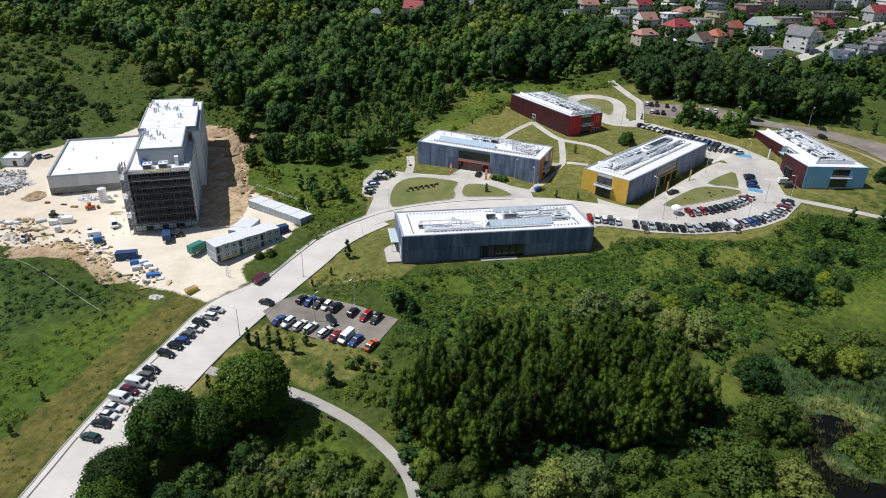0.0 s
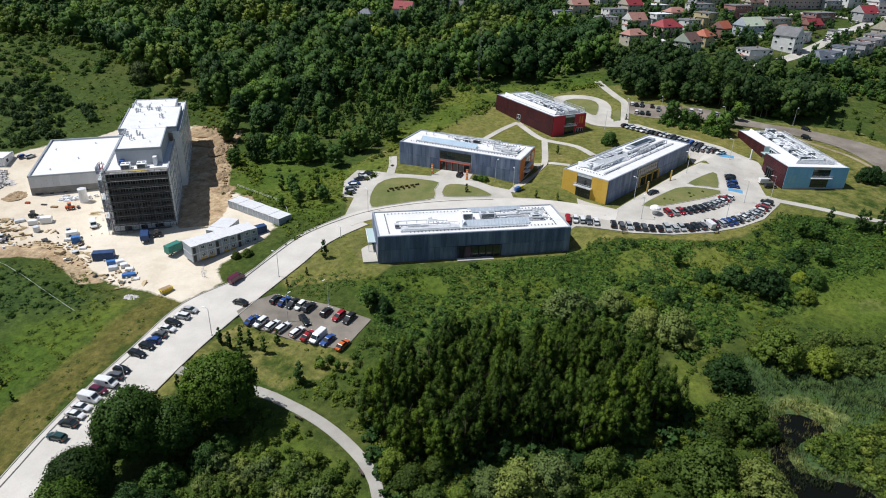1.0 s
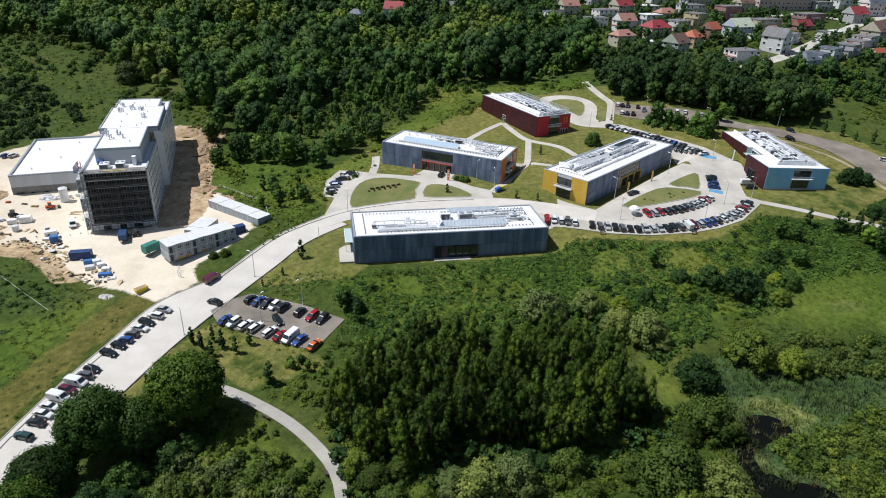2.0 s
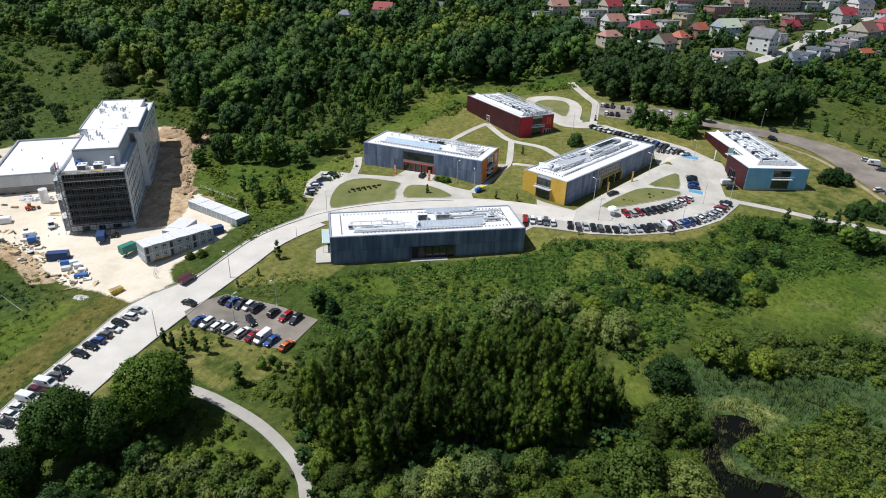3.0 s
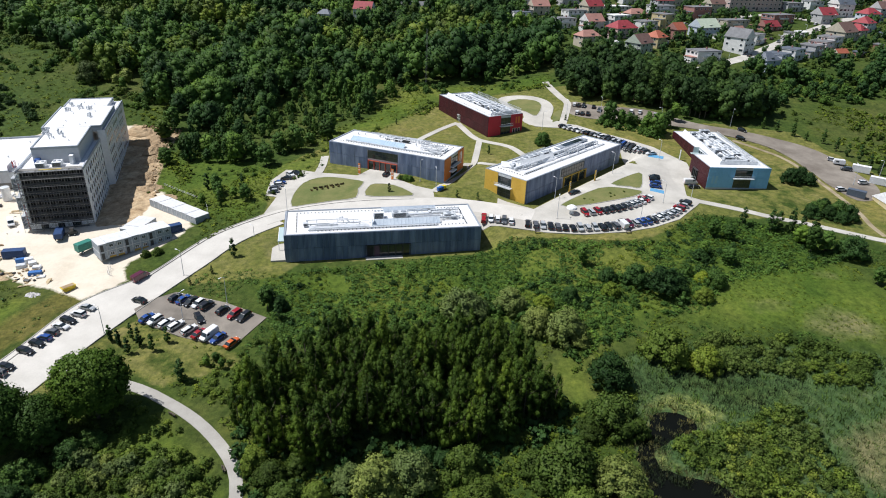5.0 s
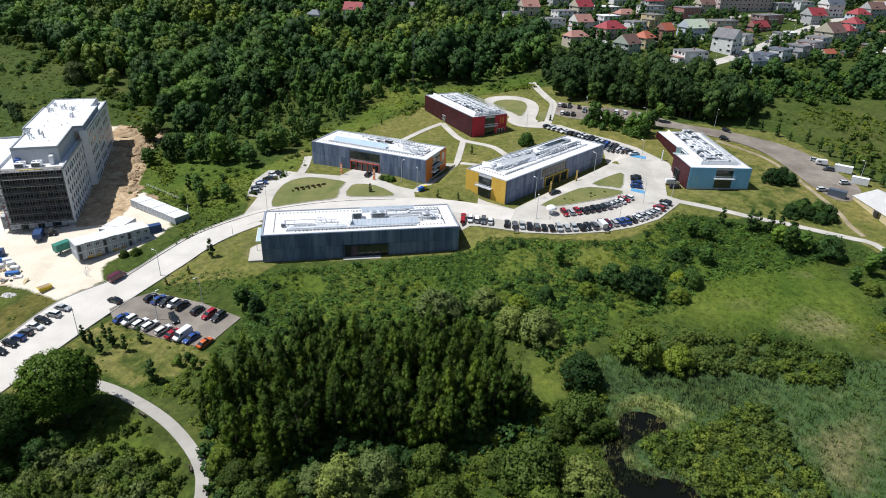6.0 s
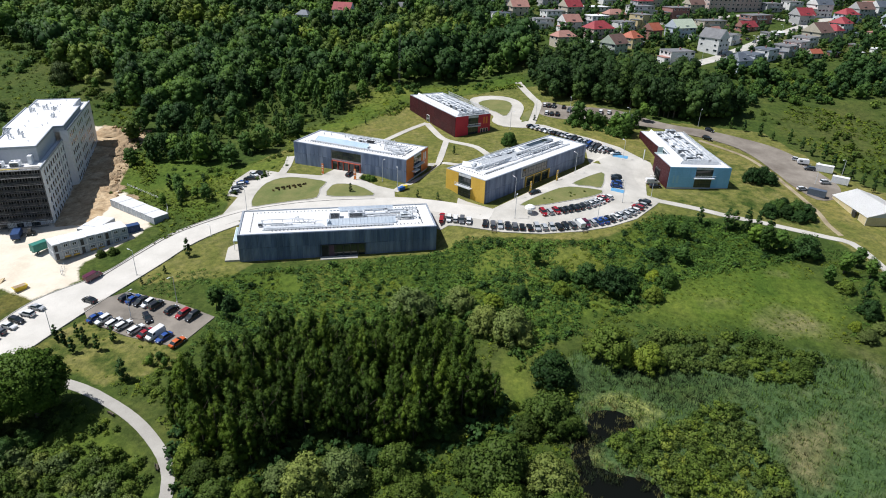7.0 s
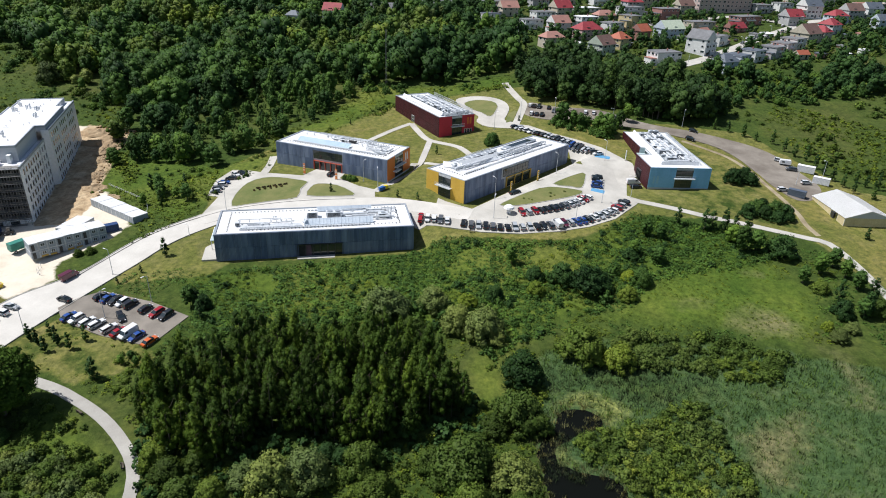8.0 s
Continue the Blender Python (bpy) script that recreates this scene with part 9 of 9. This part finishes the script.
    if roof == "flat" and storeys > 1 and category == "house":
        cuboid("balcony", w * 0.2, -1.3, 2.8, w * 0.65, 0.0, 3.0, m, root)
        cuboid("balcony_rail", w * 0.2, -1.32, 3.0, w * 0.65, -1.25, 3.9, STEEL, root)
    return root


HOUSES = (
    (122, 455, 28, 13, 10, 2, "gable", "white", "salmon", "white house with faded reddish gabled roof"),
    (143, 473, 28, 14, 10, 2, "flat", "white", "white", "white cubic house with pale flat roof"),
    (188, 531, 22, 14, 10, 2, "hip", "grey", "red", "grey house with dark red hipped roof"),
    (226, 524, 22, 13, 10, 2, "gable", "cream", "brown", "cream house with brown gabled roof"),
    (316, 479, 38, 13, 11, 2, "hip", "white", "red", "white house with crimson hipped roof"),
    (378, 541, 15, 14, 10, 2, "gable", "white", "slate", "white house with slate gabled roof"),
    (312, 549, 18, 13, 10, 2, "flat", "white", "grey", "white cubic house with flat roof"),
    (140, 546, 18, 14, 10, 2, "gable", "cream", "red", "cream house with red gabled roof"),
    (76, 480, 20, 12, 10, 2, "flat", "white", "slate", "white house with dark flat roof"),
    (113, 417, 30, 14, 9, 2, "hip", "cream", "salmon", "beige two-storey house with low reddish roof"),
    (138, 436, 30, 17, 12, 2, "hip", "pink", "red", "large house under a bright red hipped roof"),
    (141, 398, 43, 13, 11, 2, "gable", "green", "brown", "pale green house with brown cross-gabled roof"),
    (154, 411, 43, 11, 10, 2, "hip", "yellow", "orange", "yellow house with orange tiled roof"),
    (174, 381, 20, 16, 11, 2, "flat", "white", "grey", "white flat-roofed block of a house"),
    (201, 402, 43, 11, 13, 3, "gable", "white", "grey", "tall white gabled house with grey roof"),
    (219, 426, 43, 11, 10, 2, "flat", "white", "grey", "white cubic house with flat roof"),
    (193, 442, 30, 17, 11, 2, "gable", "blue", "green", "house with pale green gabled roof"),
    (221, 468, 25, 20, 10, 2, "flat", "cream", "grey", "row of beige and white flat-roofed houses"),
    (204, 494, 25, 16, 11, 3, "flat", "brick", "grey", "brick-red flat-roofed house among trees"),
    (172, 465, 35, 10, 12, 3, "flat", "yellow", "grey", "narrow yellow house with flat roof"),
    (158, 455, 35, 13, 10, 2, "flat", "white", "grey", "white house with dark flat roof"),
    (160, 495, 25, 15, 9, 1, "hip", "cream", "salmon", "low house with salmon roof"),
    (129, 503, 30, 14, 11, 2, "gable", "cream", "red", "cream house with steep red roof"),
    (104, 463, 25, 14, 10, 2, "flat", "white", "grey", "white cubic house with flat roof"),
    (114, 487, 25, 15, 10, 2, "flat", "white", "grey", "white cubic house with flat roof"),
    (148, 518, 20, 22, 11, 1, "flat", "white", "white", "long low white-roofed house"),
    (182, 510, 25, 18, 11, 2, "flat", "white", "grey", "white house with grey flat roof"),
    (205, 369, 30, 12, 10, 2, "hip", "blue", "slate", "pale blue house with slate hipped roof"),
    (216, 381, 40, 11, 11, 2, "flat", "blue", "slate", "pale blue cubic house with flat roof"),
    (229, 393, 40, 12, 11, 2, "flat", "white", "slate", "white and blue flat-roofed house"),
    (246, 405, 40, 12, 11, 2, "flat", "grey", "grey", "grey flat-roofed house near the street"),
    (258, 417, 40, 12, 11, 2, "flat", "white", "grey", "white flat-roofed house by the street"),
    (270, 431, 40, 13, 11, 2, "flat", "white", "grey", "white flat-roofed house by the street"),
    (286, 449, 35, 16, 13, 2, "gable", "cream", "brown", "large cream house with brown and red roof"),
    (299, 456, 35, 10, 11, 2, "hip", "cream", "red", "cream house with red hipped roof"),
    (262, 493, 30, 22, 11, 2, "flat", "brick", "grey", "long brown flat-roofed house"),
    (246, 468, 30, 14, 8, 1, "gable", "brick", "red", "low house with red roof front"),
    (298, 500, 20, 14, 11, 2, "gable", "grey", "red", "grey house with steep red roof"),
    (322, 525, 15, 14, 12, 3, "gable", "white", "slate", "tall white gabled house"),
    (335, 509, 20, 13, 11, 2, "hip", "blue", "red", "blue-walled house with red hipped roof"),
    (-37, 482, -8, 13, 11, 2, "gable", "white", "red", "tall pale villa with steep pink-red roof"),
    (-62, 466, -10, 9, 8, 2, "hip", "white", "slate", "small white house between trees"),
    (-5, 503, 5, 22, 9, 1, "gable", "white", "grey", "long low house with grey roof"),
    (22, 512, 8, 24, 9, 1, "gable", "white", "grey", "long low house with grey roof"),
    (363, 499, 10, 10, 9, 2, "gable", "blue", "slate", "small blue house among gardens"),
    (263, 403, 20, 8, 5, 1, "gable", "cream", "orange", "garden shed with orange roof"),
    (252, 413, 35, 6, 5, 1, "gable", "cream", "orange", "garden shed with orange roof"),
    (217, 447, 40, 9, 7, 1, "gable", "pink", "salmon", "pink-walled garage with red roof"),
    (172, 432, 35, 9, 9, 2, "gable", "brick", "orange", "house with orange-red roof"),
    (90, 500, 20, 13, 10, 2, "gable", "cream", "salmon", "cream house with salmon roof"),
    (78, 520, 15, 15, 10, 2, "flat", "white", "grey", "white cubic house with flat roof"),
    (57, 530, 10, 14, 10, 2, "flat", "white", "grey", "white cubic house with flat roof"),
    (90, 540, 15, 14, 10, 2, "gable", "white", "red", "white house with red roof"),
    (115, 530, 20, 14, 10, 2, "gable", "grey", "brown", "grey house with brown roof"),
    (165, 545, 20, 15, 10, 2, "flat", "white", "grey", "white cubic house with flat roof"),
    (203, 545, 20, 15, 11, 2, "gable", "cream", "red", "cream house with red roof"),
    (290, 538, 20, 15, 11, 2, "flat", "grey", "grey", "grey flat-roofed house near the street"),
    (357, 530, 15, 14, 11, 2, "gable", "grey", "brown", "grey house with brown roof"),
    (389, 565, 15, 22, 11, 2, "flat", "white", "salmon", "long white house with reddish roof"),
    (38, 525, 10, 18, 10, 1, "gable", "white", "grey", "long low house with grey roof"),
)
for spec in HOUSES:
    house(*spec)
house(258, 535, 12, 44, 13, 5, "flat", "pink", "grey", "five-storey pinkish apartment block", "apartment block")
house(350, 585, 12, 40, 13, 5, "flat", "cream", "grey", "five-storey cream apartment block", "apartment block")


def shed(x, y, ang, wall, tile, w, d):
    """A low garden shed or garage: walls, a sloping roof with eaves, a door and a window."""
    words = wall + " plastered garden shed with a " + tile + " sloping roof"
    root = root_at("shed", x, y, ground_z(x, y) - 0.1, ang, words, "shed", "sheds between the houses")
    cuboid("wall", 0, 0, -1.0, w, d, 2.4, PLASTER[wall], root)
    bm = bmesh.new()
    low = [bm.verts.new(p) for p in ((-0.3, -0.35, 2.42), (w + 0.3, -0.35, 2.42), (w + 0.3, d + 0.3, 2.42), (-0.3, d + 0.3, 2.42))]
    top = [bm.verts.new(p) for p in ((-0.3, -0.35, 2.6), (w + 0.3, -0.35, 2.6), (w + 0.3, d + 0.3, 3.2), (-0.3, d + 0.3, 3.2))]
    for k in range(4):
        bm.faces.new((low[k], low[(k + 1) % 4], top[(k + 1) % 4], top[k]))
    bm.faces.new(top)
    bm.faces.new(low[::-1])
    part("roof", bm, ROOFS[tile], root)
    put(HOUSE_DOOR, "door", root, pose(w * 0.2, 0, 0.1))
    put(HOUSE_WINDOW, "window", root, pose(w * 0.62, 0, 0.9))


for spec in (
    (276.4, 406.4, 28, "brick", "slate", 7, 4),
    (295.0, 410.5, 40, "white", "white", 6, 3),
    (253.6, 407.3, 20, "cream", "orange", 4, 3),
    (261.6, 452.9, 28, "white", "white", 8, 5),
    (253.3, 451.2, 40, "white", "grey", 6, 4),
    (215.7, 421.5, 20, "brick", "salmon", 6, 4),
    (223.8, 426.2, 28, "brick", "salmon", 6, 4),
    (129.6, 410.5, 40, "white", "white", 5, 3),
    (186.3, 479.9, 20, "white", "grey", 5, 4),
    (94.7, 446.1, 28, "white", "slate", 5, 4),
    (320.8, 461.1, 40, "grey", "slate", 6, 4),
    (331.7, 467.4, 20, "cream", "salmon", 5, 3),
    (301.1, 429.5, 28, "brick", "grey", 5, 4),
    (261.2, 487.2, 40, "white", "slate", 7, 5),
    (197.9, 430.3, 20, "white", "grey", 6, 4),
    (124.7, 469.0, 28, "grey", "slate", 6, 4),
    (288.3, 445.0, 40, "white", "grey", 6, 4),
    (309.8, 422.1, 20, "white", "white", 6, 3)):
    shed(*spec)
strip("road", [(165, 362), (171.4, 367), (187.1, 378), (202.1, 389.7), (226, 415), (249.5, 441.8), (275.6, 469.3), (309.6, 502), (343.5, 530), (400, 590), (465, 668)], 7.0, PAVING, 0.12, label="pale residential street climbing the hill", category="road")
strip("road", [(187, 478), (215, 484), (250, 512), (276, 515), (300, 493)], 6.0, PAVING, 0.12, label="pale side street before the apartment block", category="road")
srow = [(176, 372.5), (205, 392), (238, 431), (243, 436), (250, 444), (262, 452), (268, 459), (281, 472), (290, 481)]
row(srow, "black black grey white white silver white grey white", 4, "along the residential street", "cars in the street", True)
R2 = np.random.default_rng(31)
GARDENS = [(95, 408), (150, 385), (165, 372), (240, 375), (330, 425), (400, 470), (420, 600), (330, 640), (40, 640), (30, 500), (90, 440)]
spots = [(s[0], s[1], max(s[3], s[4]) * 0.72) for s in HOUSES] + [(258, 535, 26), (350, 585, 24)]
street_line = smooth_line([(165, 362), (187.1, 378), (202.1, 389.7), (226, 415), (275.6, 469.3), (343.5, 530), (465, 668)], 5)


def garden_room(X, Y):
    ok = np.ones(X.shape, bool)
    for x, y, r in spots:
        ok &= np.hypot(X - x, Y - y) > r
        ok &= ~((np.abs(X - x + (Y - y) * -0.3) < r * 0.8) & (Y < y) & (Y > y - 12))
    for x, y in street_line:
        ok &= np.hypot(X - x, Y - y) > 7
    return ok


X, Y = scatter(GARDENS, 5.6, R2, garden_room)
half = R2.random(len(X)) < 0.6
stand("garden_trees", GARDEN_TREES, X[half], Y[half], R2, LEAF_DARK, 0.3, 0.95, "mixed garden trees between the houses", "trees")
stand("garden_trees", FAR_SHRUBS, X[~half], Y[~half], R2, LEAF_SHRUB, 0.8, 1.5, "garden shrubs between the houses", "shrubs")


# ---- lamps, signs, benches and small things ----
def street_lamp(high=8.0):
    root = new("street_lamp")
    bm = bmesh.new()
    tube(bm, (0, 0, 0), (0, 0, high), 0.1, 0.06, 8)
    part("pole", bm, STEEL, root)
    bm = bmesh.new()
    tube(bm, (0, 0, high - 0.05), (1.1, 0, high + 0.25), 0.05, 0.04, 6)
    part("arm", bm, STEEL, root)
    bm = bmesh.new()
    box(bm, 0.9, -0.16, high + 0.16, 1.8, 0.16, high + 0.3)
    bmesh.ops.bevel(bm, geom=bm.edges[:], offset=0.05, segments=1, affect="EDGES")
    part("lamp_head", bm, WALL_WHITE, root)
    cuboid("base", -0.2, -0.2, -0.4, 0.2, 0.2, 0.12, KERB, root)
    return tagged(root, "grey steel street lamp with a single arm", "street lamp", "street lamps")


low_lamp = street_lamp(3.6)
low_lamp.matrix_basis = pose(-28.9, 183.1, ground_z(-28.9, 183.1) + 0.1, 0, 0, 150)
lamp = None
for x, y, a in ((-53.5, 133.7, 160), (-43.0, 160.2, 160), (-65.3, 112.4, 160), (-35.2, 139.9, 60), (-25.8, 147.4, 240), (71.4, 213.2, 130), (95.9, 234.5, 130), (109.5, 211.2, 150), (98.2, 197, 100), (128.1, 290.3, 200), (73.5, 284, 20), (161.4, 293, 260),
                (28.4, 217.6, 100), (22.0, 225.0, 60), (86.5, 300, 90), (103, 303, 90), (191.5, 239.5, 90), (204.5, 245.5, 200), (70.5, 198.0, 80), (-22.5, 200.5, 120), (187, 376, 130), (230, 412, 130), (263, 450, 130), (300, 486, 130), (117.5, 249.5, 120), (121, 216.5, 180)):
    m = pose(x, y, ground_z(x, y) + 0.1, 0, 0, a)
    if lamp is None:
        lamp = street_lamp()
        lamp.matrix_basis = m
    else:
        copy_thing(lamp, m)


def totem(x, y, ang, material, words):
    root = root_at("sign_pillar", x, y, ground_z(x, y) + 0.1, ang, words, "sign")
    cuboid("base", -0.6, -0.3, -0.3, 0.6, 0.3, 0.15, KERB, root)
    cuboid("board", -0.45, -0.14, 0.15, 0.45, 0.14, 4.2, material, root, "", 0.04)
    for k, z in enumerate((3.3, 2.6, 1.5)):
        cuboid("sign_bar", -0.3, -0.16, z, 0.3, -0.142, z + 0.35, WALL_WHITE, root, "pale lettering bar")


totem(-2.1, 231.8, -21, WALL_ORANGE, "orange sign pillar at the entrance lawn")
totem(11.4, 226.2, -21, WALL_ORANGE, "orange sign pillar at the entrance lawn")
totem(88.3, 228.9, 49, WALL_YELLOW, "yellow sign pillar at the garage entrance")
totem(77.6, 219.9, 49, WALL_YELLOW, "yellow sign pillar at the garage entrance")
totem(126.2, 250.8, 80, WALL_WHITE, "white sign pillar beside the drive")


def bench(x, y, ang):
    root = root_at("bench", x, y, ground_z(x, y) + 0.12, ang, "dark wooden bench beside the path", "bench", "benches")
    for k in range(3):
        cuboid("seat_slat", -0.9, -0.25 + 0.17 * k, 0.42, 0.9, -0.12 + 0.17 * k, 0.47, BARK, root)
    for k in range(2):
        cuboid("back_slat", -0.9, 0.27, 0.6 + 0.2 * k, 0.9, 0.32, 0.74 + 0.2 * k, BARK, root)
    for sx in (-0.75, 0.75):
        cuboid("leg", sx - 0.05, -0.25, 0, sx + 0.05, 0.3, 0.42, DARK_METAL, root)
        cuboid("back_post", sx - 0.04, 0.26, 0.42, sx + 0.04, 0.31, 0.95, DARK_METAL, root)


bench(-24.6, 107.0, 150)
bench(-8.6, 93.6, 120)
bench(63.2, 188.6, 0)
bench(93.2, 190.2, 15)


def bin_box(x, y, material, words):
    root = root_at("waste_bin", x, y, ground_z(x, y) + 0.12, 35, words, "bin")
    bm = bmesh.new()
    frustum(bm, (-0.6, 0.6, 0.5, 0.15), (-0.7, 0.7, 0.6, 1.25))
    part("tub", bm, material, root)
    cuboid("lid", -0.74, -0.64, 1.25, 0.74, 0.64, 1.42, material, root, "", 0.05)
    for sx in (-0.5, 0.5):
        bm = bmesh.new()
        tube(bm, (sx, -0.45, 0.1), (sx, 0.45, 0.1), 0.1, 0.1, 8)
        part("wheel", bm, TYRE, root)


bin_box(29.6, 216.6, plain("bin_blue", (0.03, 0.12, 0.4), 0.45, 0.4), "blue plastic waste bin on the paving")
bin_box(31.3, 218.2, plain("bin_yellow", (0.7, 0.55, 0.03), 0.45, 0.4), "yellow plastic waste bin on the paving")
bin_box(30.4, 217.4, plain("bin_blue", (0.03, 0.12, 0.4), 0.45, 0.4), "blue plastic waste bin on the paving")

dome = root_at("parasol", 75.8, 201.6, ground_z(75.8, 201.6) + 0.1, 0, "white round parasol over a small stand", "parasol")
bm = bmesh.new()
tube(bm, (0, 0, 0), (0, 0, 3.0), 0.05, 0.05, 6)
part("pole", bm, STEEL, dome)
bm = bmesh.new()
for a, b, z0, z1 in ((1.9, 1.7, 1.9, 2.5), (1.7, 0.9, 2.5, 3.0), (0.9, 0.1, 3.0, 3.2)):
    tube(bm, (0, 0, z0), (0, 0, z1), a, b, 12)
part("canopy", bm, TENT_WHITE, dome)
cuboid("table", -0.7, -0.4, 0.0, 0.7, 0.4, 0.9, WALL_WHITE, dome)

BLUE_MARK = grainy("blue_road_paint", (0.08, 0.28, 0.5), (0.13, 0.36, 0.58), 0.6, 4, 0.8)
for ring in ([(114, 252.6), (119.6, 250.6), (120.6, 253.4), (115, 255.6)], [(107, 220.2), (111.6, 218.2), (112.4, 220.9), (107.8, 222.6)]):
    sheet("parking_bay", ring, BLUE_MARK, 0.15, 2.0, thick=0.02, label="blue painted disabled parking bay", category="parking bay")
GUTTER = grainy("drain_channel", (0.07, 0.065, 0.06), (0.1, 0.095, 0.09), 0.6, 4, 0.8)
strip("gutter", [(-88.6, 52), (-81.5, 77), (-79.2, 90), (-77.6, 102), (-74.4, 115), (-70.0, 129.5), (-65.0, 146)], 0.35, GUTTER, 0.125, 0.02, "dark drain line along the road", "gutter")
strip("gutter", [(-52.8, 160), (-46.8, 174), (-42.4, 183), (-37, 189.3), (-30, 195.5), (-21, 201.5), (-7.2, 206.2), (7, 208.8), (21, 209.9)], 0.35, GUTTER, 0.175, 0.02, "dark drain line along the road", "gutter")

# clipped shrubs planted on the oval lawn
LEAF_BED = leafy("leaves_bed", (0.07, 0.055, 0.03), (0.1, 0.08, 0.045), (0.13, 0.1, 0.06))
bed_me = tri_mesh("bed_shrub", *crown(R2, lobes_dome(R2, 0.8, 0.6, 3), 0.3, 60), LEAF_BED)
for k in range(18):
    t = k / 17
    x, y = -17.4 + 10.6 * t, 217.0 + 4.0 * t + (0.9 if k % 3 else -0.8)
    ob = new("bed_shrub", bed_me)
    ob.matrix_basis = pose(x, y, ground_z(x, y) + 0.24, 0, 0, 37 * k)
    tagged(ob, "small brownish clipped shrub planted on the lawn", "shrub", "shrubs on the oval lawn")

radio = root_at("lattice_mast", 16.2, 350.8, ground_z(16.2, 350.8), 0, "thin grey lattice mast above the trees", "mast")
for k in range(6):
    bm = bmesh.new()
    for a in range(3):
        c, s = 0.45 * math.cos(2.094 * a), 0.45 * math.sin(2.094 * a)
        c2, s2 = 0.45 * math.cos(2.094 * (a + 1)), 0.45 * math.sin(2.094 * (a + 1))
        tube(bm, (c, s, 5 * k), (c, s, 5 * k + 5), 0.06, 0.06, 5)
        for j in range(3):
            tube(bm, (c, s, 5 * k + 1.66 * j), (c2, s2, 5 * k + 1.66 * (j + 1)), 0.035, 0.035, 4)
    part("mast_section", bm, TUBE_STEEL, radio)

# ---- single trees and bushes ----
columns = [tree_thing("young_tree", p, 3.6, 0.09, LEAF_DARK, "young slender tree standing in the grass", "tree", "young trees", 2) for p in COLUMNS]
used_c = set()
SAPLING_X, SAPLING_Y = [-47.2, -41.9, -38, -43.6, -35.5, -50.2, -45.2], [128.9, 129, 127.5, 126.3, 130.7, 130.6, 131.6]
slims = [tree_thing("sapling", p, 3.4, 0.06, LEAF_DARK, "thin young tree planted beside the small car park", "tree", "saplings by the small car park", 2) for p in SLIMS]
plant(slims, SAPLING_X, SAPLING_Y, R2, 0.75, 1.0, set())
plant(columns, [176.6, 181.9, 187.7, 191.7, 198.3, 200.8, 203.2, 206.3, 206.9, 207.9, 208.8, 210.1, 217.9, 219.8, 211.6, 222.9, 216.8, 196.5], [293.3, 290.8, 286.7, 282.5, 280.3, 273.2, 268.5, 264.4, 257.0, 251.2, 245.6, 240.1, 245.3, 241.2, 234.8, 238.8, 230.1, 196.9], R2, 0.75, 1.05, used_c)
plant(columns, [48.5, 43.6, 36.2, 11.4, 6.1, 85.5, -54.9, -97.2, -92.8, -91.6, -35, -39.3], [252.7, 209.9, 212.1, 215.7, 291.5, 296, 115.3, 115, 100.3, 110.3, 161.4, 155.5], R2, 0.4, 0.6, used_c)
plant(columns, [132.6, 140.7, 143.6, 147.1, 149.9, 154.3, 168, 172.3, 179], [198, 194.8, 196, 194.5, 192.9, 194, 158.9, 152.7, 161.5], R2, 1.15, 1.5, used_c)
broads = [tree_thing("leafy_tree", p, 8, 0.22, LEAF_FOREST, "rounded leafy tree standing alone", "tree", "single leafy trees") for p in BROADS[:3]]
used_b = set()
plant(broads, [124.8, 120.4, 75.2, -14.0, 136, 142], [188.5, 190, 172, 145.5, 296, 300], R2, 0.42, 0.66, used_b)
plant(broads, [162.1, 169.2, 175.6, 176.5, 177.3, 172.3, 147.8, 153.9, 148.9, 120.3, 113.8], [168.1, 173.2, 177.9, 171.9, 166, 153, 188.3, 184.6, 183.3, 175.3, 178.7], R2, 0.42, 0.68, used_b)
plant(broads, [-59.4, -41.6, -28.7, -22.3, -39.8, -77.2, -83.8, -63.5, -70, -50], [252.2, 242, 264.2, 270.2, 256, 249.2, 243.9, 246.9, 255, 250], R2, 0.5, 0.85, used_b)
plant(columns, [-26.7, -9.6, -12.4, -31.7], [117.6, 140.4, 145.6, 170.8], R2, 1.0, 1.15, used_c)
plant(broads, [-20.9, -22.6, -18.6], [124.6, 122.8, 122.2], R2, 0.2, 0.26, used_b)
plant(broads, [105, 113, 120, 125, 131, 123, 110, 122], [292, 287, 284, 281, 288, 277, 290, 288], R2, 0.5, 0.82, used_b)
plant(columns, [-57.8, -47.4, -43.5], [219.8, 204.9, 217.6], R2, 1.0, 1.2, used_c)
plant(broads, [-51.2, -54.2, -39.9, -53, -49.5, -45], [213.5, 205.5, 209.4, 216.5, 209.5, 212], R2, 0.32, 0.55, used_b)
